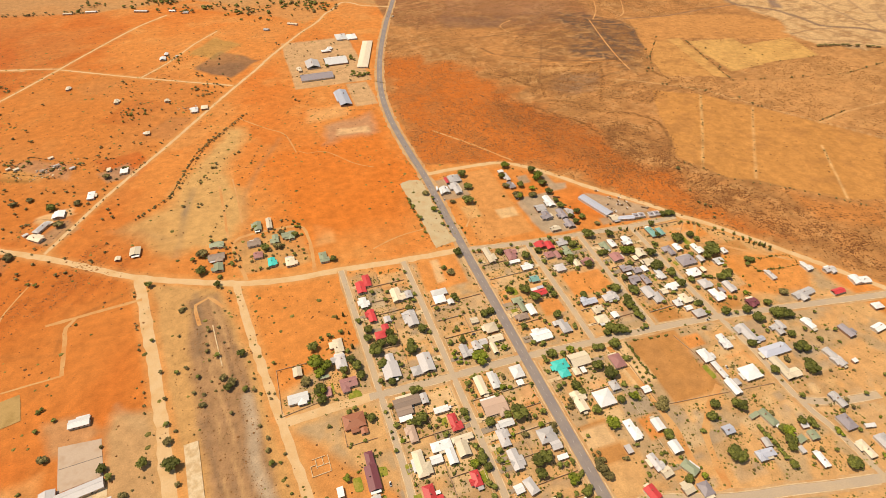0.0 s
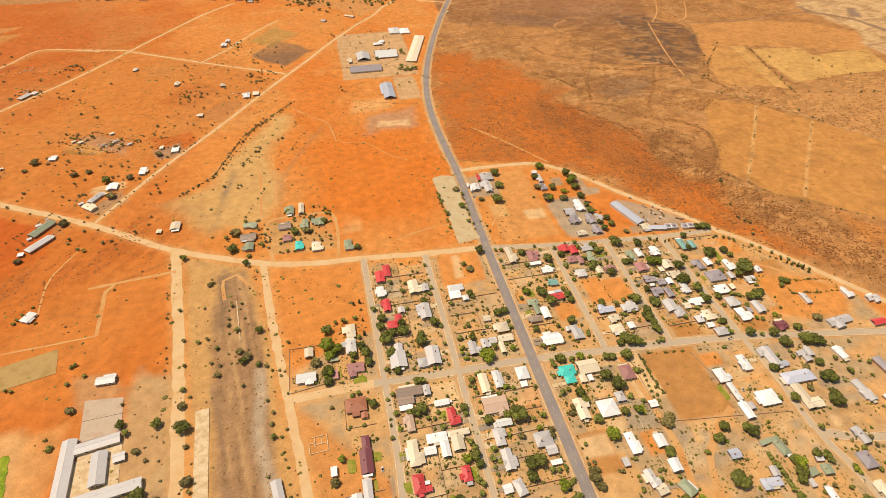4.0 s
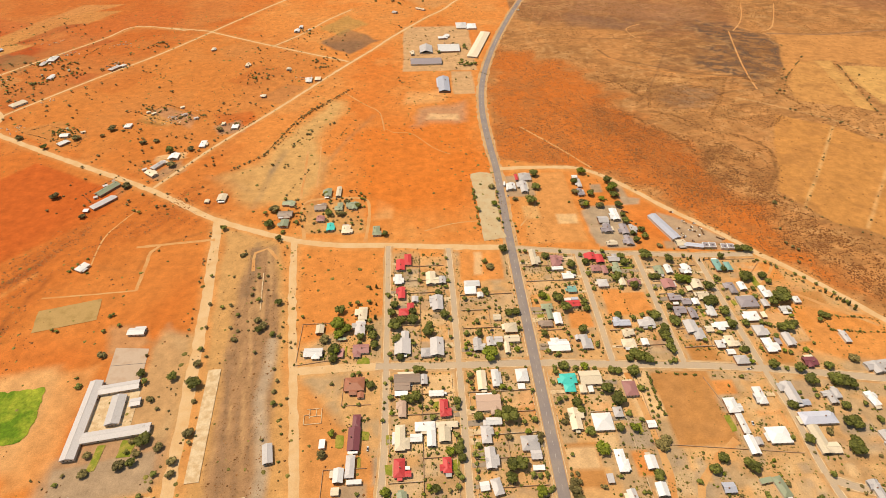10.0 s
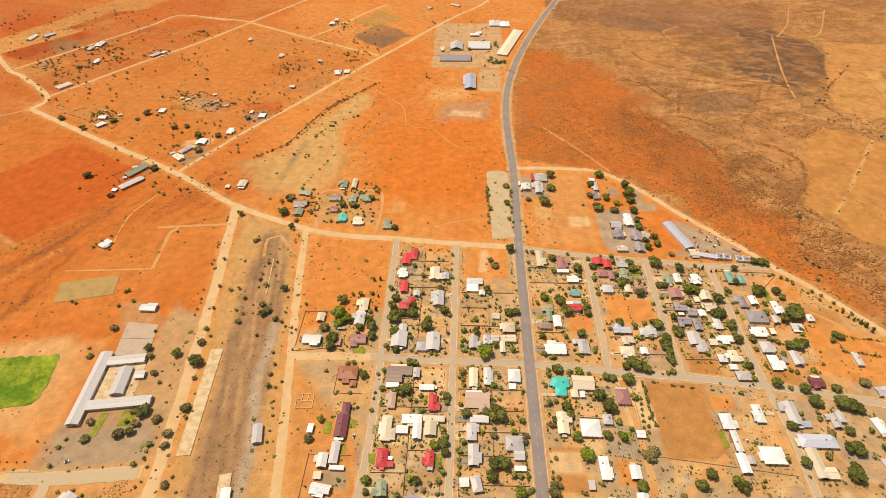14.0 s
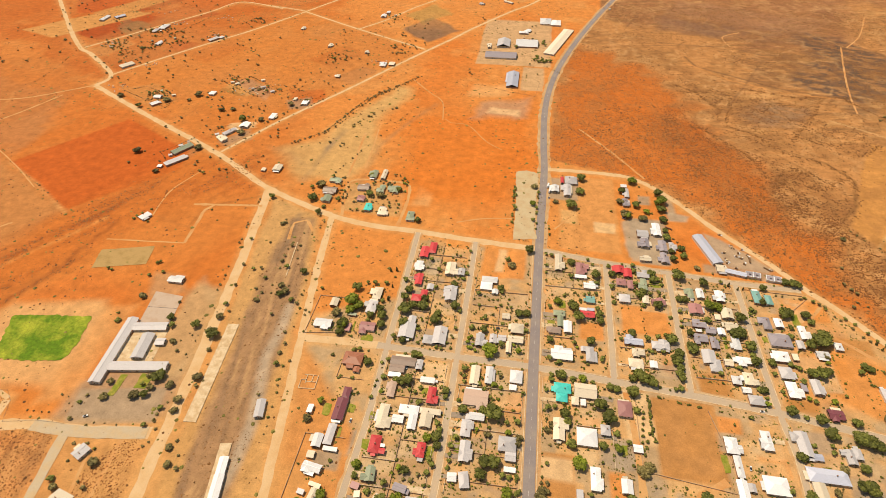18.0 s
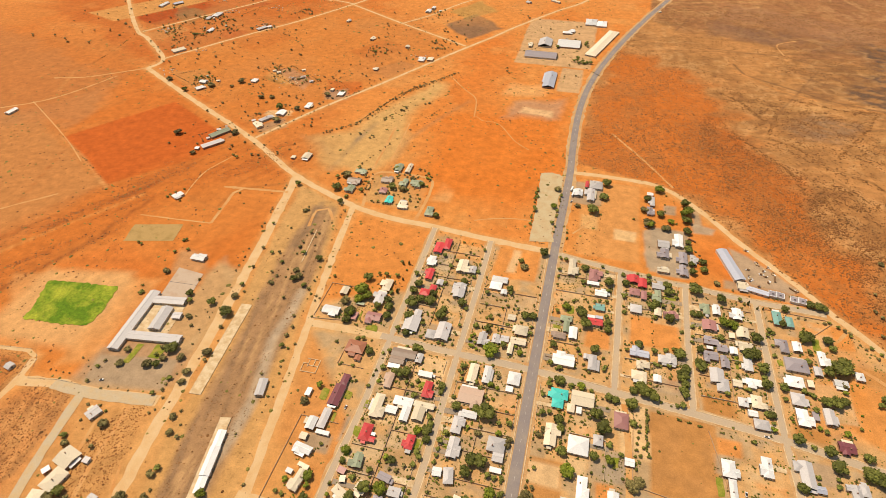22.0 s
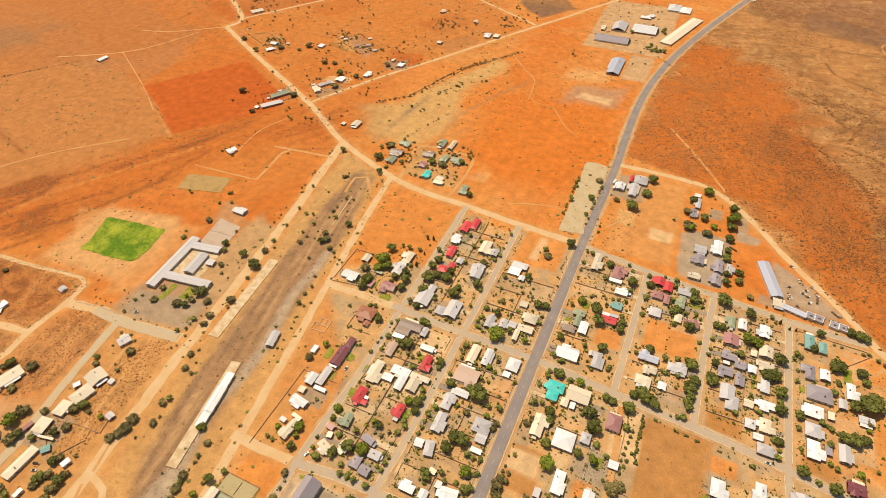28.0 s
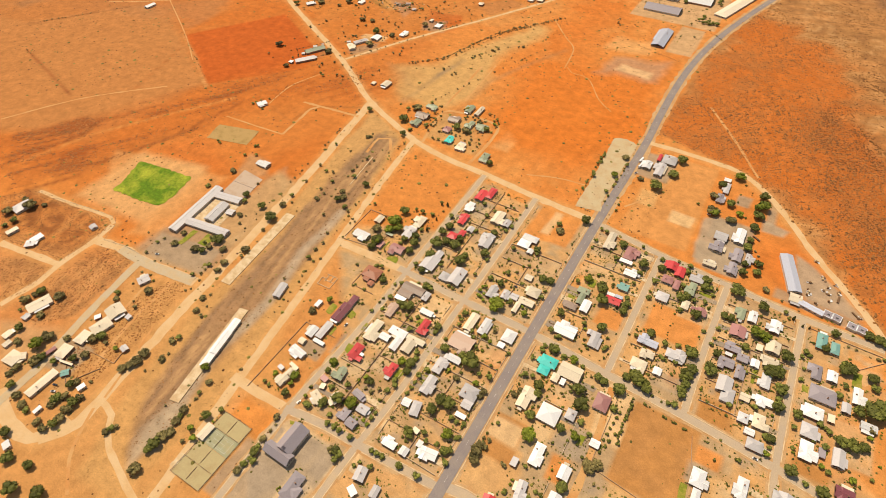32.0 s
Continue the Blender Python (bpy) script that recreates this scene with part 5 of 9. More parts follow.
# A6
house("sea", [(247.9, -63.5, 8.5, 20.8)])
house("sea", [(259.8, -66.1, 6.7, 15.7)])
house("slate", [(245.9, -102.7, 11.6, 18.1)])
house("white", [(260.8, -100.6, 7.9, 13.6)])
house("slate", [(255.7, -125.2, 21.1, 18.0)])
house("white", [(250.5, -147.2, 15.0, 14.6)])
house("silver", [(249.4, -167.7, 11.9, 15.4)])
house("white", [(251.6, -187.5, 13.7, 19.7)])
house("white", [(284.3, -111.2, 10.6, 19.5)])
house("silver", [(274.8, -128.5, 6.5, 11.9)])
house("cream", [(264.6, -145.4, 4.6, 8.9)])
house("white", [(312.9, -125.2, 7.1, 11.1)])
house("slate", [(261.4, -182.9, 4.4, 10.3)])
house("silver", [(273.8, -181.2, 8.6, 18.5)])
house("silver", [(336.1, -180.9, 6.0, 16.3)])
house("white", [(293.0, -138.0, 12.1, 8.3)])
house("maroon", [(280.8, -211.5, 13.1, 13.7)])

# A7
house("brick", [(-184.7, -213.6, 19.3, 15.5), (-185.6, -223.0, 6.9, 5.9)])
house("brick", [(-177.9, -226.3, 5.7, 7.2)])
house("brown", [(-132.5, -209.5, 25.3, 10.2), (-137.1, -218.9, 14.9, 8.6)])
house("white", [(-138.1, -226.8, 12.0, 5.9)])
house("silver", [(-115.4, -211.8, 6.0, 12.9)])
house("white", [(-103.8, -228.5, 13.8, 7.1)])
house("peach", [(-138.1, -244.2, 9.1, 18.6)])
house("red", [(-95.5, -245.3, 10.2, 19.8)])
house("maroon", [(-180.9, -273.0, 10.3, 23.3), (-179.7, -254.7, 6.6, 13.2)])
house("white", [(-181.1, -286.0, 8.0, 2.7)])
house("white", [(-209.5, -276.5, 4.7, 10.1)])
house("cream", [(-136.6, -274.1, 13.1, 26.7)])
house("white", [(-115.6, -263.8, 18.3, 9.4), (-110.1, -276.2, 7.5, 15.2)])
house("white", [(-123.9, -274.9, 10.2, 8.5)])
house("cream", [(-95.0, -262.8, 19.5, 5.9), (-97.9, -272.9, 10.3, 14.2)])
house("red", [(-139.1, -302.9, 9.3, 17.1), (-131.3, -308.4, 4.8, 5.1)])
house("white", [(-132.4, -303.0, 4.3, 3.6)])
house("red", [(-98.4, -302.5, 9.9, 15.6)])
house("white", [(-191.9, -307.2, 8.2, 14.3)])
house("silver", [(-182.3, -299.5, 7.3, 22.0)])
house("white", [(-178.0, -313.2, 12.4, 4.5)])
house("cream", [(-193.5, -320.5, 6.1, 7.4)])

# A8
house("cream", [(-57.9, -215.8, 8.4, 23.5)])
house("white", [(-43.9, -213.6, 6.6, 21.6)])
house("white", [(-16.9, -211.9, 11.6, 16.3)])
house("white", [(-19.4, -224.6, 6.3, 6.6)])
house("peach", [(-54.1, -241.5, 22.9, 17.5), (-47.8, -248.4, 9.3, 12.3)])
house("white", [(-51.1, -261.6, 14.0, 8.3)])
house("silver", [(-58.5, -275.0, 10.9, 18.7)])
house("silver", [(-56.8, -297.7, 11.4, 21.1)])
house("silver", [(-20.8, -285.2, 15.5, 14.3), (-17.3, -296.6, 9.0, 8.5)])
house("white", [(-17.1, -308.6, 9.5, 5.1)])

# A9
house("teal", [(28.6, -218.2, 15.8, 11.4), (27.9, -228.8, 10.2, 9.7)])
house("cream", [(50.6, -218.2, 20.7, 16.0), (40.6, -230.6, 6.2, 9.0)])
house("white", [(48.2, -231.3, 4.1, 7.7)])
house("cream", [(27.1, -263.5, 13.5, 23.5)])
house("white", [(50.4, -267.6, 17.6, 19.1)])
house("silver", [(42.6, -321.2, 4.7, 8.8)])
house("white", [(57.4, -306.0, 9.9, 22.2)])
house("pink", [(87.0, -233.0, 12.3, 18.0)])
house("silver", [(67.4, -258.2, 8.0, 11.9)])
house("white", [(95.1, -271.9, 7.6, 8.0)])
house("white", [(82.3, -308.9, 8.7, 13.8)])

# AA
house("white", [(179.3, -256.7, 13.7, 17.4)])
house("white", [(179.5, -276.2, 5.6, 21.5)])
house("white", [(178.3, -297.6, 8.1, 19.1)])
house("silver", [(186.1, -293.8, 5.6, 8.1)])
house("white", [(208.8, -247.3, 10.2, 20.4)])
house("white", [(206.7, -289.3, 19.3, 17.4)])
house("silver", [(239.6, -246.1, 14.7, 26.0)])
house("blue", [(252.3, -274.0, 32.6, 14.3)])
house("blue", [(250.0, -256.7, 7.6, 7.2)])
house("cream", [(242.0, -295.0, 9.6, 27.8), (247.7, -303.7, 14.2, 10.4)])
house("silver", [(276.2, -253.0, 11.0, 15.2)])
house("silver", [(284.9, -248.9, 6.7, 11.7)])

# AB
house("white", [(18.9, 118.6, 13.0, 17.3)])
house("silver", [(35.2, 117.0, 13.8, 28.7)])
house("silver", [(43.1, 142.5, 17.2, 19.6)])
house("red", [(30.3, 141.2, 4.0, 16.5)])
house("silver", [(119.9, 121.9, 5.9, 21.7)])
house("slate", [(117.7, 99.2, 9.3, 18.0)])
house("white", [(117.6, 139.5, 7.6, 7.5)])
house("silver", [(132.2, 33.3, 13.3, 14.6)])
house("slate", [(130.9, 14.8, 14.1, 17.6)])
house("white", [(149.5, 44.0, 12.5, 26.0)])
house("slate", [(152.7, 11.5, 12.6, 21.0)])
house("slate", [(151.3, -10.6, 11.0, 18.9)])
house("cream", [(130.5, -14.2, 12.9, 11.0)])
house("silver", [(167.7, 10.7, 9.2, 17.4)])
house("cream", [(218.4, -20.0, 11.2, 13.1)])

# AC
house("green", [(-300.0, 94.2, 17.2, 12.3)])
house("brown", [(-300.6, 68.9, 19.4, 16.9)])
house("green", [(-300.2, 49.8, 13.6, 16.3)])
house("cream", [(-231.8, 119.6, 6.5, 24.4)])
house("green", [(-248.5, 117.8, 12.4, 20.0)])
house("brown", [(-253.8, 84.6, 16.2, 16.1)])
house("green", [(-228.3, 82.8, 10.6, 18.7)])
house("green", [(-209.8, 84.5, 16.5, 17.4)])
house("pink", [(-250.7, 57.1, 10.6, 12.7)])
house("teal", [(-234.8, 38.2, 10.1, 17.1)])
house("cream", [(-212.3, 31.8, 14.0, 16.9)])
house("green", [(-172.5, 26.9, 11.1, 20.3)])

# AD
house("white", [(-711.5, 312.3, 13.5, 11.9)])
house("white", [(-616.6, 339.7, 10.8, 14.6)])
house("white", [(-581.7, 95.1, 6.4, 6.8)])
house("white", [(-503.7, 233.4, 13.2, 17.5)])
house("white", [(-468.6, 269.7, 8.8, 20.5)])
house("white", [(-429.7, 326.4, 10.5, 16.3)])
house("cream", [(-452.8, 338.2, 5.4, 10.4)])
house("cream", [(-398.3, 114.8, 12.1, 17.0)])
house("cream", [(-418.1, 108.0, 5.9, 8.4)])

# AE
house("white", [(-4.6, 796.1, 24.7, 38.7)])
house("white", [(20.0, 789.6, 20.4, 34.6)])
house("white", [(-42.6, 656.8, 46.7, 42.5)])
house("silver", [(-92.4, 651.7, 27.2, 42.2)])
house("slate", [(-93.8, 586.3, 64.2, 32.8)])
house("white", [(-53.3, 721.6, 17.9, 17.7)])
house("white", [(-43.3, 732.0, 11.5, 17.9)])
house("blue", [(-62.0, 471.3, 21.3, 66.4)])
house("cream", [(-123.1, 633.2, 9.5, 22.2)])

# AF
house("white", [(-893.3, 651.0, 14.5, 28.8)])
house("silver", [(-901.8, 627.5, 10.7, 18.6)])
house("silver", [(-741, 594, 11, 26)], -30)
house("white", [(-728, 606, 9, 12)], -30)
house("white", [(-852.3, 555.1, 8.5, 22.6)])
house("white", [(-1072.7, 686.9, 10.9, 33.4)])
house("blue", [(-1042.9, 704.6, 13, 26)], -35)
house("white", [(-329.1, 508.9, 13.9, 21.4)])
house("cream", [(-311.1, 513.8, 11.1, 16.2)])
house("white", [(-393.9, 786.6, 11.7, 19.0)])
house("white", [(-387.9, 811.5, 8.1, 15.6)])
house("cream", [(-403.8, 443.0, 7.1, 12.2)])
house("cream", [(-562.0, 684.4, 6.2, 16.8)])
house("cream", [(-377.6, 565.7, 7.0, 11.6)])
house("cream", [(-466.7, 591.6, 7.2, 17.9)])

house("white", [(-462, 1152, 34, 12)], -20)
house("white", [(-385, 1128, 16, 10)], -20)
house("white", [(-352, 1104, 13, 10)], -20)
house("cream", [(-640, 1188, 22, 10)], -10)
house("white", [(-585, 1186, 26, 10)], -10)
house("cream", [(-100, 925, 26, 9)], -35)
house("silver", [(-165, 905, 12, 9)], -35)

# AG
house("white", [(-427.7, -132.7, 17.8, 10.8)])

# B1
house("silver", [(-636.6, -348.5, 15.3, 23.4)], -6)
house("cream", [(-605.3, -380.2, 6.8, 15.0)], -10)
house("white", [(-566.8, -372.1, 8.7, 15.0)], -6)
house("white", [(-565.1, -381.8, 10.2, 11.5)], 40)
house("silver", [(-524.3, -325.6, 7.5, 9.1)], -11)
house("silver", [(-399.6, -349.5, 10.5, 13.6)], -23)
house("cream", [(-469.9, -429.1, 14.0, 25.2)], -16)
house("cream", [(-389.5, -393.5, 17.0, 18.5)], -14)
house("cream", [(-385.9, -413.3, 14.3, 20.9)], -11)
house("white", [(-399.8, -407.5, 5.4, 7.2)], -30)
house("cream", [(-390.3, -431.4, 11.4, 16.3)], 7)
house("cream", [(-392.3, -451.5, 12.2, 16.1)], 10)
house("pink", [(-404.4, -458.9, 4.4, 13.5)], -9)
house("cream", [(-378.2, -458.2, 15.7, 2.7)], 12)
house("sea", [(-368.9, -465.9, 6.1, 9.1)], -40)
house("cream", [(-378.1, -483.8, 8.9, 31.5)])
house("white", [(-341.3, -466.9, 5.2, 8.0)], -12)
house("white", [(-355.8, -502.2, 3.9, 8.3)])
house("silver", [(-342.1, -418.2, 7.2, 7.1)], -11)
house("silver", [(-371.6, -390.9, 5.4, 6.1)], -3)
house("cream", [(-461.6, -469.1, 7.3, 10.3)])
house("cream", [(-451.7, -475.8, 5.8, 9.1)])
house("cream", [(-429.3, -482.3, 15.5, 15.6)], 6)
house("cream", [(-423.3, -476.6, 7.5, 8.6)], -38)
house("silver", [(-467.1, -446.1, 6.5, 8.0)], 6)
house("white", [(-348.1, -536.2, 7.4, 6.8)], -17)

# B2
house("slate", [(-104.3, -432.8, 14.5, 23.0)])
house("white", [(-188.6, -333.3, 16.8, 11.1)], -9)
house("cream", [(-181.2, -359.8, 9.6, 20.8)], -8)
house("cream", [(-181.0, -346.6, 10.1, 4.1)], -10)
house("silver", [(-191.0, -354.0, 5.5, 4.8)], -9)
house("green", [(-138.2, -331.1, 11.6, 13.8)], 6)
house("pink", [(-146.8, -342.1, 6.8, 6.1)], -11)
house("cream", [(-143.1, -349.0, 4.4, 6.3)], 10)
house("cream", [(-140.8, -361.6, 13.9, 10.9)], -23)
house("cream", [(-124.0, -352.4, 9.3, 11.1)], -21)
house("slate", [(-109.1, -361.0, 9.6, 12.5)])
house("slate", [(-97.5, -364.8, 9.4, 9.7)], -4)
house("silver", [(-96.2, -349.0, 10.2, 9.4)])
house("slate", [(-108.4, -338.7, 11.1, 7.6)], -11)
house("white", [(-57.4, -361.2, 12.5, 10.9)])
house("white", [(-42.8, -361.6, 7.0, 8.6)])
house("silver", [(-55.5, -323.8, 7.9, 15.6)], 12)
house("white", [(-66.0, -322.4, 7.4, 8.6)], 5)
house("cream", [(-43.9, -340.7, 5.5, 5.3)], -8)
house("white", [(-23.3, -353.8, 14.8, 12.7)], 8)
house("silver", [(-34.5, -349.1, 4.4, 6.8)])
house("silver", [(-63.2, -396.3, 9.0, 13.4)], 10)
house("white", [(-61.1, -410.3, 8.1, 6.7)], -27)
house("silver", [(-44.6, -401.8, 5.9, 11.4)], 5)

# B3
house("silver", [(58.2, -339.8, 9.0, 17.3)], 6)
house("cream", [(61.3, -350.7, 8.7, 9.7)], 9)
house("white", [(83.5, -333.2, 9.0, 13.0)])
house("green", [(82.9, -353.8, 8.6, 15.4)], 23)
house("cream", [(69.4, -369.2, 9.4, 9.1)], 6)
house("slate", [(83.4, -373.8, 9.9, 13.2)])
house("red", [(38.8, -362.1, 9.5, 13.8)], 9)
house("blue", [(140.3, -334.6, 9.9, 10.1)])
house("blue", [(155.5, -365.6, 17.7, 11.1)], -5)
house("silver", [(165.0, -356.1, 6.2, 10.1)], -9)
house("green", [(185.2, -336.1, 7.9, 19.1)], 9)
house("green", [(174.5, -329.8, 10.3, 5.0)], 9)
house("green", [(197.1, -363.5, 8.2, 6.7)], 10)
house("green", [(210.7, -364.2, 7.9, 10.2)], -6)
house("silver", [(211.3, -354.1, 6.5, 5.1)], -8)
house("white", [(198.6, -385.6, 6.1, 15.2)], -4)
house("silver", [(189.6, -371.9, 3.8, 7.5)])
house("slate", [(251.1, -363.9, 11.7, 16.6)])
house("white", [(269.1, -373.5, 9.8, 4.4)], -12)
house("cream", [(243.5, -390.4, 9.3, 18.6)])
house("silver", [(267.3, -390.0, 12.1, 15.5)])
house("silver", [(263.5, -342.5, 9.0, 18.0)])
house("silver", [(303.3, -301.8, 10.6, 25.3)], 6)
house("slate", [(349.0, -278.4, 12.5, 18.5)], 4)
house("white", [(316.9, -256.3, 9.5, 16.9)], 8)
house("white", [(384.2, -286.3, 14.9, 10.3)], 7)
house("white", [(320.8, -311.9, 5.3, 5.1)], 6)
house("silver", [(348.5, -220.3, 28.8, 15.4)], 6)
house("red", [(389.9, -228.7, 15.6, 8.6)])
house("white", [(431.8, -221.5, 21.6, 15.5)], -10)
house("white", [(389.9, -183.2, 9.2, 15.5)])
house("silver", [(411.5, -197.9, 14.2, 12.5)])
house("white", [(412.7, -261.3, 11.8, 10.1)], -6)

# B4
house("blue", [(233.6, -25.0, 23, 8)], -13, PLASTER, 3.2, "workshop", "low workshop with pale blue sheet roof", "workshop")


def storage_unit(x, y, rot):
    """A square flat-roofed unit with white parapets and a dark hatch in the roof."""
    ob = tagged(new("storage_unit"), "square storage unit with white parapets and grey flat roof", "storage unit", "row of storage units")
    ob.matrix_basis = pose(x, y, 0, 0, 0, rot)
    part("wall", box_bm(0, 0, 1.5, 8.4, 8.4, 3.2), PLASTER, ob)
    part("roof", box_bm(0, 0, 3.16, 8.0, 8.0, 0.16), ROOF["slate"], ob, "grey flat roof")
    for px, py, w, d in ((0, -4.2, 8.8, 0.5), (0, 4.2, 8.8, 0.5), (-4.2, 0, 0.5, 7.9), (4.2, 0, 0.5, 7.9)):
        part("parapet", box_bm(px, py, 3.35, w, d, 0.55), CAR_WHITE, ob, "white painted parapet")
    part("hatch", box_bm(0.4, -0.3, 3.5, 2.2, 1.8, 0.5, 0, 0.1), DARK_STEEL, ob, "dark roof hatch")
    FOOT.append((x, y, 9, 9, rot))


for x, y in ((249.4, -25.4), (257.1, -26.0), (271.5, -29.3), (279.5, -29.6)):
    storage_unit(x, y, -11)

# B5
house("cream", [(-855.2, 438.5, 16.2, 28.7)], -34)
house("white", [(-703.6, 286.5, 11.2, 16.4)], -36)
house("green", [(-572.8, 146.5, 12.6, 36.4)], -31)
house("silver", [(-565.7, 113.1, 11.4, 35.6)], -38)
house("silver", [(-521.1, 208.5, 8.8, 25.0)], -30)
house("cream", [(-523.4, 185.4, 19.9, 12.4)], -39)
house("cream", [(26.8, 676.5, 22.3, 153.5)], -17)
house("white", [(-983.4, 125.8, 10.0, 21.7)], -4)
house("white", [(-534.1, -23.9, 10.3, 15.9)], -27)

# B6
house("silver", [(-257.1, -283.7, 8.3, 20.4)], 12)


# ---- larger buildings ----
house("silver", [(-438.5, -239, 12.0, 86)], 5.8, PLASTER, 3.6, "school_block", "long school block with weathered grey sheet roof", "school building")
house("silver", [(-417.5, -205.3, 37, 12)], 9.0, PLASTER, 3.5, "school_block", "school classroom block with weathered grey sheet roof", "school building")
house("silver", [(-411, -231, 13, 34)], 8.0, PLASTER, 3.4, "school_block", "school hall block with weathered grey sheet roof", "school building")
house("silver", [(-401, -256, 60, 12)], 8.0, PLASTER, 3.5, "school_block", "long front school block with grey sheet roof", "school building")
house("silver", [(-395.8, -223, 9.5, 10)], 9.0, PLASTER, 2.9, "school_block", "small school annex with grey sheet roof", "school building")
house("blue", [(208.5, 13.5, 12.5, 55)], 17.7, PLASTER, 4.0, "warehouse", "long narrow warehouse with pale blue sheet roof", "warehouse")
house("white", [(-263, -364, 8.4, 27), (-266.9, -343.2, 7.4, 17), (-259.2, -384.4, 7.4, 16)], 10.4, PLASTER, 3.4, "railway_station", "low railway station with white sheet roofs on a platform", "station")
house("cream", [(-204.5, -437, 7.5, 16)], 0.0, PLASTER, 2.8, "court_pavilion", "small cream-roofed pavilion beside tennis courts", "pavilion")


def slab(name, x, y, w, d, h, rot, material, label):
    """A raised platform of separate concrete slabs on a core."""
    ob = tagged(new(name), label, "platform")
    ob.matrix_basis = pose(x, y, 0, 0, 0, rot)
    part("core", box_bm(0, 0, h / 2 - 0.1, w, d, h), material, ob)
    n = max(2, int(d / 7))
    piece = mesh_from("slab", [(sx * w * 0.495, sy * d / n * 0.49, z) for sx in (-1, 1) for sy in (-1, 1) for z in (0, 0.09)],
                      [(0, 1, 3, 2), (4, 6, 7, 5), (0, 4, 5, 1), (2, 3, 7, 6), (1, 5, 7, 3)], material)
    for i in range(n):
        part("slab", piece, None, ob, m=pose(rng.uniform(-0.12, 0.12), (i + 0.5) * d / n - d / 2, h - 0.1 + rng.uniform(0, 0.03), 0, 0, rng.uniform(-0.6, 0.6)))
    return ob


slab("station_platform", -264, -376, 10.5, 112, 0.9, 10.4, CONCRETE, "long pale concrete railway platform with uneven slabs")
slab("loading_platform", -324, -246, 12.5, 120, 0.7, 5.3, CONCRETE, "broken pale concrete loading platform beside the rail yard")
slab("platform_edge", -304, -75, 1.2, 62, 0.6, 7.5, CONCRETE, "low pale concrete platform edge in the old yard")


def church():
    """Church of crossing tiled wings with a small spire."""
    ob = tagged(new("church"), "church with steep grey tiled crossing roofs and small spire", "church")
    ob.matrix_basis = pose(-132, -404, 0, 0, 0, -1)
    for x, y, w, d, h in ((0, 2, 17, 26, 5.0), (-2, -14, 28, 11, 4.6)):
        at = Matrix.Translation((x, y, 0))
        wall = part("wall", box_bm(0, 0, h / 2 - 0.1, w - 1.2, d - 1.2, h + 0.2), PLASTER, ob, m=at)
        part("roof", gable_bm(w, d, h + 0.1, min(w, d) * 0.36, 0.0), ROOF["slate"], ob, "dark grey tiled roof", at)
        for i in range(4):
            q = (i + 0.5) / 4 - 0.5
            part("window", WINDOW_MESH, None, wall, m=pose((w - 1.2) * q, -(d - 1.2) / 2 - 0.03, 2.4))
            part("window", WINDOW_MESH, None, wall, m=pose((w - 1.2) / 2 + 0.03, (d - 1.2) * q, 2.4, 0, 0, 90))
    bm = box_bm(1.0, -9.5, 4.5, 3.2, 3.2, 9.2)
    tower = part("tower", bm, PLASTER, ob)
    bm = bmesh.new()
    bmesh.ops.create_cone(bm, segments=4, radius1=2.6, radius2=0.05, depth=4.5, cap_ends=True, matrix=pose(1.0, -9.5, 11.3, 0, 0, 45))
    part("spire", bm, ROOF["slate"], tower, "steep grey spire")
    FOOT.append((-132, -404, 30, 34, 0))


church()


def tennis_courts():
    """Four courts side by side with line markings, low fences and nets."""
    z = next_layer()
    for i in range(4):
        y = -444.6 + (1.5 - i) * 15.6
        ob = tagged(new("tennis_court"), "faded green tennis court" if i == 1 else "faded yellowish hard tennis court", "tennis court", "tennis courts")
        ob.matrix_basis = pose(-188, y, z + 0.02)
        part("surface", box_bm(0, 0, 0.0, 33, 15.3, 0.06), COURT_GREEN if i == 1 else COURT, ob)
        for x0, y0, w, d in ((0, -5.5, 23.8, 0.18), (0, 5.5, 23.8, 0.18), (-11.9, 0, 0.18, 11), (11.9, 0, 0.18, 11), (-6.4, 0, 0.18, 8.2), (6.4, 0, 0.18, 8.2), (0, 4.1, 23.8, 0.14), (0, -4.1, 23.8, 0.14), (0, 0, 12.8, 0.14)):
            if i == 1:
                part("court_line", box_bm(x0, y0, 0.04, w, d, 0.02), WHITE_LINE, ob)
        part("net", box_bm(0, 0, 0.45, 0.05, 11.5, 0.8), WALLING, ob)
    for x, y, w, d in ((-204.8, -444.6, 0.12, 62.6), (-171.2, -444.6, 0.12, 62.6), (-188, -413.4, 33.6, 0.12), (-188, -475.9, 33.6, 0.12), (-188, -429, 33.4, 0.1), (-188, -460.2, 33.4, 0.1)):
        fence = tagged(new("court_fence"), "tall dark wire fence round tennis courts", "fence", "court fences")
        n = max(3, int(max(w, d) / 5))
        part("mesh_panel", box_bm(x, y, 1.0, w * 0.5 if w < 1 else w, d * 0.5 if d < 1 else d, 0.5), DARK_STEEL, fence)
        part("top_rail", box_bm(x, y, 2.0, max(w, 0.12), max(d, 0.12), 0.12), DARK_STEEL, fence)
        for i in range(n + 1):
            q = i / n - 0.5
            part("post", box_bm(x + (w * q if w > 1 else 0), y + (d * q if d > 1 else 0), 1.0, 0.12, 0.12, 2.0), DARK_STEEL, fence)


tennis_courts()
ribbon("court_line", [(-439, -176), (-404, -174)], 0.5, DARK_STEEL, 0, step=60)


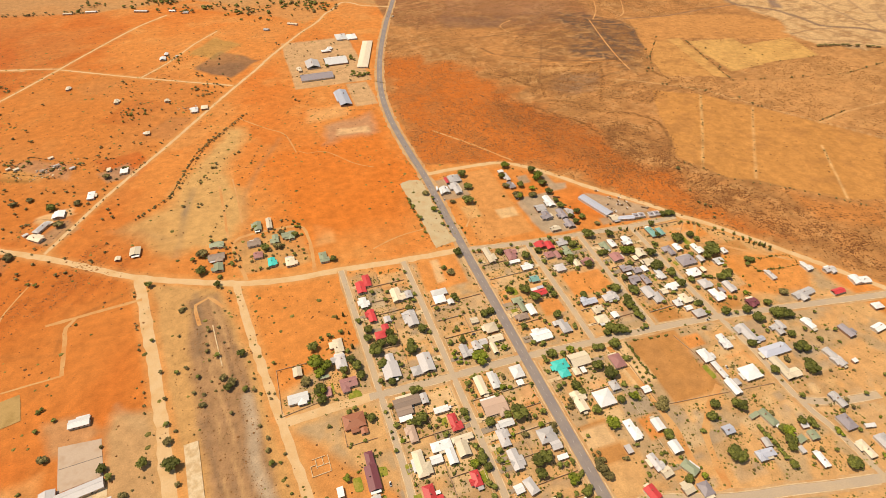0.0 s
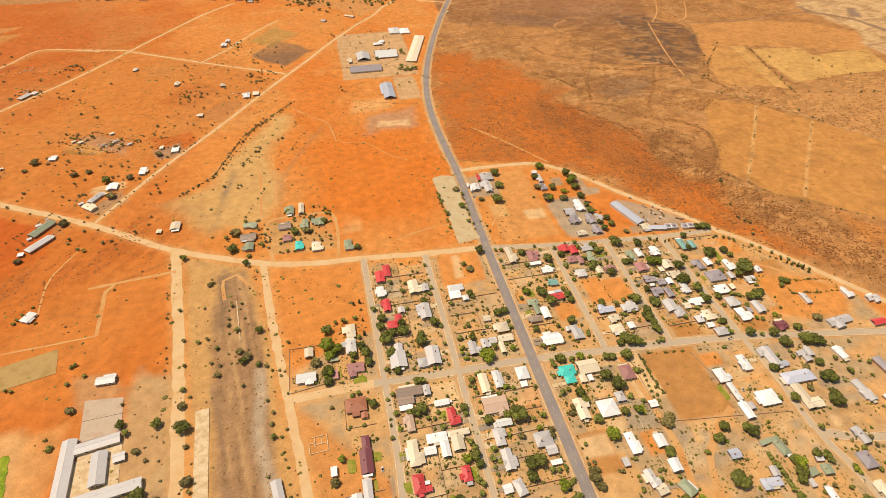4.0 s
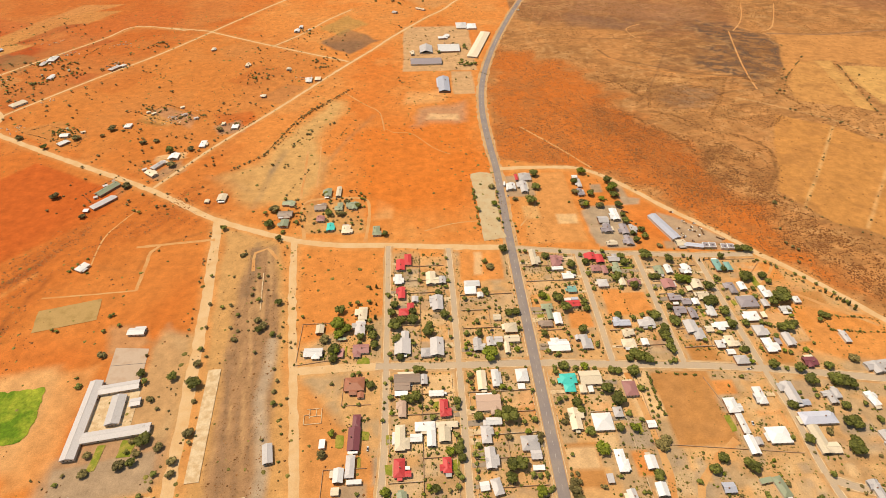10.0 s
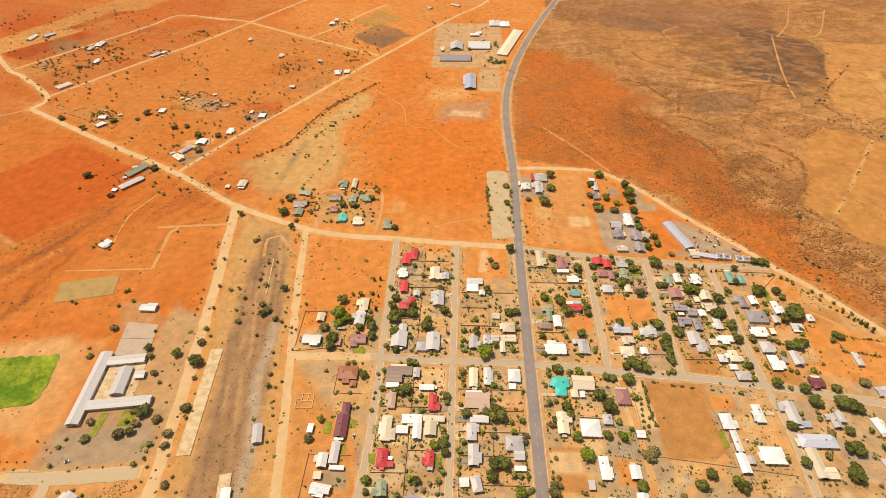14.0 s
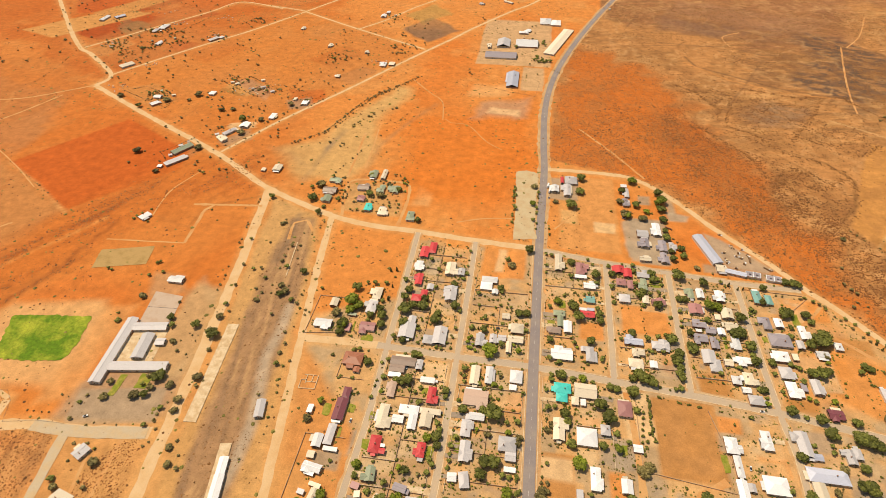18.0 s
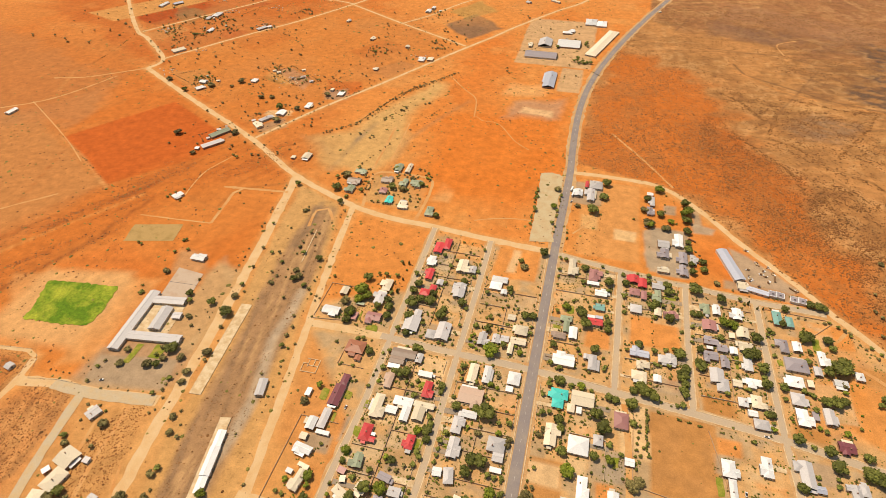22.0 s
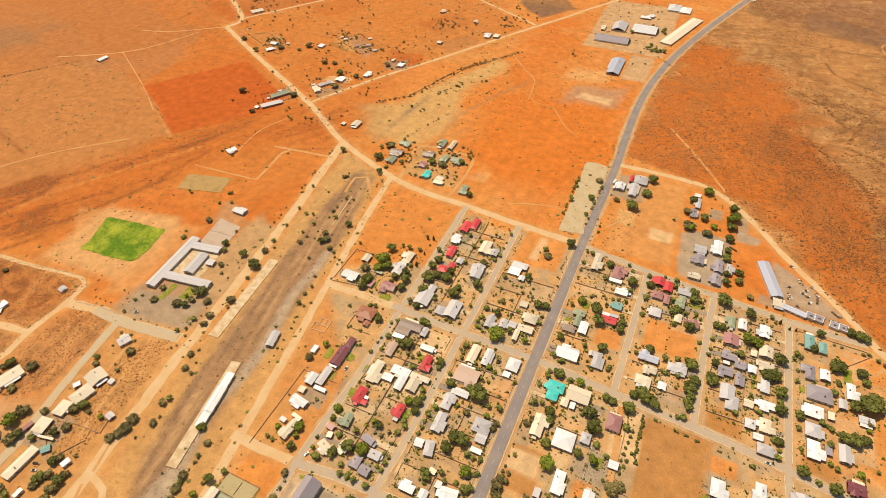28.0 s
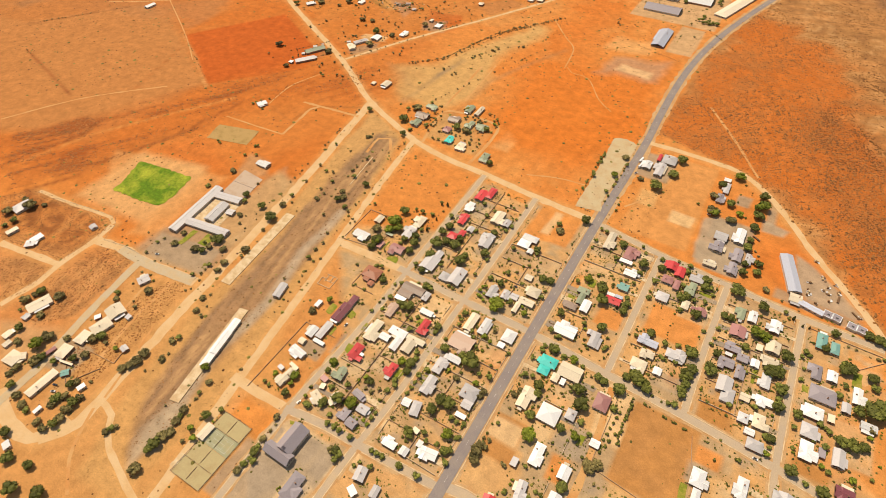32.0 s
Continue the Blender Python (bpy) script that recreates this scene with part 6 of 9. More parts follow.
def ruin():
    """Low foundation walls of an unfinished house."""
    ob = tagged(new("foundation_ruin"), "roofless low foundation walls of an unfinished house", "ruin")
    ob.matrix_basis = pose(-222, -246, 0, 0, 0, 3)
    for x, y, w, d in ((0, -8, 17, 0.6), (0, 8, 12, 0.6), (-8.2, -3, 0.6, 10), (8.2, 0, 0.6, 16), (-3, 3, 0.6, 10), (2.5, 0, 11, 0.6), (3, 4, 0.6, 8), (-5.5, 2, 5, 0.6)):
        part("wall", box_bm(x, y, 0.35, w, d, 0.8), CONCRETE, ob)


ruin()


# ---- boundary walls ----


def bare(x, y):
    return any(a <= x <= c and b <= y <= d for a, b, c, d in BARE)


def boundary(x1, y1, x2, y2, h=1.3, material=WALLING, label="low garden boundary wall of weathered brick"):
    a, c = Vector((x1, y1, 0)), Vector((x2, y2, 0))
    L = (c - a).length
    ob = tagged(new("boundary_wall"), label, "wall", "garden walls")
    ob.matrix_basis = Matrix.Translation((a + c) / 2) @ pose(0, 0, 0, 0, 0, math.degrees(math.atan2(y2 - y1, x2 - x1)))
    part("panel", box_bm(0, 0, h / 2 - 0.1, L, 0.24, h + 0.2), material, ob)
    part("coping", box_bm(0, 0, h + 0.03, L, 0.36, 0.1), material, ob)
    n = max(1, int(L / 9))
    for i in range(n + 1):
        part("pier", box_bm(-L / 2 + L * i / n, 0, h / 2, 0.4, 0.4, h + 0.25), material, ob)


for ci, (xa, xb) in enumerate(COLS):
    drop = -16 - 6 * max(0, ci - 1)
    for ya, yb in ((drop - 6, -184 - 5 * max(0, ci - 2)), (-206 - 4 * max(0, ci - 2), -364)):
        if yb < -300 and ci > 2:
            continue
        xm = (xa + xb) / 2
        y = ya - rng.uniform(18, 24)
        prev = ya
        while y > yb:
            for x1, x2 in ((xa + 1, xm), (xm, xb - 1)):
                if rng.random() < 0.8 and not bare((x1 + x2) / 2, y):
                    if rng.random() < 0.45:
                        boundary(x1, y, x2, y + rng.uniform(-0.5, 0.5), 1.5, PALE_WALL, "low pale plastered garden wall")
                    else:
                        boundary(x1, y, x2, y + rng.uniform(-0.5, 0.5))
            if rng.random() < 0.8 and not bare(xm, (prev + y) / 2):
                boundary(xm, prev, xm, y)
            for x in (xa + 0.6, xb - 0.6):
                if rng.random() < 0.55 and not bare(x, (prev + y) / 2):
                    gate = rng.uniform(4, 7)
                    boundary(x, prev - 0.5, x, y + gate, 0.9, PALE_WALL, "low pale street wall with an opening for a gate")
            prev = y
            y -= rng.uniform(20, 27)
for q in ((-205, -122, -205, -180), (-205, -180, -248, -186), (-248, -130, -205, -130), (-248, -130, -248, -182), (-206, -300, -206, -384), (-206, -300, -168, -300), (-196, -205, -196, -236),
          (-196, -236, -168, -236), (90, -290, 190, -302), (190, -302, 222, -306), (98, -214, 98, -290), (165, -222, 178, -280), (305, -55, 260, -100), (236, -50, 300, -52),
          (-390, -450, -360, -472), (-360, -472, -345, -445), (-368, -437, -338, -434), (-338, -434, -343, -414)):
    boundary(*q, h=0.9)


def fence(pts, h=1.2, label="post-and-wire fence on sandy ground"):
    """Thin posts joined by two rails along a line."""
    ob = tagged(new("fence"), label, "fence", "field fences")
    for (x1, y1), (x2, y2) in zip(pts[:-1], pts[1:]):
        L = math.hypot(x2 - x1, y2 - y1)
        at = pose((x1 + x2) / 2, (y1 + y2) / 2, 0, 0, 0, math.degrees(math.atan2(y2 - y1, x2 - x1)))
        for z in (0.5, 1.0):
            part("rail", box_bm(0, 0, z, L, 0.07, 0.07), DARK_STEEL, ob, m=at)
        n = max(1, int(L / 14))
        for i in range(n + 1):
            part("post", box_bm(-L / 2 + L * i / n, 0, h / 2 - 0.1, 0.16, 0.16, h + 0.2), TIMBER, ob, m=at)


for pts in (
    [(-615, -316), (-559, -306), (-516, -300), (-505, -310), (-495, -332), (-465, -326), (-436, -325)],
    [(-792, 331), (-760, 354), (-679, 319), (-677, 277), (-792, 331)], [(-605, 382), (-576, 422), (-500, 376), (-525, 340), (-605, 382)], [(-552, 211), (-530, 235), (-487, 213), (-503, 181), (-552, 211)],
    [(-604, 135), (-572, 184), (-541, 156), (-573, 106), (-604, 135)], [(35, 310), (62, 279), (119, 207)], [(-5, 515), (-17, 409), (-94, 432)],
    [(175, -89), (226, -103), (264, -107)],
):
    fence(pts)


# ---- small farm sheds ----
for x, y in ([(-686, 323), (-719, 337), (-531, 378), (-507, 362), (-550, 367), (-538, 198), (-511, 216), (-580, 156), (-573, 168), (-582, 127), (-588, 385), (150, 903), (-544, 406), (-889, 627), (-832, 589), (-876, 568), (-742, 609), (-946, 522), (-529, 376), (-600, 390), (-366, 794)]):
    house(rng.choice(("silver", "silver", "cream", "brown", "green")), [(x, y, rng.uniform(4.5, 8), rng.uniform(4, 5.5))], rng.choice((30, -58, 35)), label="small farm shed with weathered sheet roof", name="farm_shed", category="shed")


def rubble(x, y, n, spread):
    """A loose field of broken stone, sheets and low walls."""
    ob = tagged(new("rubble"), "scattered pale rubble and broken walls on bare soil", "rubble", "rubble of the farmyards")
    ob.matrix_basis = pose(x, y, 0, 0, 0, 30)
    for _ in range(n):
        a, b_ = rng.gauss(0, spread), rng.gauss(0, spread * 0.6)
        long = rng.random() < 0.3
        part("wall" if long else "block", box_bm(a, b_, 0.4, rng.uniform(4, 9) if long else rng.uniform(1.5, 3.2), 0.6 if long else rng.uniform(1.2, 2.6), 0.9, rng.choice((0, 90, 45))), rng.choice((CONCRETE, PALE_WALL, ROOF["silver"], BRICK)), ob)


for x, y, n, spread in ((-962, 541, 14, 10), (-548, 370, 40, 22), (-777, 733, 22, 16), (-942, 750, 12, 10), (-812, 347, 14, 12), (-754, 621, 10, 9), (-879, 679, 14, 12), (-341, 524, 10, 10), (-809, 449, 8, 9)):
    rubble(x, y, n, spread)


# ---- driveways from the streets to the houses ----
STREET_X = (-155, -79, 0, 81, 154, 231)
drv = random.Random(77)
for fx, fy, w, d, rot in list(FOOT):
    if not (-150 < fx < 240 and -460 < fy < -20) or w * d < 80 or bare(fx, fy) or drv.random() > 0.5:
        continue
    sx = min(STREET_X, key=lambda q: abs(q - fx))
    edge = sx + (7.5 if sx == 0 else 4.0) * (1 if fx > sx else -1)
    near = fx - w / 2 if fx > sx else fx + w / 2
    L = abs(near - edge)
    if 3 < L < 24:
        wide = drv.uniform(3.2, 6.5)
        grey = drv.random() < 0.55
        patch("driveway", (near + edge) / 2, fy + drv.uniform(-0.3, 0.3) * d, L, wide, TAR_YARD if grey else CONCRETE, drv.uniform(-3, 3), 1.2, "grey gravel driveway" if grey else "pale concrete driveway")


# ---- vehicles ----
def car_parts():
    bm = box_bm(0, 0, 0.62, 4.3, 1.75, 0.62, bevel=0.12)
    cabin = bmesh.new()
    v = [cabin.verts.new(p) for p in ((-1.5, -0.8, 0.9), (1.1, -0.8, 0.9), (1.1, 0.8, 0.9), (-1.5, 0.8, 0.9), (-1.1, -0.65, 1.5), (0.5, -0.65, 1.5), (0.5, 0.65, 1.5), (-1.1, 0.65, 1.5))]
    for f in ((3, 2, 1, 0), (4, 5, 6, 7), (0, 1, 5, 4), (1, 2, 6, 5), (2, 3, 7, 6), (3, 0, 4, 7)):
        cabin.faces.new([v[i] for i in f])
    return bm, cabin


def car(x, y, rot, paint, label, long=1.0, name="car"):
    ob = tagged(new(name), label, "truck" if name == "truck" else "car", "parked vehicles")
    ob.matrix_basis = pose(x, y, LAYER[0], 0, 0, rot)
    body, cabin = car_parts()
    if long > 1:
        body.free()
        body = box_bm(-2.0, 0, 2.0, 4.3 * long, 2.4, 2.6, bevel=0.1)
        bmesh.ops.translate(cabin, vec=(4.3 * long / 2 - 0.6, 0, 0.6), verts=cabin.verts)
    part("body", body, paint, ob)
    part("cabin", cabin, paint if long > 1 else GLASS, ob, "cabin with dark windows")
    for sx in (-1.3 * long, 1.3 * long):
        for sy in (-0.85, 0.85):
            bm = bmesh.new()
            bmesh.ops.create_cone(bm, segments=10, radius1=0.33 * min(long, 1.5), radius2=0.33 * min(long, 1.5), depth=0.24, cap_ends=True, matrix=pose(sx, sy, 0.33, 90))
            part("wheel", bm, RUBBER, ob)


for x, y, r in ((10.5, 128, 80), (13, 116, 80)):
    car(x, y, r, CAR_WHITE, "white box truck parked beside the filling station", 2.1, "truck")
for x, y, r, dark in ((12, 98, 60, 0), (-367, -478, 20, 1), (-362, -483, 25, 0), (-168, -282, 85, 0), (-152.5, -372, 70, 0), (34, 120, 10, 0), (40, 132, 0, 1), (112, 66, 0, 0), (-128, -215, 90, 0), (-58, -290, 90, 0), (-40, -150, 10, 1), (52, -260, 0, 0), (190, -275, 80, 0), (215, -215, 0, 0), (-420, -315, 30, 0), (-50, 690, 0, 0), (-20, 640, 90, 0)):
    car(x, y, r, CAR_DARK if dark else CAR_WHITE, "dark saloon car parked on gravel" if dark else "white car parked on sandy ground")


# ---- stacked timber and scrap in the gravel yard ----
def timber_stack(x, y, rot, n):
    ob = tagged(new("timber_stack"), "stack of weathered brown timber on gravel", "timber", "timber stacks")
    ob.matrix_basis = pose(x, y, LAYER[0], 0, 0, rot)
    for i in range(n):
        part("beam", box_bm((i % 4) * 0.55 - 0.8, 0, 0.3 + 0.45 * (i // 4), 0.45, 9 + rng.uniform(-1, 1), 0.4), TIMBER, ob)


for x, y, r in ((257, 2, -5), (274, -11, 50), (140, 38, 20), (168, 52, 60)):
    timber_stack(x, y, r, rng.randint(6, 11))


def scrap_pile(x, y):
    """A loose heap of boxes, sheets and pallets."""
    ob = tagged(new("scrap_pile"), "loose heap of pallets, crates and pale sheets on gravel", "scrap pile", "scrap piles of the yard")
    ob.matrix_basis = pose(x, y, LAYER[0], 0, 0, rng.uniform(0, 90))
    for nm, mat in (("crate", TIMBER), ("crate", CONCRETE), ("sheet", CAR_WHITE), ("sheet", ROOF["silver"]), ("pallet", TIMBER)):
        w, d, h = {"crate": (1.6, 1.3, 1.1), "sheet": (2.8, 1.6, 0.12), "pallet": (1.5, 1.3, 0.3)}[nm]
        k = rng.uniform(0.8, 1.4)
        part(nm, box_bm(rng.uniform(-2, 2), rng.uniform(-2, 2), h * k / 2, w * k, d * k, h * k, rng.uniform(0, 90)), mat, ob)


for x, y in ((228, 14), (229, -0), (230, -5), (242, 8), (246, 15), (242, 25), (247, 6), (250, -4), (253, 21), (257, 11), (239, -14), (231, 48), (277, -12), (238, 26)):
    scrap_pile(x, y)


# ---- trees ----
def blob(bm, centre, radius, squash, seed, sub=2):
    g = bmesh.ops.create_icosphere(bm, subdivisions=sub, radius=1.0)
    off = Vector((seed * 3.1, seed * 1.7, seed * 0.9))
    for v in g["verts"]:
        n = v.co.normalized()
        k = 1 + 0.34 * noise.noise(n * 1.9 + off) + 0.2 * noise.noise(n * 4.5 + off)
        v.co = Vector(centre) + Vector((n.x, n.y, n.z * squash)) * radius * k


def crown_mesh(seed, material, lobes=8, spread=0.5, squash=0.85, leaves=320, sub=2):
    """Crown of unit radius at height 1: uneven lobes with a fringe of leaf clumps and gaps between."""
    r = random.Random(seed)
    bm = bmesh.new()
    centres = [((0, 0, 1.0), 0.5)]
    for i in range(lobes):
        a = i * 2.4 + r.uniform(-0.5, 0.5)
        q = spread * r.uniform(0.65, 1.15)
        centres.append(((math.cos(a) * q, math.sin(a) * q, 1.0 + r.uniform(-0.3, 0.4)), r.uniform(0.34, 0.52)))
    for i, (c, rad) in enumerate(centres):
        blob(bm, c, rad, squash, seed * 10 + i, sub)
    for i in range(leaves):
        c, rad = r.choice(centres)
        d = Vector((r.gauss(0, 1), r.gauss(0, 1), r.gauss(0.2, 0.8))).normalized()
        p = Vector(c) + Vector((d.x, d.y, d.z * squash)) * rad * r.uniform(0.9, 1.3)
        s = r.uniform(0.07, 0.14)
        q = Euler((r.uniform(0, 6), r.uniform(0, 6), r.uniform(0, 6))).to_matrix()
        vs = [bm.verts.new(p + q @ Vector(k) * s) for k in ((-1, -0.6, 0), (1, -0.6, 0.2), (0.9, 0.7, 0), (-0.8, 0.7, 0.25))]
        bm.faces.new(vs)
    me = bpy.data.meshes.new("crown")
    bm.to_mesh(me)
    bm.free()
    me.materials.append(material)
    return me


def trunk_mesh():
    """Tapered trunk with three limbs, reaching into a crown at height 1."""
    bm = bmesh.new()
    bmesh.ops.create_cone(bm, segments=7, radius1=0.10, radius2=0.06, depth=0.75, cap_ends=True, matrix=Matrix.Translation((0, 0, 0.36)))
    for a in (0.3, 2.4, 4.5):
        m = Matrix.Translation((0, 0, 0.6)) @ Matrix.Rotation(a, 4, "Z") @ Matrix.Rotation(0.7, 4, "Y") @ Matrix.Translation((0, 0, 0.25))
        bmesh.ops.create_cone(bm, segments=5, radius1=0.055, radius2=0.02, depth=0.55, cap_ends=True, matrix=m)
    me = bpy.data.meshes.new("trunk")
    bm.to_mesh(me)
    bm.free()
    me.materials.append(BARK)
    return me


TRUNK = trunk_mesh()
CROWNS = {
    "garden": [crown_mesh(s, LEAF) for s in (1, 2, 3, 4)],
    "bright": [crown_mesh(s, LEAF_BRIGHT, 6, 0.5, 0.8) for s in (5, 6)],
    "dry": [crown_mesh(s, LEAF_DRY, 9, 0.75, 0.8, 420) for s in (7, 8, 9)],
}
TREE_LABEL = {"garden": "leafy dark green garden tree with rounded crown", "bright": "fresh green spreading shade tree", "dry": "dusty grey-green tree with thin open crown"}
trng = random.Random(21)
TREE_SPOTS = []
TREES_JOINED = [False]
MINOR = {"garden": [], "bright": [], "dry": []}


def tree(x, y, r, kind=None):
    if kind is None:
        west = x < -205
        u = trng.random()
        kind = ("dry" if u < 0.6 else "garden") if west else ("garden" if u < 0.68 else "bright" if u < 0.86 else "dry")
    r *= (0.7 if -445 < x < -335 and -315 < y < -140 else 0.9) if kind == "dry" else 1.05
    if r < (3.0 if kind == "dry" else 4.3) or TREES_JOINED[0]:
        MINOR[kind].append((x, y, r, trng.uniform(0.62, 0.88), trng.uniform(0, 6.28)))
        TREE_SPOTS.append((x, y, r))
        return
    if r > 9:
        label = "large " + TREE_LABEL[kind]
    elif r < 3:
        label = "small " + TREE_LABEL[kind]
    else:
        label = TREE_LABEL[kind]
    ob = tagged(new("tree"), label, "tree", "trees of the town" if x > -205 else "trees of the open ground")
    tall = trng.uniform(0.68, 0.85) if r < 7 else trng.uniform(0.55, 0.68)
    ob.matrix_basis = pose(x, y, 0, 0, 0, trng.uniform(0, 360)) @ Matrix.Diagonal((r, r, r * tall, 1))
    part("trunk", TRUNK, None, ob)
    part("crown", trng.choice(CROWNS[kind]), None, ob)
    TREE_SPOTS.append((x, y, r))


def cypress_mesh(seed):
    bm = bmesh.new()
    bmesh.ops.create_cone(bm, segments=9, radius1=0.9, radius2=0.08, depth=6.4, cap_ends=True, matrix=Matrix.Translation((0, 0, 3.9)))
    bmesh.ops.subdivide_edges(bm, edges=bm.edges[:], cuts=2, use_grid_fill=True)
    for v in bm.verts:
        k = 1 + 0.5 * noise.noise(v.co * 1.3 + Vector((seed, 0, 0)))
        v.co.x *= k
        v.co.y *= k
        if v.co.z < 1.6:
            v.co.x *= 0.75
            v.co.y *= 0.75
    me = bpy.data.meshes.new("crown")
    bm.to_mesh(me)
    bm.free()
    me.materials.append(LEAF_CYPRESS)
    return me


CYPRESS = [cypress_mesh(s) for s in (1, 5, 9)]
ct = bmesh.new()
bmesh.ops.create_cone(ct, segments=7, radius1=0.2, radius2=0.14, depth=1.4, cap_ends=True, matrix=Matrix.Translation((0, 0, 0.6)))
CYPRESS_TRUNK = bpy.data.meshes.new("trunk")
ct.to_mesh(CYPRESS_TRUNK)
ct.free()
CYPRESS_TRUNK.materials.append(BARK)


def cypress(x, y):
    ob = tagged(new("cypress"), "slender dark green cypress tree", "tree", "cypress rows")
    s = trng.uniform(0.75, 1.3)
    ob.matrix_basis = pose(x, y, 0, 0, 0, trng.uniform(0, 360)) @ Matrix.Diagonal((s * 2.1, s * 2.1, s * 0.95, 1))
    part("trunk", CYPRESS_TRUNK, None, ob)
    part("crown", trng.choice(CYPRESS), None, ob)
    TREE_SPOTS.append((x, y, 1.5))


for x, y, r in ((-221, -154, 5.2), (-209, -169, 6.9), (-210, -181, 4.5), (-208, -211, 2.2), (-202, -266, 4.0), (-209, -286, 3.9), (-192, -235, 2.1), (-175, -323, 2.3), (-453, -163, 4.6), (-460, -201, 3.8), (-467, -190, 2.2), (-402, -189, 4.5), (-396, -198, 3.9), (-369, -195, 5.0), (-383, -220, 4.8), (-373, -230, 3.7), (-349, -179, 5.1), (-345, -204, 7.6), (-340, -224, 4.2), (-334, -258, 5.1), (-331, -268, 3.0), (-351, -160, 3.5), (-406, -165, 2.9), (-357, -252, 2.5), (58, 149, 6.5), (55, 117, 7.0), (42, 82, 8.3), (21, 89, 3.8), (-9, 121, 4.7), (-10, 79, 4.5)):
    tree(x, y, r)
for x, y, r in ((-9, 44, 3.6), (-35, 97, 3.1), (-34, 66, 3.7), (130, 151, 6.5), (113, 126, 5.5), (110, 100, 5.4), (114, 70, 7.5), (130, 94, 5.4), (137, 67, 6.0), (163, 125, 6.3), (164, 106, 8.5), (165, 89, 5.3), (143, 82, 4.5), (-318, 82, 6.8), (-329, 75, 3.8), (-319, 48, 6.6), (-301, 19, 4.3), (-241, 69, 6.0), (-225, 67, 6.0), (-218, 96, 4.6), (-201, 85, 4.6), (-250, 118, 3.9), (-162, 21, 4.3), (-298, 33, 3.6), (-785, 308, 5.6), (-727, 274, 5.4), (-688, 302, 6.4), (-641, 132, 6.4), (-581, 82, 4.5), (-549, 153, 6.5)):
    tree(x, y, r)
for x, y, r in ((-640, 331, 6.6), (-648, 309, 3.7), (-569, 280, 5.4), (-500, 208, 6.8), (-516, 251, 6.2), (-453, 317, 5.6), (-430, 333, 4.7), (-485, 256, 5.3), (-550, 285, 4.5), (-506, 88, 3.0), (-378, 44, 4.4), (-359, -94, 3.2), (-344, -100, 3.1), (-319, -149, 3.5), (-323, -113, 3.1), (-295, -137, 4.2), (-291, -131, 4.8), (-280, -97, 4.4), (-271, -147, 3.0), (-279, -143, 3.6), (-266, -268, 2.5), (-262, -231, 3.2), (-264, -217, 3.2), (-263, -204, 2.7), (-269, -189, 2.8), (-370, -47, 2.7), (-341, -11, 3.5), (-312, -52, 3.3), (-314, -81, 3.2), (-297, 14, 2.8)):
    tree(x, y, r)
for x, y, r in ((-304, -91, 3.8), (-299, -122, 3.7), (-293, -167, 2.9), (-354, -129, 3.0), (-39, -374, 3.2), (-22, -373, 4.0), (-7, -352, 3.6), (-149, -434, 3.7), (-155, -440, 3.7), (-155, -447, 3.6), (-231, -491, 5.5), (-335, -541, 5.6), (-313, -536, 4.6), (-307, -555, 6.3), (-284, -545, 6.2)):
    tree(x, y, r)
for x, y, r in ((-207.9, -113.9, 5.8), (-197.9, -103.3, 2.6), (-189.6, -102.6, 3.6), (-176.1, -100.9, 3.3), (-168.5, -87.7, 2.0), (-174.3, -128.7, 3.2), (-173.5, -142.8, 5.0), (-154.8, -91.9, 3.9), (-130.1, -52.6, 3.7), (-117.9, -69.8, 3.7), (-150.2, -120.3, 5.1), (-147.7, -108.7, 5.1), (-146.6, -139.3, 7.5), (-127.3, -131.9, 6.9), (-138.6, -131.5, 5.0), (-126.0, -120.1, 4.4), (-117.4, -98.0, 3.2), (-130.0, -90.9, 2.0), (-95.6, -91.9, 4.5), (-90.4, -126.4, 5.6), (-83.8, -30.8, 2.8), (-84.5, -57.2, 2.3), (-83.5, -71.1, 3.3), (-86.7, -80.5, 3.3), (-113.3, -57.7, 2.7), (-84.1, -46.8, 1.7), (-66.4, -102.0, 3.8), (-72.3, -76.7, 2.0), (-41.4, -91.5, 4.5), (-63.7, -119.4, 2.5)):
    tree(x, y, r, "garden")
for x, y, r in ((-11.2, -19.9, 5.8), (-36.6, -39.6, 3.7), (12.9, 28.5, 2.2), (13.5, 17.0, 2.1), (9.9, -22.2, 2.7), (16.3, -24.1, 3.4), (10.5, -42.7, 3.3), (10.5, -54.6, 2.3), (10.6, -67.2, 1.9), (18.4, -65.7, 1.3), (23.6, -63.7, 1.3), (28.8, -62.7, 1.3), (40.6, -34.8, 5.0), (39.9, -57.7, 3.9), (60.7, -25.8, 2.7), (66.1, -33.8, 2.7), (68.7, -52.0, 5.8), (69.2, -66.1, 3.8), (54.6, -85.5, 2.5), (59.6, -83.6, 2.5), (67.8, -82.8, 2.8), (31.8, -89.9, 2.5), (47.0, -87.8, 1.9), (39.9, -105.1, 5.5), (15.0, -110.0, 3.1), (70.9, -94.6, 2.2), (-39.4, -96.7, 3.2), (-9.2, -44.5, 1.3), (-8.0, -67.0, 1.3), (-7.8, -78.4, 1.3)):
    tree(x, y, r, "garden")
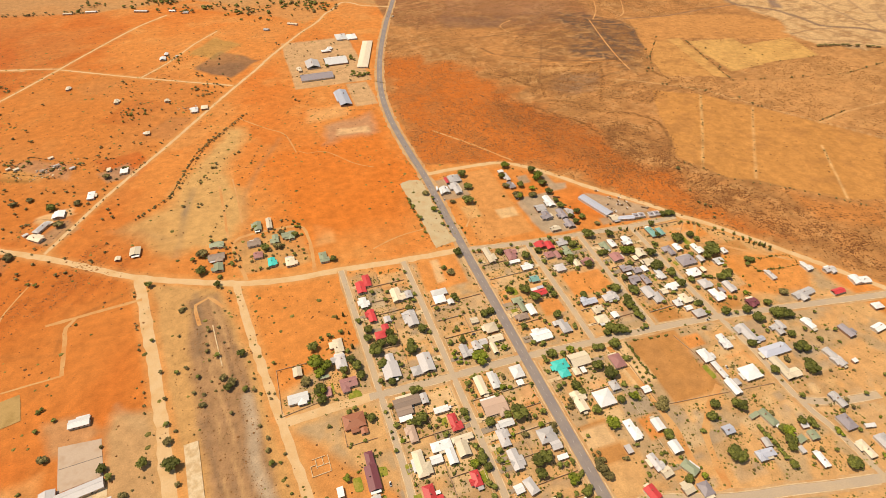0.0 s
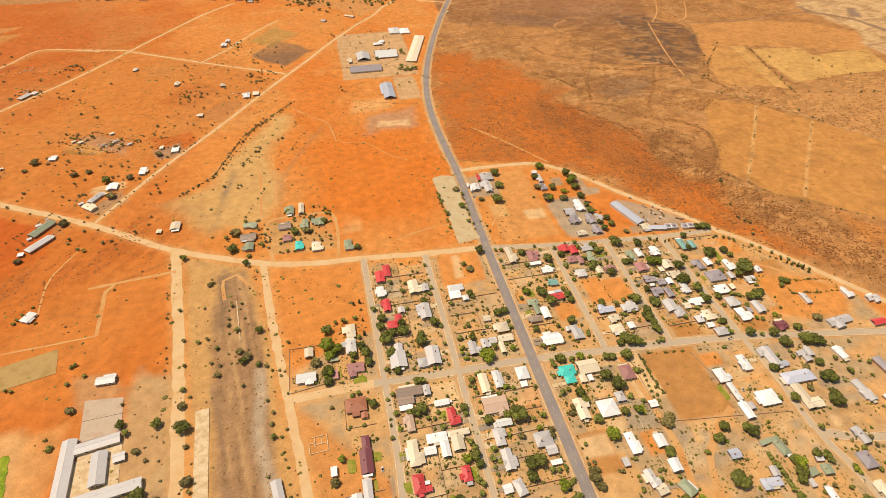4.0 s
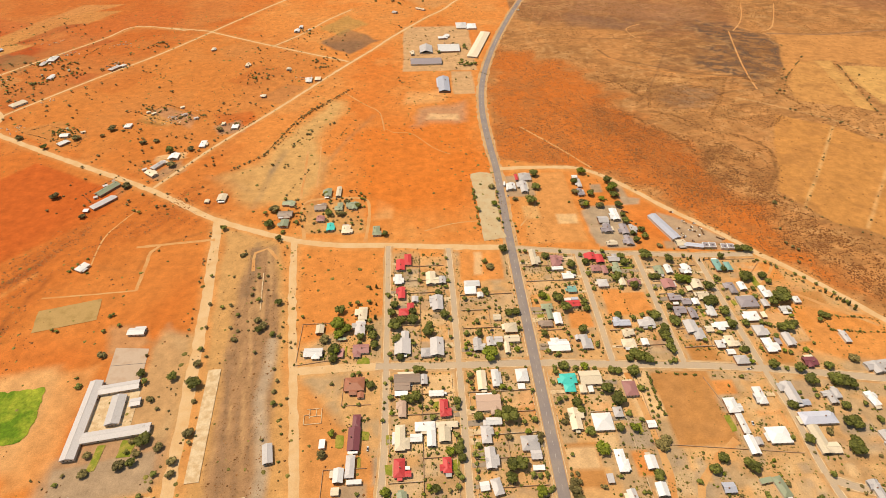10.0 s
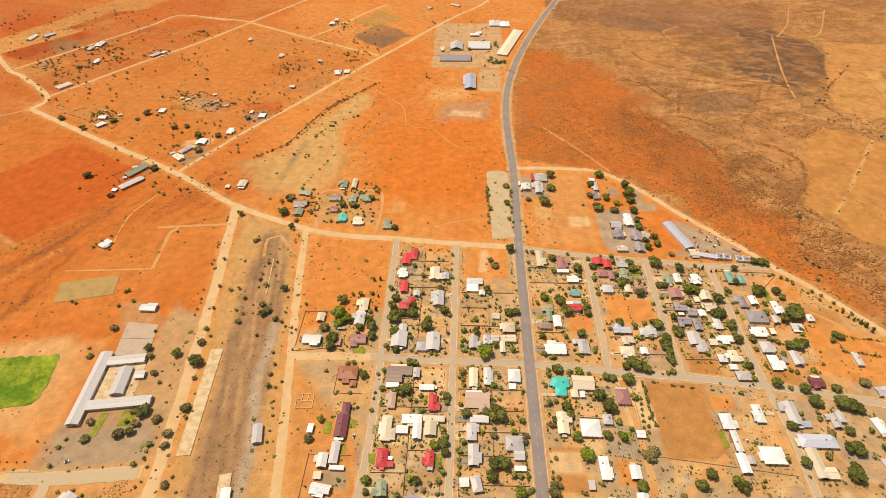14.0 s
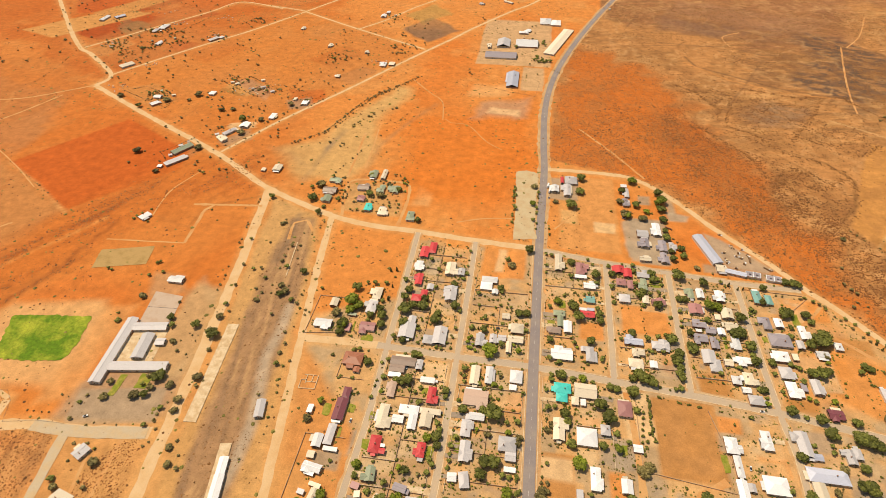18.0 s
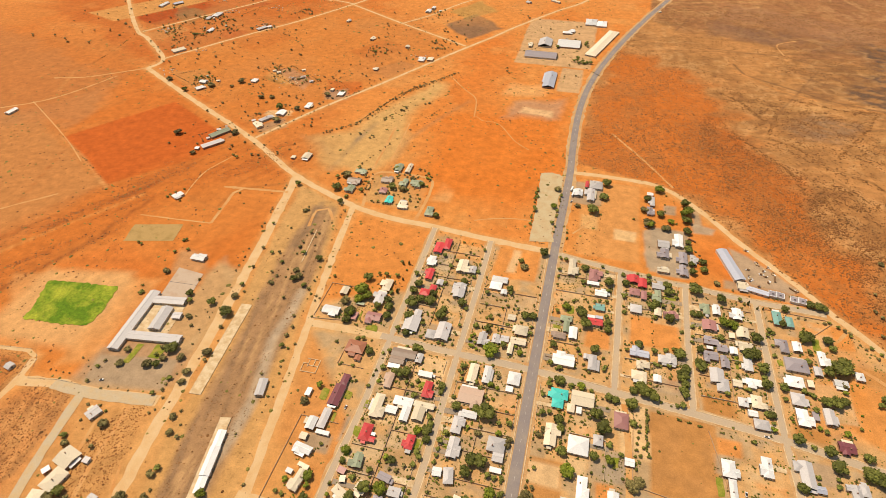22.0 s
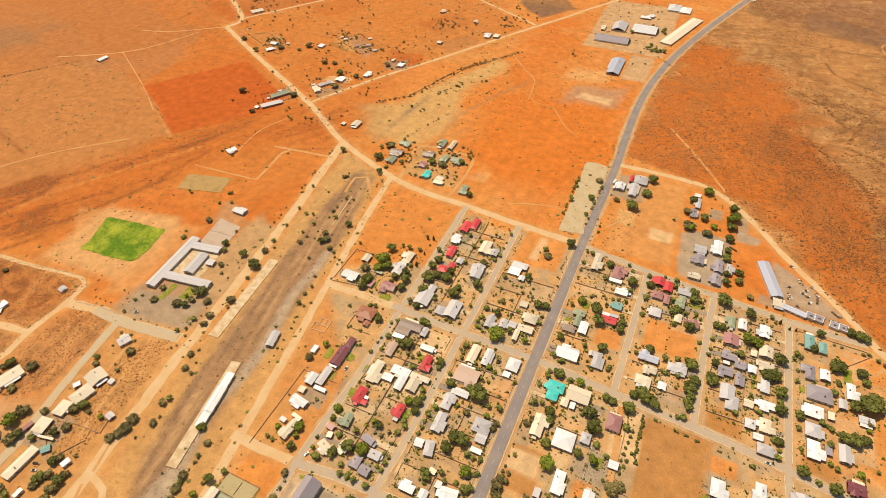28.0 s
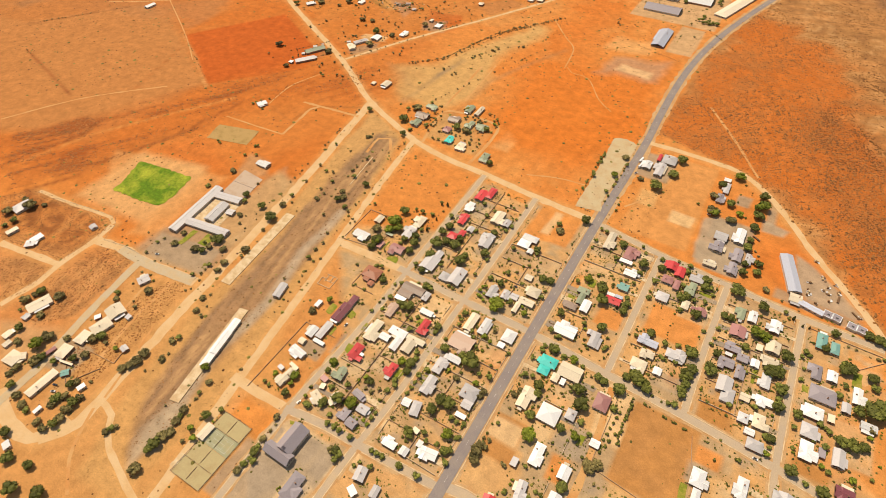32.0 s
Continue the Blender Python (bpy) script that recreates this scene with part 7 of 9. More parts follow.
for x, y, r in ((-7.4, -90.4, 1.6), (-7.8, -101.3, 1.3), (-7.3, -114.4, 1.5), (-39.6, -116.4, 2.5), (84.7, -34.2, 3.3), (87.0, -48.4, 4.5), (85.8, -69.3, 3.8), (101.4, -27.9, 2.3), (113.9, -28.5, 4.0), (135.7, 66.5, 4.4), (161.4, 88.5, 5.9), (162.8, 65.7, 5.8), (161.9, 29.0, 5.6), (162.1, 44.7, 4.2), (176.7, 10.3, 4.7), (177.7, -2.9, 4.7), (164.4, -10.6, 4.7), (164.0, 3.7, 4.1), (165.1, -39.8, 8.4), (114.0, -38.3, 3.9), (134.4, -41.0, 5.2), (134.8, -52.3, 5.1), (140.7, -49.3, 3.2), (114.0, -61.0, 3.8), (120.7, -73.3, 5.0), (128.7, -74.4, 3.1), (139.5, -70.5, 3.1), (144.4, -57.8, 2.5), (192.0, -48.5, 5.7), (212.6, -42.6, 3.2)):
    tree(x, y, r, "garden")
for x, y, r in ((258.3, -47.1, 4.4), (294.4, -35.6, 5.6), (287.0, -34.3, 5.0), (300.5, -37.0, 4.4), (-209.2, -181.1, 4.8), (-183.7, -159.5, 3.1), (-169.1, -153.2, 5.5), (-167.4, -165.5, 4.8), (-182.3, -153.2, 4.3), (-187.4, -201.3, 3.2), (-181.5, -200.2, 2.9), (-173.5, -209.2, 2.6), (-169.0, -215.7, 4.5), (-172.2, -199.8, 1.7), (-193.9, -237.1, 1.7), (-179.4, -235.6, 2.5), (-169.6, -252.1, 1.9), (-154.6, -212.8, 2.3), (-148.5, -208.6, 2.9), (-148.2, -230.1, 3.9), (-154.5, -234.8, 1.9), (-154.9, -241.1, 1.9), (-155.4, -254.5, 2.7), (-129.6, -233.3, 5.5), (-123.3, -230.6, 5.5), (-132.8, -198.8, 2.3), (-122.2, -199.7, 4.6), (-116.8, -199.4, 4.0), (-143.5, -158.3, 5.5), (-150.5, -177.6, 3.6)):
    tree(x, y, r, "garden")
for x, y, r in ((-139.8, -181.8, 4.1), (-131.3, -178.5, 2.9), (-122.8, -182.3, 2.3), (-109.5, -149.9, 6.7), (-108.2, -141.2, 4.3), (-125.3, -164.5, 3.0), (-85.8, -157.5, 2.7), (-87.0, -144.6, 1.8), (-84.2, -132.1, 3.1), (-102.3, -185.9, 2.3), (-97.3, -186.5, 2.3), (-91.2, -177.6, 2.0), (-87.3, -184.5, 2.0), (-87.2, -169.8, 2.1), (-90.5, -198.5, 1.4), (-89.9, -212.8, 1.2), (-89.6, -225.3, 1.1), (-84.3, -237.0, 4.3), (-119.8, -241.4, 2.7), (-113.7, -242.9, 2.7), (-109.3, -237.3, 2.7), (-67.4, -208.3, 2.8), (-68.6, -217.6, 2.8), (-67.4, -233.6, 2.2), (-55.2, -137.5, 3.6), (-18.8, -126.9, 4.9), (-10.7, -126.1, 4.9), (-68.3, -154.1, 3.6), (-55.0, -155.5, 4.2), (-35.0, -172.6, 4.0)):
    tree(x, y, r, "garden")
for x, y, r in ((-35.6, -143.5, 3.0), (-29.1, -146.3, 2.1), (-9.8, -149.7, 3.5), (-9.4, -140.0, 2.4), (16.1, -158.6, 4.1), (15.8, -182.4, 3.4), (22.4, -187.6, 2.2), (42.5, -108.9, 5.5), (46.5, -123.2, 6.6), (70.7, -114.2, 4.2), (70.0, -125.8, 4.2), (68.3, -106.3, 3.7), (58.2, -155.5, 5.2), (41.4, -158.9, 3.2), (48.7, -175.9, 2.2), (54.5, -184.0, 2.2), (64.0, -167.8, 2.0), (63.4, -175.1, 2.0), (70.2, -173.8, 2.8), (39.1, -177.8, 1.7), (18.0, -208.5, 3.8), (28.2, -203.0, 4.9), (24.2, -199.8, 3.3), (13.3, -221.3, 2.7), (39.3, -204.2, 3.3), (59.1, -208.2, 2.1), (67.4, -163.4, 2.0), (72.3, -186.0, 1.7), (-50.4, -216.7, 2.2), (-62.5, -202.4, 2.8)):
    tree(x, y, r, "garden")
for x, y, r in ((-58.6, -201.6, 2.8), (-40.2, -199.4, 2.2), (117.1, -81.1, 3.1), (134.5, -93.2, 5.5), (119.9, -95.3, 1.8), (146.9, -107.4, 2.7), (102.6, -137.5, 4.7), (90.7, -146.0, 2.6), (117.9, -142.2, 4.0), (129.7, -137.5, 3.5), (142.5, -139.5, 6.3), (139.0, -134.9, 3.5), (132.4, -157.7, 2.8), (120.7, -158.6, 3.1), (114.1, -182.5, 1.9), (103.8, -191.3, 6.5), (97.1, -196.0, 4.3), (114.4, -193.8, 4.3), (149.1, -156.6, 4.5), (147.5, -166.8, 4.4), (146.9, -176.6, 4.4), (145.9, -186.2, 4.3), (162.2, -148.2, 6.8), (163.7, -127.7, 4.1), (158.2, -110.8, 2.4), (157.3, -118.9, 2.6), (160.7, -78.6, 4.3), (167.1, -80.0, 4.3), (158.6, -96.8, 3.0), (186.5, -106.8, 4.1)):
    tree(x, y, r, "garden")
for x, y, r in ((197.0, -112.6, 2.0), (221.7, -98.2, 6.5), (212.3, -121.9, 6.3), (218.9, -122.1, 4.6), (222.3, -138.4, 6.2), (224.2, -155.7, 4.9), (188.0, -151.7, 2.2), (185.2, -176.3, 3.8), (192.0, -133.4, 2.3), (198.8, -151.6, 2.2), (240.4, -84.8, 3.0), (236.5, -117.1, 2.9), (97.2, -85.1, 1.9), (236.7, -83.1, 3.6), (237.7, -102.9, 2.3), (273.6, -83.9, 6.5), (269.9, -80.6, 4.2), (293.2, -84.0, 5.3), (296.2, -93.7, 4.1), (272.6, -103.8, 3.5), (268.1, -117.5, 4.0), (296.9, -119.9, 11.3), (283.7, -127.6, 5.6), (238.7, -156.2, 4.4), (238.3, -169.7, 3.2), (257.2, -155.2, 3.8), (262.1, -156.3, 2.7), (273.5, -165.3, 5.9), (281.8, -164.2, 6.4), (290.4, -160.5, 4.8)):
    tree(x, y, r, "garden")
for x, y, r in ((329.2, -147.5, 4.3), (333.1, -150.7, 4.3), (323.1, -155.3, 3.7), (-136.2, -231.3, 4.0), (-107.9, -253.8, 3.9), (-83.6, -243.6, 3.3), (-70.1, -208.7, 3.4), (-72.3, -214.6, 2.3), (-67.6, -223.9, 2.8), (-70.4, -245.7, 2.7), (-65.5, -256.2, 4.8), (-67.5, -266.5, 1.3), (-52.9, -224.0, 3.0), (-47.4, -230.2, 3.3), (-40.7, -237.7, 2.7), (-36.0, -256.4, 8.9), (-46.0, -254.6, 4.2), (-8.8, -228.4, 2.4), (-13.0, -261.4, 3.6), (-22.7, -263.1, 3.1), (-86.7, -273.6, 3.7), (-83.8, -279.8, 3.7), (-85.5, -287.6, 5.2), (-83.7, -296.0, 4.1), (-71.0, -293.5, 3.6), (-68.1, -284.6, 3.6), (-70.9, -301.2, 2.5), (-88.3, -309.0, 3.6), (-11.0, -200.1, 1.9), (14.7, -241.7, 3.6)):
    tree(x, y, r, "garden")
for x, y, r in ((21.6, -238.9, 3.1), (30.3, -245.5, 5.1), (29.8, -233.9, 2.6), (-12.1, -186.8, 1.1), (69.2, -116.9, 4.0), (27.1, -161.2, 1.7), (25.3, -186.7, 3.3), (39.8, -181.5, 1.9), (51.4, -181.4, 2.2), (68.9, -177.5, 3.0), (18.0, -202.3, 3.0), (25.5, -202.1, 4.3), (38.9, -207.3, 2.6), (58.2, -206.3, 2.6), (89.4, -138.5, 1.9), (84.9, -147.7, 1.6), (118.3, -157.8, 2.7), (95.6, -100.1, 1.4), (103.0, -99.6, 1.4), (117.0, -78.1, 5.2), (120.1, -93.3, 3.4), (86.9, -93.5, 3.2), (147.6, -159.4, 5.2), (209.9, -124.5, 6.3), (216.3, -119.1, 5.2), (252.1, -69.9, 4.3), (234.3, -90.0, 2.7), (269.2, -86.9, 5.8), (-142.1, -370.7, 3.9), (-131.9, -364.2, 3.9)):
    tree(x, y, r, "garden")
for x, y, r in ((-135.2, -344.2, 2.8), (-122.2, -351.8, 6.0), (-123.1, -336.1, 3.5), (-119.4, -367.8, 3.4), (-116.1, -374.8, 3.4), (-109.0, -374.5, 3.3), (-102.6, -375.1, 3.3), (-90.6, -374.5, 3.8), (-90.0, -344.2, 2.7), (-85.0, -344.5, 2.4), (-85.2, -350.6, 2.9), (-88.4, -332.4, 2.2), (-84.4, -332.2, 1.7), (-93.6, -391.2, 4.2), (-89.9, -397.2, 3.7), (-121.4, -390.5, 0.9), (-117.9, -390.4, 0.9), (-113.4, -390.8, 0.9), (-108.9, -391.2, 0.9), (-70.1, -387.9, 2.3), (-72.5, -392.8, 2.3), (-59.7, -386.6, 3.2), (-85.3, -313.9, 3.5), (-70.8, -307.6, 2.5), (-71.2, -314.2, 2.5), (-70.0, -333.2, 1.0), (-68.0, -329.7, 1.0), (-63.0, -331.3, 1.0), (-66.1, -335.9, 1.0), (-62.6, -335.8, 1.0)):
    tree(x, y, r, "garden")
for x, y, r in ((-67.0, -339.3, 1.0), (-63.0, -328.3, 1.0), (-71.9, -336.0, 1.0), (-49.5, -344.6, 4.8), (-45.7, -348.2, 3.3), (-67.3, -374.8, 3.2), (-61.8, -374.6, 3.2), (-56.3, -374.4, 3.2), (-40.4, -373.4, 3.2), (-36.4, -337.8, 3.3), (-31.5, -343.6, 2.8), (-21.8, -341.3, 2.8), (-13.6, -343.5, 4.2), (-7.6, -351.0, 2.5), (-42.4, -316.4, 5.4), (-39.7, -305.2, 6.0), (-31.4, -304.6, 6.4), (-22.9, -314.6, 3.4), (-34.6, -322.4, 1.9), (-17.1, -315.1, 3.1), (-10.6, -316.9, 1.7), (-10.5, -328.2, 2.6), (-11.2, -304.3, 1.7), (33.3, -253.6, 4.5), (34.1, -276.6, 3.9), (15.1, -297.1, 2.4), (64.1, -273.9, 4.3), (71.6, -244.9, 7.4), (63.6, -231.5, 6.1), (77.7, -259.3, 3.9)):
    tree(x, y, r, "garden")
for x, y, r in ((73.8, -280.3, 1.9), (82.6, -279.6, 1.9), (88.4, -265.9, 2.9), (64.2, -292.0, 0.9), (68.4, -292.5, 0.9), (73.1, -292.8, 0.9), (77.4, -293.8, 0.9), (81.5, -294.4, 0.9), (86.3, -295.6, 0.9), (89.5, -296.5, 0.9), (75.0, -209.2, 4.1), (81.0, -211.4, 4.1), (95.3, -213.1, 6.1), (107.8, -196.8, 5.6), (117.1, -198.6, 5.1), (123.5, -201.7, 2.0), (142.6, -170.8, 4.1), (142.3, -164.2, 4.2), (144.4, -183.1, 4.1), (146.3, -189.9, 4.0), (143.4, -200.8, 4.0), (138.3, -202.3, 3.0), (121.0, -213.1, 1.7), (138.3, -216.4, 1.7), (147.3, -217.7, 1.5), (156.7, -218.7, 1.7), (129.2, -215.6, 1.0), (175.4, -220.5, 1.4), (184.0, -222.2, 1.2), (202.2, -223.2, 2.1)):
    tree(x, y, r, "garden")
for x, y, r in ((132.9, -203.1, 1.5), (167.8, -182.5, 2.2), (187.5, -152.9, 2.0), (187.8, -200.8, 0.9), (104.1, -232.4, 2.0), (103.3, -238.8, 2.0), (102.5, -245.2, 1.9), (101.7, -251.4, 1.9), (100.9, -257.6, 1.9), (100.2, -263.7, 1.9), (99.4, -269.7, 1.9), (98.0, -232.5, 3.9), (94.7, -229.9, 1.2), (101.2, -221.5, 1.2), (104.0, -226.3, 1.2), (90.3, -225.3, 1.3), (162.6, -153.7, 3.6), (222.7, -158.4, 5.0), (222.8, -148.9, 4.0), (205.7, -167.2, 3.5), (222.0, -191.6, 4.3), (218.8, -190.5, 3.8), (223.2, -199.5, 2.4), (264.9, -158.8, 3.4), (254.1, -173.8, 2.4), (240.1, -189.1, 2.4), (262.9, -176.0, 3.8), (267.9, -197.0, 3.2), (241.2, -212.0, 5.5), (299.0, -185.9, 2.3)):
    tree(x, y, r, "garden")
for x, y, r in ((-402.5, -499.3, 4.2), (-365.4, -507.5, 4.0), (-329.7, -502.2, 4.5), (-333.3, -480.0, 5.1), (-350.8, -485.8, 5.1), (-404.7, -466.1, 4.9), (-458.7, -457.4, 4.5), (-375.8, -451.4, 4.3), (-374.8, -420.2, 5.0), (-352.7, -470.0, 4.2), (-390.0, -463.4, 3.8), (-305.1, -381.0, 3.9), (-280.9, -478.2, 3.9), (-234.4, -466.9, 5.8), (-235.8, -473.6, 4.3), (-236.5, -438.3, 3.0), (-239.2, -413.2, 2.6), (-215.4, -425.2, 4.5), (-208.0, -414.4, 3.5), (-360.0, -529.4, 4.9), (-620.9, -368.1, 4.8), (-623.6, -378.7, 4.0), (-435.2, -301.9, 2.6), (-376.9, -285.0, 4.5), (-373.1, -264.0, 7.1), (-385.1, -274.1, 2.6), (-408.0, -320.1, 1.3), (-358.9, -315.9, 3.1), (-353.3, -296.3, 3.7), (-410.1, -375.2, 3.6)):
    tree(x, y, r, "garden")
for x, y, r in ((-484.1, -416.4, 4.8), (-481.3, -443.9, 2.3), (-390.5, -343.6, 2.1), (-195.0, -372.2, 2.6), (-188.8, -373.4, 2.3), (-168.9, -371.8, 4.1), (-152.9, -354.3, 2.1), (-149.9, -333.1, 3.2), (-136.1, -345.7, 3.1), (-144.9, -370.8, 4.0), (-132.1, -361.2, 4.5), (-153.8, -427.7, 4.3), (-154.8, -422.6, 3.3), (-152.5, -433.8, 3.3), (-88.9, -392.1, 3.8), (-107.5, -322.1, 4.1), (-88.6, -321.1, 3.6), (253.2, -216.3, 3.3), (265.4, -217.8, 5.5), (296.2, -216.2, 4.9), (269.2, -232.3, 7.0), (292.4, -233.2, 7.5), (300.3, -235.9, 6.9), (306.6, -239.2, 5.3), (250.8, -244.8, 2.6), (265.5, -249.9, 3.1), (266.7, -242.5, 2.6), (250.4, -250.9, 2.1), (234.3, -258.6, 4.1), (286.5, -262.2, 4.6)):
    tree(x, y, r, "garden")
for x, y, r in ((284.0, -281.1, 7.0), (277.3, -279.4, 5.5), (306.5, -260.6, 3.1), (310.1, -278.1, 4.0), (232.4, -293.7, 4.9), (272.5, -298.4, 5.8), (203.8, -223.7, 2.4), (216.4, -292.5, 2.9), (270.1, -305.2, 7.7), (235.1, -326.9, 3.7), (134.3, -317.5, 4.7), (118.8, -327.2, 3.2), (84.8, -321.0, 5.2), (146.2, -308.0, 5.1), (169.6, -317.9, 6.1), (167.4, -314.3, 5.1), (122.3, -213.8, 1.7), (140.5, -216.6, 1.7), (149.4, -217.2, 1.5), (158.5, -218.6, 1.7), (177.3, -220.8, 1.5), (186.5, -248.9, 1.4), (218.3, -291.6, 3.2), (236.9, -258.9, 4.5), (107.7, -254.0, 2.2), (104.8, -262.2, 2.2), (103.6, -268.5, 2.1), (101.2, -275.8, 2.1), (137.0, -317.7, 4.5), (130.6, -357.5, 8.5)):
    tree(x, y, r, "garden")
for x, y, r in ((136.0, -347.7, 1.9), (142.9, -355.2, 1.9), (170.5, -340.1, 3.0), (170.4, -344.0, 2.9), (170.7, -348.0, 2.9), (171.2, -352.5, 2.9), (171.0, -357.8, 3.4), (172.1, -360.7, 2.9), (171.6, -364.8, 2.8), (170.8, -369.3, 2.8), (170.4, -373.2, 3.3), (189.7, -349.8, 4.9), (186.9, -361.6, 5.8), (183.0, -367.5, 4.3), (171.4, -380.0, 4.2), (212.6, -348.6, 4.4), (219.8, -352.0, 4.4), (220.0, -357.1, 3.9), (251.2, -354.0, 2.0), (272.7, -337.9, 1.8), (194.9, -380.2, 2.3), (219.5, -381.5, 2.4), (221.8, -397.1, 6.9), (256.9, -373.1, 2.9), (266.5, -368.3, 2.2), (37.0, -276.7, 4.6), (52.3, -319.4, 2.4), (46.3, -346.8, 2.8), (64.8, -341.6, 2.8), (82.1, -342.6, 2.4)):
    tree(x, y, r, "garden")
for x, y, r in ((75.5, -361.8, 4.1), (-8.3, -326.5, 2.8), (-10.6, -313.9, 2.9), (-9.3, -341.3, 3.7)):
    tree(x, y, r, "garden")
for x, y, r in ((-208.6, -134.5, 8.9), (-198.9, -143.4, 6.3), (-207.0, -149.4, 5.6), (24.1, -102.1, 4.7), (86.6, -84.5, 1.9), (88.9, -91.1, 1.9), (114.3, 70.8, 7.3), (-209.4, -171.3, 6.1), (-147.3, -246.9, 2.7), (-70.4, -174.2, 2.6), (-67.5, -165.9, 2.6), (-66.2, -181.0, 2.6), (-46.6, -183.9, 8.6), (-70.2, -168.0, 2.3), (-69.2, -180.9, 2.3), (-64.6, -176.2, 2.3), (-61.5, -183.9, 2.3), (-16.6, -177.9, 4.0), (-21.4, -171.4, 2.3), (44.4, -164.3, 2.3), (48.1, -203.8, 4.3), (192.8, -84.3, 7.3), (199.5, -86.3, 6.0), (-38.0, -223.8, 3.8), (-31.1, -225.5, 2.7), (-93.2, -289.5, 4.2), (-20.9, -273.3, 3.6), (-49.6, -273.7, 2.6), (-108.6, -349.0, 5.9), (-90.0, -356.0, 2.4)):
    tree(x, y, r, "bright")
for x, y, r in ((-85.0, -357.4, 2.4), (-18.6, -329.6, 5.2), (43.2, -293.4, 6.7), (77.5, -274.4, 4.7), (221.7, -207.0, 3.3), (262.7, -194.3, 3.2), (295.1, -147.8, 2.9), (285.6, -194.0, 3.6), (-423.0, -460.2, 6.6), (-349.3, -422.3, 3.3), (-255.0, -391.3, 4.3), (-218.7, -441.4, 3.9), (-210.0, -446.5, 3.9), (-191.6, -361.2, 3.2), (-173.1, -353.8, 4.7), (-171.1, -361.6, 3.1), (-151.1, -323.0, 4.3), (-151.0, -364.5, 2.5), (-113.2, -320.6, 3.6), (190.3, -355.4, 6.3), (236.5, -367.7, 3.9), (237.5, -372.2, 2.4), (90.2, -363.9, 3.7), (47.6, -334.8, 1.9), (47.9, -339.1, 1.9)):
    tree(x, y, r, "bright")
for x, y, r in ((-140.2, -12.7, 1.4), (-134.9, -9.4, 1.4), (-124.7, -15.5, 1.4), (-121.8, -26.1, 1.4), (-123.6, -35.3, 1.4), (-119.8, -9.9, 1.4), (-147.0, -9.4, 1.4), (-117.1, -118.3, 1.6), (-112.0, -123.6, 1.6), (-105.7, -125.0, 1.9), (-99.9, -121.2, 1.6), (-88.7, -110.9, 1.6), (-86.7, -103.2, 1.6), (-31.3, -49.8, 4.7), (-25.2, 1.6, 1.5), (-19.3, 0.5, 1.5), (-13.5, 0.5, 1.5), (-34.8, 25.2, 1.4), (-34.6, 15.8, 1.4), (171.0, 30.7, 2.1), (175.1, 25.0, 2.1), (190.7, -22.3, 3.9), (207.4, -28.6, 2.3), (270.7, -55.2, 2.2), (277.6, -55.6, 2.1), (290.0, -57.4, 1.5), (297.0, -56.9, 2.7), (309.3, -60.4, 2.1), (314.1, -63.6, 2.7), (319.4, -66.7, 2.7)):
    tree(x, y, r, "dry")
for x, y, r in ((383.4, 60.1, 3.4), (361.7, 3.5, 3.2), (354.3, -25.6, 3.1), (358.7, -33.5, 3.1), (362.4, -39.7, 3.1), (358.5, -53.2, 2.4), (367.8, -58.8, 2.4), (-208.6, -210.9, 2.3), (-32.6, -213.2, 2.7), (-35.1, -224.4, 2.7), (295.4, -140.1, 3.8), (320.5, -76.2, 1.2), (325.7, -79.2, 2.1), (329.5, -84.7, 2.6), (333.2, -90.2, 1.7), (337.7, -94.7, 2.6), (339.7, -101.8, 1.1), (344.6, -106.0, 2.5), (349.3, -110.9, 2.5), (351.1, -62.1, 3.0), (-32.6, -211.3, 3.3), (-38.5, -205.1, 1.7), (-28.4, -216.6, 1.6), (-39.0, -278.2, 3.6), (-100.5, -392.2, 2.6), (-95.8, -323.8, 3.0), (-101.2, -329.7, 3.0), (-107.3, -329.8, 2.5), (-88.7, -325.2, 1.5), (-47.0, -328.9, 1.2)):
    tree(x, y, r, "dry")
for x, y, r in ((-46.9, -322.9, 1.2), (-45.3, -333.9, 1.2), (-12.1, -282.2, 4.0), (-10.8, -276.5, 3.5), (-10.6, -295.0, 2.0), (14.9, -264.4, 3.5), (18.9, -259.1, 3.5), (24.5, -279.8, 2.0), (17.1, -278.8, 2.0), (10.6, -328.7, 5.1), (11.3, -334.8, 4.6), (10.9, -322.5, 3.7), (10.2, -315.1, 2.4), (96.1, -291.5, 4.6), (49.9, -318.3, 1.8), (33.6, -326.8, 2.3), (-387.1, -503.9, 4.1), (-374.1, -506.1, 4.1), (-345.8, -508.6, 4.0), (-335.1, -509.7, 4.4), (-330.3, -496.3, 4.5), (-332.1, -487.8, 5.0), (-333.4, -474.1, 4.1), (-350.1, -491.9, 4.1), (-346.6, -479.9, 4.1), (-407.2, -473.5, 5.4), (-415.7, -485.8, 4.3), (-416.9, -493.7, 3.7), (-423.0, -448.5, 6.7), (-370.1, -442.8, 4.4)):
    tree(x, y, r, "dry")
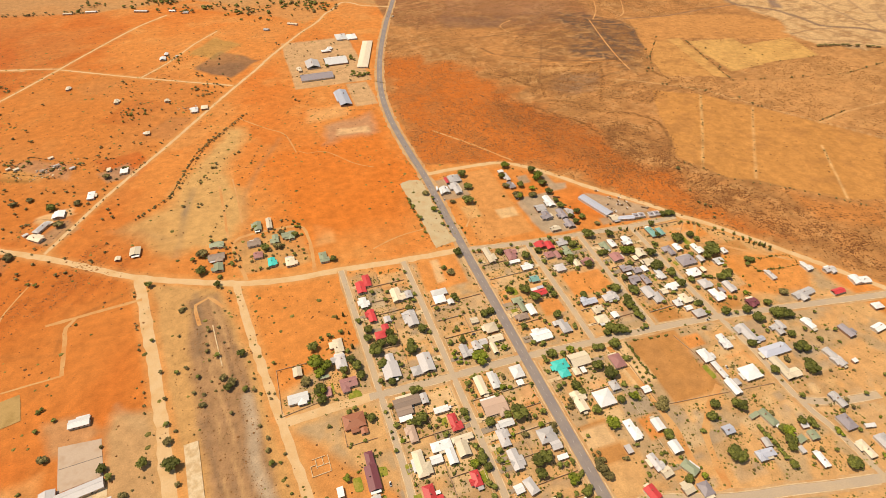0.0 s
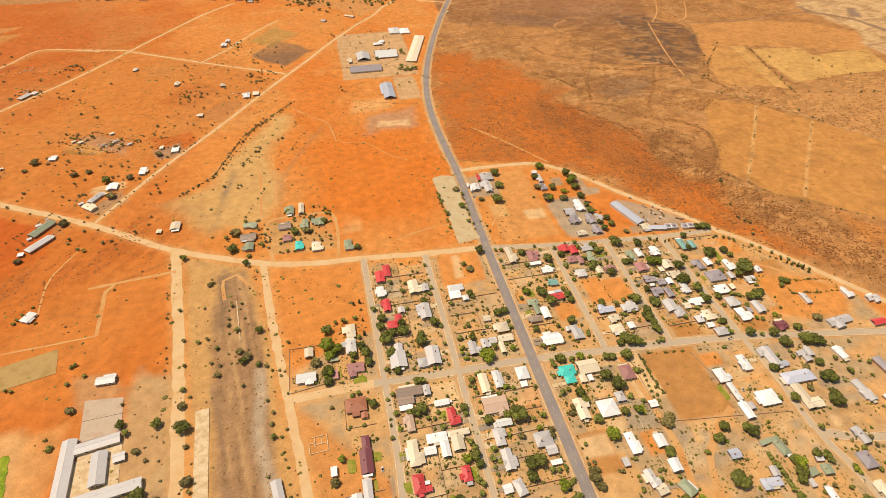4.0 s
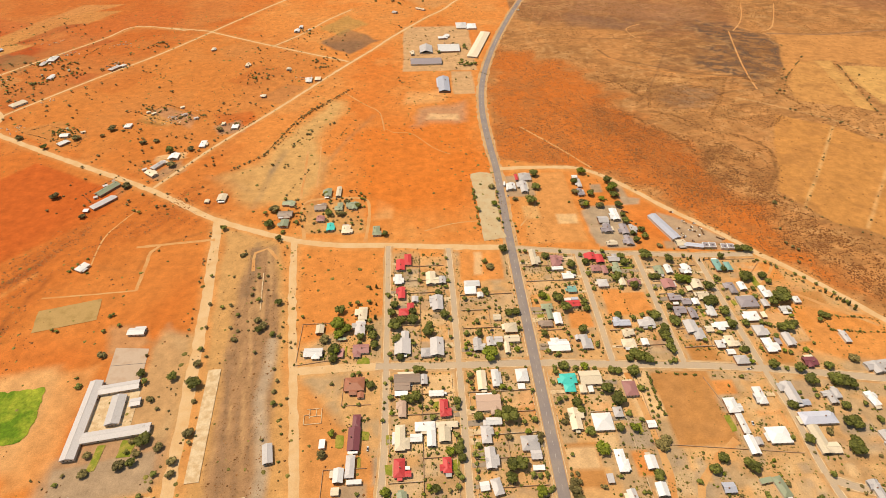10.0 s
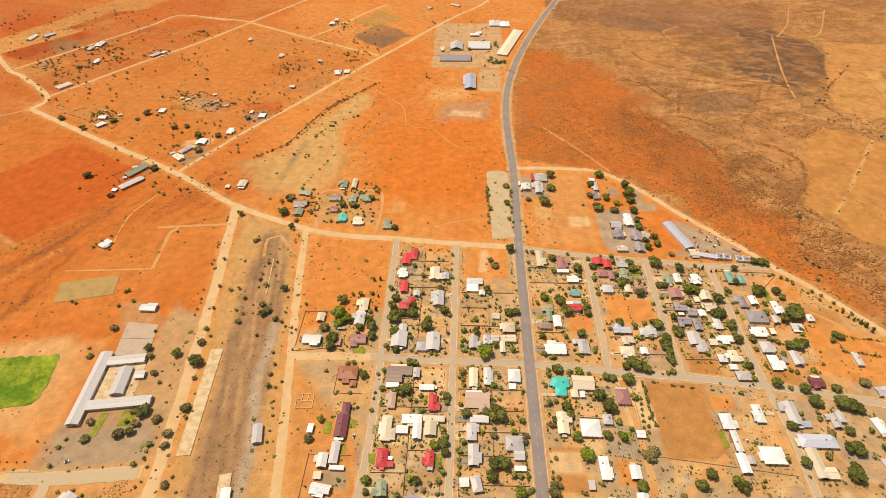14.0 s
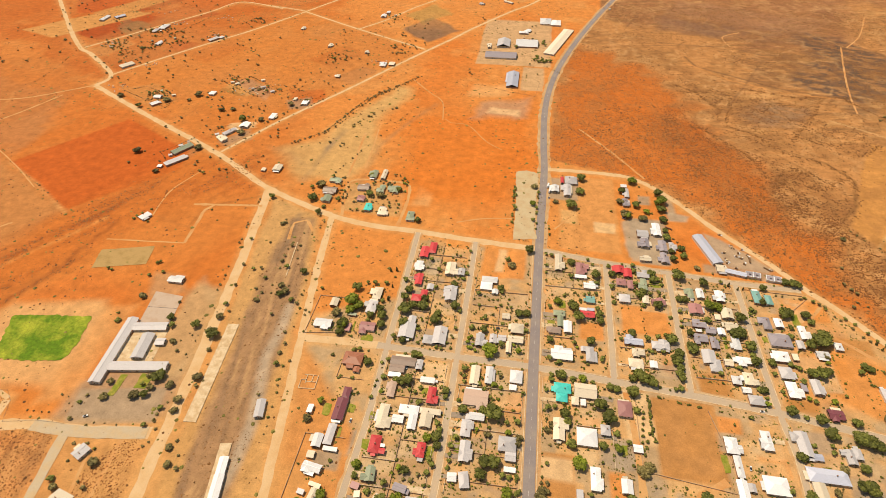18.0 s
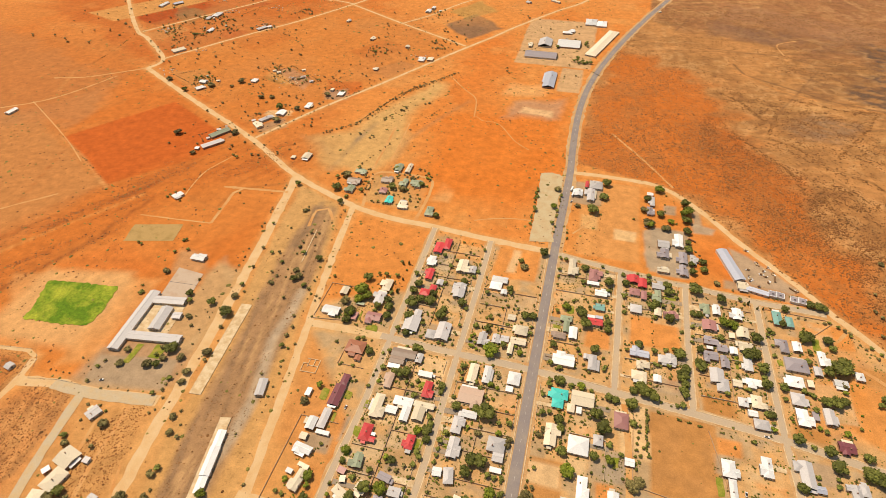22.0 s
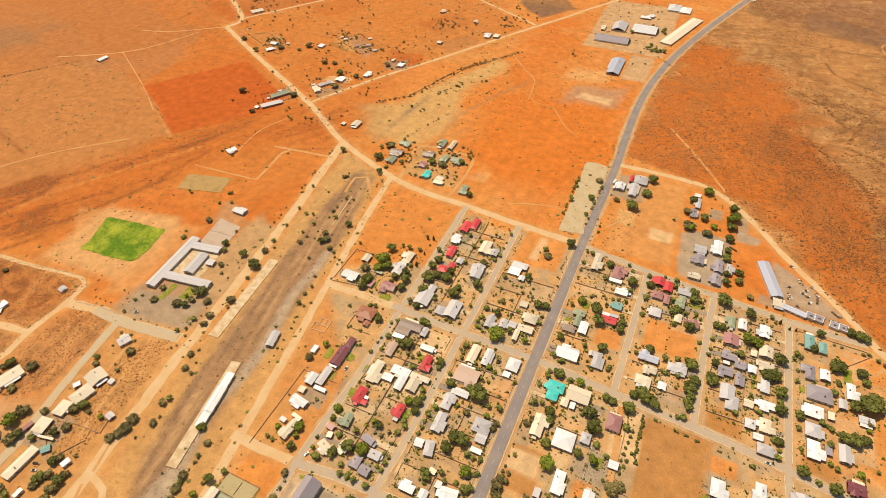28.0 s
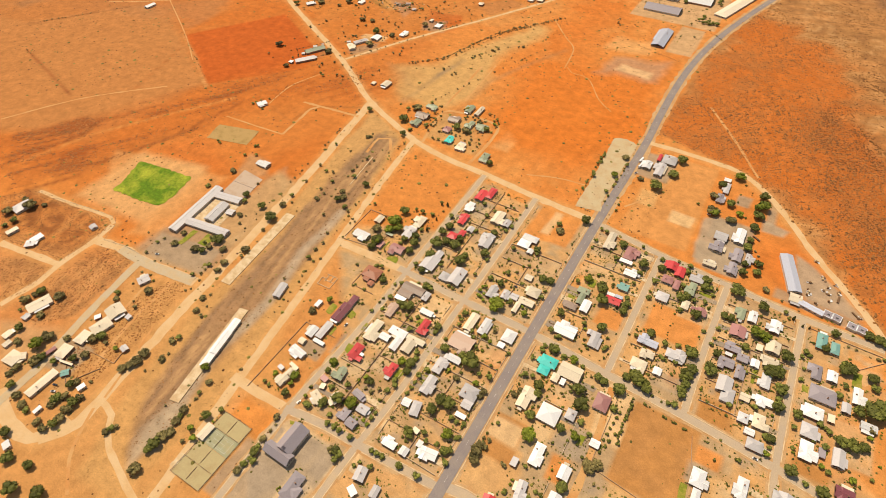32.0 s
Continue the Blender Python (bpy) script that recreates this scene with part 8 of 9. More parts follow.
for x, y, r in ((-379.3, -426.8, 5.0), (-364.7, -422.9, 3.3), (-404.3, -439.9, 3.4), (-350.2, -465.7, 3.7), (-338.9, -458.3, 2.6), (-444.4, -468.9, 4.5), (-320.1, -411.3, 4.9), (-319.3, -421.9, 5.4), (-321.9, -427.8, 4.3), (-325.0, -433.9, 4.3), (-300.1, -406.9, 3.8), (-307.9, -386.5, 3.9), (-299.5, -399.2, 2.2), (-304.2, -423.8, 2.1), (-282.5, -483.5, 3.4), (-278.3, -474.2, 3.0), (-234.7, -459.3, 4.9), (-232.0, -453.5, 4.4), (-236.1, -443.7, 4.0), (-238.1, -432.3, 4.0), (-238.0, -425.7, 1.8), (-237.9, -419.1, 2.5), (-239.9, -400.1, 3.4), (-218.2, -430.0, 2.5), (-216.2, -453.1, 2.9), (-627.0, -342.2, 7.7), (-642.3, -362.9, 6.2), (-615.3, -331.8, 3.5), (-647.0, -337.7, 4.2), (-432.7, -294.1, 3.3)):
    tree(x, y, r, "dry")
for x, y, r in ((-415.3, -293.6, 5.2), (-418.7, -276.3, 4.6), (-386.5, -287.4, 6.4), (-375.5, -275.9, 5.1), (-382.6, -264.2, 4.6), (-357.6, -270.7, 5.7), (-376.3, -253.0, 5.2), (-433.3, -319.6, 2.9), (-413.7, -323.4, 1.9), (-397.7, -319.0, 1.3), (-385.5, -318.8, 1.6), (-351.9, -310.0, 3.4), (-353.2, -303.0, 3.1), (-338.4, -297.4, 4.9), (-340.6, -285.1, 5.6), (-319.8, -325.3, 2.4), (-323.7, -332.9, 3.5), (-311.8, -338.2, 2.0), (-316.6, -347.8, 3.5), (-306.8, -350.5, 2.9), (-382.3, -356.3, 4.8), (-403.1, -381.8, 3.5), (-377.0, -378.7, 3.2), (-385.6, -374.2, 1.8), (-489.2, -432.8, 5.3), (-486.7, -423.3, 3.6), (-460.4, -411.6, 5.4), (-455.7, -437.4, 4.6), (-412.5, -342.2, 2.5), (-400.7, -340.1, 2.5)):
    tree(x, y, r, "dry")
for x, y, r in ((-407.5, -358.2, 2.1), (-480.5, -317.4, 1.6), (-473.9, -316.8, 1.6), (-465.2, -317.1, 1.6), (-458.1, -316.2, 1.6), (-458.0, -296.8, 1.7), (-450.4, -297.9, 1.3), (-445.2, -304.5, 1.3), (-443.0, -312.7, 1.3), (-348.9, -335.1, 2.1), (-224.5, -374.8, 2.6), (-159.5, -393.4, 3.5), (-155.9, -399.3, 2.0), (-156.3, -414.7, 3.4), (-155.5, -406.4, 2.4), (-97.5, -391.5, 3.8), (328.4, -208.4, 5.0), (268.1, -264.9, 4.1), (255.9, -287.5, 3.5), (273.7, -292.0, 2.5), (244.3, -325.1, 2.3), (231.7, -305.9, 2.4), (193.1, -331.8, 2.8), (103.1, -287.7, 4.7), (98.7, -294.0, 4.6), (106.3, -303.7, 2.0), (148.7, -340.5, 2.4), (192.4, -333.4, 3.0), (200.7, -348.6, 2.0), (254.1, -338.3, 2.5)):
    tree(x, y, r, "dry")
for x, y, r in ((253.6, -343.5, 2.0), (252.8, -349.7, 2.0), (272.6, -344.5, 3.0), (271.6, -352.6, 3.0), (206.9, -376.9, 3.3), (190.9, -384.7, 2.3), (221.1, -364.5, 1.9), (136.0, -372.5, 1.9), (140.8, -372.6, 1.9), (15.7, -314.9, 2.9), (14.2, -321.5, 3.4), (13.1, -336.8, 4.2), (36.2, -327.9, 2.9)):
    tree(x, y, r, "dry")
for x, y in ((354, -114), (357, -121), (361, -125), (366, -129), (369, -134), (372, -141), (-176, -79), (-168, -105), (-168, -126), (-169, -77), (-61, -154), (63, -123), (221, -47), (230, -52), (236, -51)):
    cypress(x, y)


def free_spot(x, y, gap, trees_too=True):
    for fx, fy, w, d, rot in FOOT:
        if abs(x - fx) < w / 2 + gap and abs(y - fy) < d / 2 + gap:
            return False
        if rot and math.hypot(x - fx, y - fy) < max(w, d) / 2 + gap and max(w, d) < 40:
            return False
    if trees_too:
        for tx, ty, r in TREE_SPOTS:
            if math.hypot(x - tx, y - ty) < r * 0.7 + gap:
                return False
    return True


def scatter_trees(x0, y0, x1, y1, n, small, large, kind=None):
    made = 0
    for _ in range(n * 6):
        if made >= n:
            break
        x, y = trng.uniform(x0, x1), trng.uniform(y0, y1)
        r = trng.uniform(small, large)
        if not bare(x, y) and free_spot(x, y, r * 0.6):
            tree(x, y, r, kind)
            made += 1


TREES_JOINED[0] = True
for ci, (xa, xb) in enumerate(COLS):
    top = -20 - 6 * max(0, ci - 1)
    scatter_trees(xa, -188, xb, top, 34, 0.9, 2.3)
    scatter_trees(xa, -365, xb, -208, 34 if ci < 3 else 12, 0.9, 2.3)


def hedge_row(x0, y0, x1, y1, gap, chance, small=1.0, large=2.1, kind=None):
    """Street trees and hedge bushes along a line, with gaps."""
    L = math.hypot(x1 - x0, y1 - y0)
    s = 0.0
    while s < L:
        x, y = x0 + (x1 - x0) * s / L + trng.uniform(-0.9, 0.9), y0 + (y1 - y0) * s / L + trng.uniform(-0.9, 0.9)
        if trng.random() < chance and free_spot(x, y, 0.6):
            tree(x, y, trng.uniform(small, large), kind)
        s += gap * trng.uniform(0.6, 1.4)


for ci, (xa, xb) in enumerate(COLS):
    top = -20 - 6 * max(0, ci - 1)
    xm = (xa + xb) / 2
    for x in (xa + 1.5, xb - 1.5, xm):
        hedge_row(x, top, x, -186 - 5 * max(0, ci - 2), 2.6, 0.3, 0.7, 1.6)
        if ci < 3:
            hedge_row(x, -210, x, -364, 2.6, 0.3, 0.7, 1.6)
    for k in range(7):
        y = top - 12 - k * 23
        if not bare(xm - 12, y):
            hedge_row(xa + 3, y, xm, y, 2.6, 0.3, 0.7, 1.6)
        if not bare(xm + 12, y):
            hedge_row(xm, y, xb - 3, y, 2.6, 0.3, 0.7, 1.6)
        if ci < 3:
            y = -222 - k * 21
            if not bare(xm, y):
                hedge_row(xa + 3, y, xb - 3, y, 2.6, 0.28, 0.7, 1.6)
    hedge_row(xa, -188 - 4 * max(0, ci - 2), xb, -190 - 6 * max(0, ci - 2), 3.0, 0.25, 0.7, 1.5)
    hedge_row(xa, -202 - 4 * max(0, ci - 1), xb, -204 - 6 * max(0, ci - 1), 3.4, 0.25, 0.7, 1.5)
hedge_row(110, -214, 111, -262, 2.2, 0.9, 1.4, 2.2)
hedge_row(-345, -330, -395, 40, 9, 0.35, 1.2, 2.4, "dry")
hedge_row(-258, -205, -240, -330, 7, 0.4, 1.2, 2.4)
hedge_row(-262, -180, -290, 5, 9, 0.5, 1.2, 2.2)
for line in ([(-792, 331), (-760, 354), (-679, 319), (-677, 277), (-792, 331)], [(-605, 382), (-576, 422), (-500, 376), (-525, 340), (-605, 382)], [(-604, 135), (-572, 184), (-541, 156), (-573, 106), (-604, 135)],
             [(-993, 339), (-996, 410), (-1016, 501)], [(-533, 176), (-495, 164), (-467, 236)], [(-4, 548), (38, 507), (66, 475)], [(-94, 642), (-128, 597), (-137, 573)], [(-466, 334), (-438, 363), (-410, 333)], [(-1131, 687), (-980, 778)], [(-860, 579), (-816, 740)]):
    for (x1, y1), (x2, y2) in zip(line[:-1], line[1:]):
        hedge_row(x1, y1, x2, y2, 5, 0.6, 0.9, 2.0, "dry")
for x, y in ([(-65, 634), (-24, 572), (-15, 564), (-4, 564), (7, 568), (-19, 588), (-8, 660), (-6, 676)]):
    tree(x, y, 4.2, "garden")
for x, y in ([(-19, 574), (-11, 567), (-7, 575), (1, 568), (9, 567), (-17, 586), (-3, 653), (-8, 668), (-65, 635)]):
    tree(x, y, 4.0, "garden")
for x, y in ([(604, 458), (691, 626), (574, 410), (611, 278), (553, 333), (561, 396), (631, 501), (658, 204), (654, 233), (764, 465), (720, 366), (702, 316)]):
    tree(x, y, 3.2, "dry")
hedge_row(-500, 165, -380, 390, 6, 0.45, 1.2, 2.4, "dry")
hedge_row(-330, 60, -230, 330, 8, 0.55, 1.2, 2.6, "dry")
hedge_row(-470, 260, -260, 610, 10, 0.5, 1.2, 2.4, "dry")
scatter_trees(-246, -186, -166, -120, 16, 1.0, 2.4)
scatter_trees(-200, -290, -166, -202, 9, 1.4, 2.8)
scatter_trees(-148, -470, -90, -388, 6, 1.0, 2.0)
scatter_trees(236, -205, 330, -60, 16, 0.9, 1.8)
scatter_trees(238, -420, 340, -240, 45, 1.2, 3.0)
scatter_trees(95, 20, 175, 150, 10, 1.0, 2.2)
scatter_trees(-318, 38, -268, 108, 34, 1.2, 3.2)
scatter_trees(-262, 28, -190, 128, 60, 1.0, 3.0)
scatter_trees(-345, -330, -325, 20, 9, 1.5, 3.2, "dry")
scatter_trees(-320, -140, -285, 20, 14, 1.5, 2.8, "dry")
scatter_trees(-258, -460, -240, -60, 10, 1.5, 2.8)
scatter_trees(-395, -280, -352, -140, 8, 1.3, 2.6, "dry")
scatter_trees(-640, 90, -430, 420, 110, 1.4, 3.4, "dry")
scatter_trees(-900, 360, -560, 700, 60, 1.8, 3.8, "dry")
scatter_trees(-480, 380, -250, 780, 70, 1.8, 3.6, "dry")
scatter_trees(-1250, 420, -820, 900, 110, 1.8, 4.0, "dry")
scatter_trees(-160, 480, 0, 860, 26, 1.6, 3.4, "dry")


for x1, y1, x2, y2 in ((-37, 119, -36, 25), (-3, 118, -5, 24)):
    hedge_row(x1, y1, x2, y2, 5, 0.6, 1.3, 3.0, "garden")
for line, gap, chance, small, large in (([(-404, 190), (-361, 234), (-342, 297), (-324, 353), (-286, 406), (-246, 465)], 4.5, 0.75, 1.4, 3.2), ([(-342, 297), (-324, 353), (-286, 406), (-246, 465)], 4.5, 0.6, 1.2, 2.6), ([(-379, 199), (-323, 192), (-320, 263), (-291, 312), (-254, 333)], 11, 0.7, 1.4, 3.6)):
    for (x1, y1), (x2, y2) in zip(line[:-1], line[1:]):
        hedge_row(x1, y1, x2, y2, gap, chance, small, large, "dry")
        hedge_row(x1 + 9, y1 + 6, x2 + 9, y2 + 6, gap * 2, chance, small, large, "dry")
for x, y in [(302, -55), (309, -60), (319, -70), (335, -82), (343, -88), (351, -100), (356, -110), (363, -116), (366, -124), (370, -130), (377, -136)]:
    tree(x, y, trng.uniform(2.2, 2.9), "garden")
for (x1, y1), (x2, y2) in zip([(330, -147), (387, -156), (387, -176), (328, -169)], [(387, -156), (387, -176), (328, -169), (330, -147)]):
    hedge_row(x1, y1, x2, y2, 2.4, 0.8, 1.0, 1.9, "garden")
# shrubs in beds round the houses of the town
for fx, fy, w, d, rot in list(FOOT):
    if not (-250 < fx < 330 and -470 < fy < -20) or w * d < 60:
        continue
    for _ in range(trng.randint(2, 5)):
        side = trng.randint(0, 3)
        out, run = trng.uniform(1.2, 4.5), trng.uniform(-0.55, 0.55)
        cx, cy = ((fx + run * w, fy + (d / 2 + out) * (1 if side else -1)) if side < 2 else (fx + (w / 2 + out) * (1 if side == 2 else -1), fy + run * d))
        kind = trng.choice(("garden", "garden", "bright", "bright", "dry"))
        for _ in range(trng.randint(2, 5)):
            x, y = cx + trng.gauss(0, 2.0), cy + trng.gauss(0, 2.0)
            if abs(x) > 8 and free_spot(x, y, 0.5, False):
                tree(x, y, trng.uniform(0.6, 1.5), kind)
# far tree belts and the farm among them
hedge_row(-810, 1218, -600, 1184, 7, 0.6, 2.5, 5.0, "dry")
hedge_row(-810, 1236, -560, 1190, 12, 0.5, 2.5, 5.0, "dry")
for cx, cy, sx, sy, n in ((-600, 1240, 30, 22, 14), (-420, 1225, 45, 20, 46), (-370, 1135, 26, 16, 14), (-290, 1130, 50, 20, 22), (-200, 1070, 45, 18, 26), (-90, 1090, 40, 30, 30), (-25, 1045, 22, 26, 34), (-150, 985, 30, 16, 10), (10, 1110, 50, 20, 20)):
    for _ in range(n):
        x, y = trng.gauss(cx, sx), trng.gauss(cy, sy)
        if free_spot(x, y, 1.0, False):
            tree(x, y, trng.uniform(3.0, 6.5), trng.choice(("dry", "garden")))
# bushes along the far fences and river banks
for line, gap, chance, small, large in (
    ([(594, 269), (504, 152), (420, 46)], 12, 0.5, 1.4, 2.4), ([(650, 194), (560, 92), (481, 0)], 16, 0.4, 1.2, 2.2), ([(650, 36), (608, -26)], 9, 0.5, 1.5, 2.6),
    ([(535, 349), (618, 282), (668, 188)], 8, 0.5, 1.5, 2.8), ([(692, 305), (822, 275), (952, 256), (1081, 275)], 11, 0.55, 1.8, 3.4), ([(753, 520), (702, 318)], 7, 0.6, 1.6, 2.8),
    ([(700, 560), (617, 466), (571, 390)], 10, 0.6, 2.0, 3.6), ([(827, 352), (960, 350)], 14, 0.5, 2.0, 3.5), ([(394, 87), (440, 12), (514, -45), (593, -125)], 10, 0.5, 1.4, 2.6),
    ([(725, 112), (800, 128)], 8, 0.7, 2.0, 3.2), ([(1016, 392), (1060, 384), (1150, 340)], 7, 0.8, 3.0, 5.5), ([(850, 452), (858, 391)], 12, 0.6, 1.8, 3.0),
    ([(-1135, -41), (-1082, 28), (-1019, 107)], 6, 0.6, 1.2, 2.4), ([(-827, 76), (-745, 30), (-660, -20)], 9, 0.4, 1.0, 2.0), ([(-1039, -101), (-912, -133)], 9, 0.5, 1.0, 2.0),
):
    for (x1, y1), (x2, y2) in zip(line[:-1], line[1:]):
        hedge_row(x1, y1, x2, y2, gap, chance, small, large, "dry")


# bushes beside the pitch, the school and the lone farmhouse
for x, y, r in zip(*zip(*[(-517, -126), (-523, -124), (-467, -107), (-464, -105), (-451, -121), (-543, -17), (-536, -6), (-548, -29), (-525, -33), (-546, -24), (-465, -129), (-451, 5), (-515, 93)]), (2.6, 2.4, 2.6, 2.4, 2.8, 2.4, 2.2, 2.6, 2.0, 2.6, 3.0, 2.0, 2.6)):
    tree(x, y, r, "garden")
# bush and trees round the farmyards
for cx, cy in ([(-902, 637), (-861, 614), (-815, 565), (-864, 548), (-742, 600), (-949, 538), (-599, 401), (-531, 365), (-706, 311), (-725, 331), (-371, 783), (-435, 530), (-307, 596), (-888, 509), (-691, 708)]):
    for _ in range(22):
        a, q = trng.uniform(0, 6.28), 30 * trng.random() ** 0.6
        x, y = cx + q * math.cos(a), cy + q * math.sin(a)
        if free_spot(x, y, 1.0):
            tree(x, y, trng.uniform(1.3, 3.8), trng.choice(("dry", "dry", "garden")))


# ---- the many small trees, joined by kind ----
def template(me):
    """Corner places and triangles of a mesh."""
    co = np.empty(len(me.vertices) * 3)
    me.vertices.foreach_get("co", co)
    me.calc_loop_triangles()
    tri = np.empty(len(me.loop_triangles) * 3, int)
    me.loop_triangles.foreach_get("vertices", tri)
    return co.reshape(-1, 3), tri.reshape(-1, 3)


def joined(name, shapes, spots, material, label, drop=0.0):
    """One mesh of many copies of a few shapes, set at x, y, radius, height and turn, sunk by drop radii."""
    all_co, all_tri, base = [], [], 0
    for i, (x, y, r, tall, turn) in enumerate(spots):
        co, tri = shapes[i % len(shapes)]
        c, s = math.cos(turn), math.sin(turn)
        v = np.stack([(co[:, 0] * c - co[:, 1] * s) * r + x, (co[:, 0] * s + co[:, 1] * c) * r + y, (co[:, 2] - drop) * r * tall], -1)
        all_co.append(v)
        all_tri.append(tri + base)
        base += len(co)
    co, tri = np.concatenate(all_co), np.concatenate(all_tri)
    me = bpy.data.meshes.new(name)
    me.vertices.add(len(co))
    me.vertices.foreach_set("co", co.ravel())
    me.loops.add(tri.size)
    me.loops.foreach_set("vertex_index", tri.ravel())
    me.polygons.add(len(tri))
    me.polygons.foreach_set("loop_start", np.arange(0, tri.size, 3))
    me.update(calc_edges=True)
    me.materials.append(material)
    return tagged(new(name, me), label, kind="stuff")


for kind, leaf, words in (("garden", LEAF, "many small dark green garden trees"), ("bright", LEAF_BRIGHT, "many small fresh green garden trees"), ("dry", LEAF_DRY, "many small dusty grey-green trees")):
    shapes = [template(crown_mesh(70 + s, leaf, 4, 0.45, 0.9, 90)) for s in range(4)]
    joined("small_trees", shapes, [q for q in MINOR[kind] if q[2] >= 2.4], leaf, words)
    shapes = [template(crown_mesh(80 + s, leaf, 4, 0.45, 0.9, 80, 1)) for s in range(4)]
    joined("garden_shrubs", shapes, [q for q in MINOR[kind] if 1.5 <= q[2] < 2.4], leaf, words.replace("trees", "shrubs"), 0.3)
    shapes = [template(crown_mesh(90 + s, leaf, 2, 0.4, 0.9, 40, 1)) for s in range(5)]
    joined("low_shrubs", shapes, [q for q in MINOR[kind] if q[2] < 1.5], leaf, words.replace("trees", "low shrubs"), 0.45)
    joined("small_trunks", [template(TRUNK)], [q for q in MINOR[kind] if q[2] >= 1.5], BARK, "thin brown trunks of small trees")


# ---- scrub: many small bushes, one object a zone ----
BUSH_LINES = (([(302, 345), (335, 326), (356, 301), (372, 269), (411, 251), (444, 224), (446, 185)], 5),
              ([(298, 329), (326, 312), (354, 282)], 4),
              ([(253, 344), (287, 292), (319, 245), (330, 192)], 7),
              ([(483, 272), (528, 310)], 7),
              ([(382, 177), (400, 170), (435, 202)], 6),
              ([(345, 192), (362, 147), (356, 111)], 8),
              ([(332, 471), (326, 411), (305, 356)], 6),
              ([(395, 306), (451, 391), (498, 474)], 4),
              ([(374, 226), (390, 209)], 9),
              ([(236, 500), (273, 470), (307, 399)], 6),
              ([(531, 475), (567, 416), (588, 337)], 7),
              ([(356, 497), (443, 468), (554, 480)], 5),)
BUSH_PATCHES = ([(351, 246), (438, 191), (408, 112), (292, 109), (339, 176)],
                [(262, 521), (343, 471), (308, 367), (275, 433)],
                [(338, 435), (488, 474), (439, 359), (342, 346)],
                [(452, 380), (542, 361), (496, 281), (426, 289)],)


def scrub(name, n, region, sizes, material, label, seed, gaps=None, tall=0.42):
    r = np.random.RandomState(seed)
    xs, ys = [], []
    while len(xs) < n:
        x = r.uniform(region[0], region[2], 4 * n)
        y = r.uniform(region[1], region[3], 4 * n)
        keep = r.rand(4 * n) < gaps(x, y)
        xs += list(x[keep])
        ys += list(y[keep])
    x, y = np.array(xs[:n]), np.array(ys[:n])
    s = r.uniform(*sizes, n) * (0.6 + 0.8 * r.rand(n) ** 2)
    ring = np.array([(1.0, 0, 0.0), (0.4, 0.9, 0.05), (-0.6, 0.75, 0.0), (-0.95, -0.2, 0.05), (-0.2, -1.0, 0.0), (0.75, -0.65, 0.04),
                     (0.55, 0.2, 0.75), (-0.25, 0.5, 0.8), (-0.3, -0.45, 0.85)])
    faces = [(0, 1, 6), (1, 2, 7), (1, 7, 6), (2, 3, 7), (3, 4, 8), (3, 8, 7), (4, 5, 8), (5, 0, 6), (5, 6, 8), (6, 7, 8)]
    a = r.uniform(0, 6.28, n)
    ca, sa = np.cos(a)[:, None], np.sin(a)[:, None]
    jit = r.uniform(0.75, 1.25, (n, len(ring)))
    vx = (ring[:, 0] * ca - ring[:, 1] * sa) * jit * s[:, None] + x[:, None]
    vy = (ring[:, 0] * sa + ring[:, 1] * ca) * jit * s[:, None] + y[:, None]
    vz = ring[:, 2] * jit * s[:, None] * tall
    verts = np.stack([vx, vy, vz], -1).reshape(-1, 3)
    f = (np.array(faces)[None] + (np.arange(n) * len(ring))[:, None, None]).reshape(-1, 3)
    me = bpy.data.meshes.new(name)
    me.from_pydata(verts.tolist(), [], f.tolist())
    me.materials.append(material)
    tagged(new(name, me), label, kind="stuff")


def veld_density(x, y):
    tilled = np.max([inside(x, y, quad, 5, 4) for quad, _ in FIELDS], axis=0)
    return (1 - 0.93 * tilled) * inside(x, y, VELD, 8, 3) * np.clip((fbm(x, y, 70.0, 15) - 0.3) * 2.2, 0.05, 1)


def open_density(x, y):
    ok = (1 - inside(x, y, VELD, 8, 3)) * (1 - inside(x, y, TOWN, 8, 0)) * (1 - inside(x, y, [(-824, 77), (-718, 231), (-563, 147), (-549, 94), (-656, -24)], 4, 2))
    ok = ok * (1 - near_line(x, y, DIRT_ROADS[0][0], 18)) * (1 - near_line(x, y, [(-281, 16), (-160, 0), (0, -12)], 18))
    return ok * np.clip((fbm(x, y, 90.0, 35) - 0.3) * 2, 0.05, 1)


def garden_density(x, y):
    ok = inside(x, y, TOWN, 6, 0)
    for pts, wide in STREETS:
        ok = ok * (1 - near_line(x, y, pts, wide + 8, 2))
    ok = ok * (1 - near_line(x, y, MAIN, 22, 2))
    for fx, fy, w, d, rot in FOOT:
        ok = ok * ~((np.abs(x - fx) < w / 2 + 0.8) & (np.abs(y - fy) < d / 2 + 0.8))
    ok = ok * np.where(x > 240, 0.35, 1.0) * np.clip((fbm(x, y, 12.0, 49) - 0.42) * 6, 0.03, 1)
    for a, b_, c, d in BARE:
        ok = ok * (1 - 0.97 * ((x > a) & (x < c) & (y > b_) & (y < d)))
    return ok


scrub("veld_scrub", 34000, (10, -300, 1000, 950), (0.5, 1.6), SCRUB, "low brown veld scrub", 2, veld_density)
def red_density(x, y):
    return inside(x, y, VELD, 8, 3) * np.clip(inside(x, y, RED_BAND, 22, 24) * 0.45 + inside(x, y, DARK_RED, 40, 30) * 0.55, 0, 1) * np.clip((fbm(x, y, 40.0, 19) - 0.25) * 2.5, 0.1, 1)


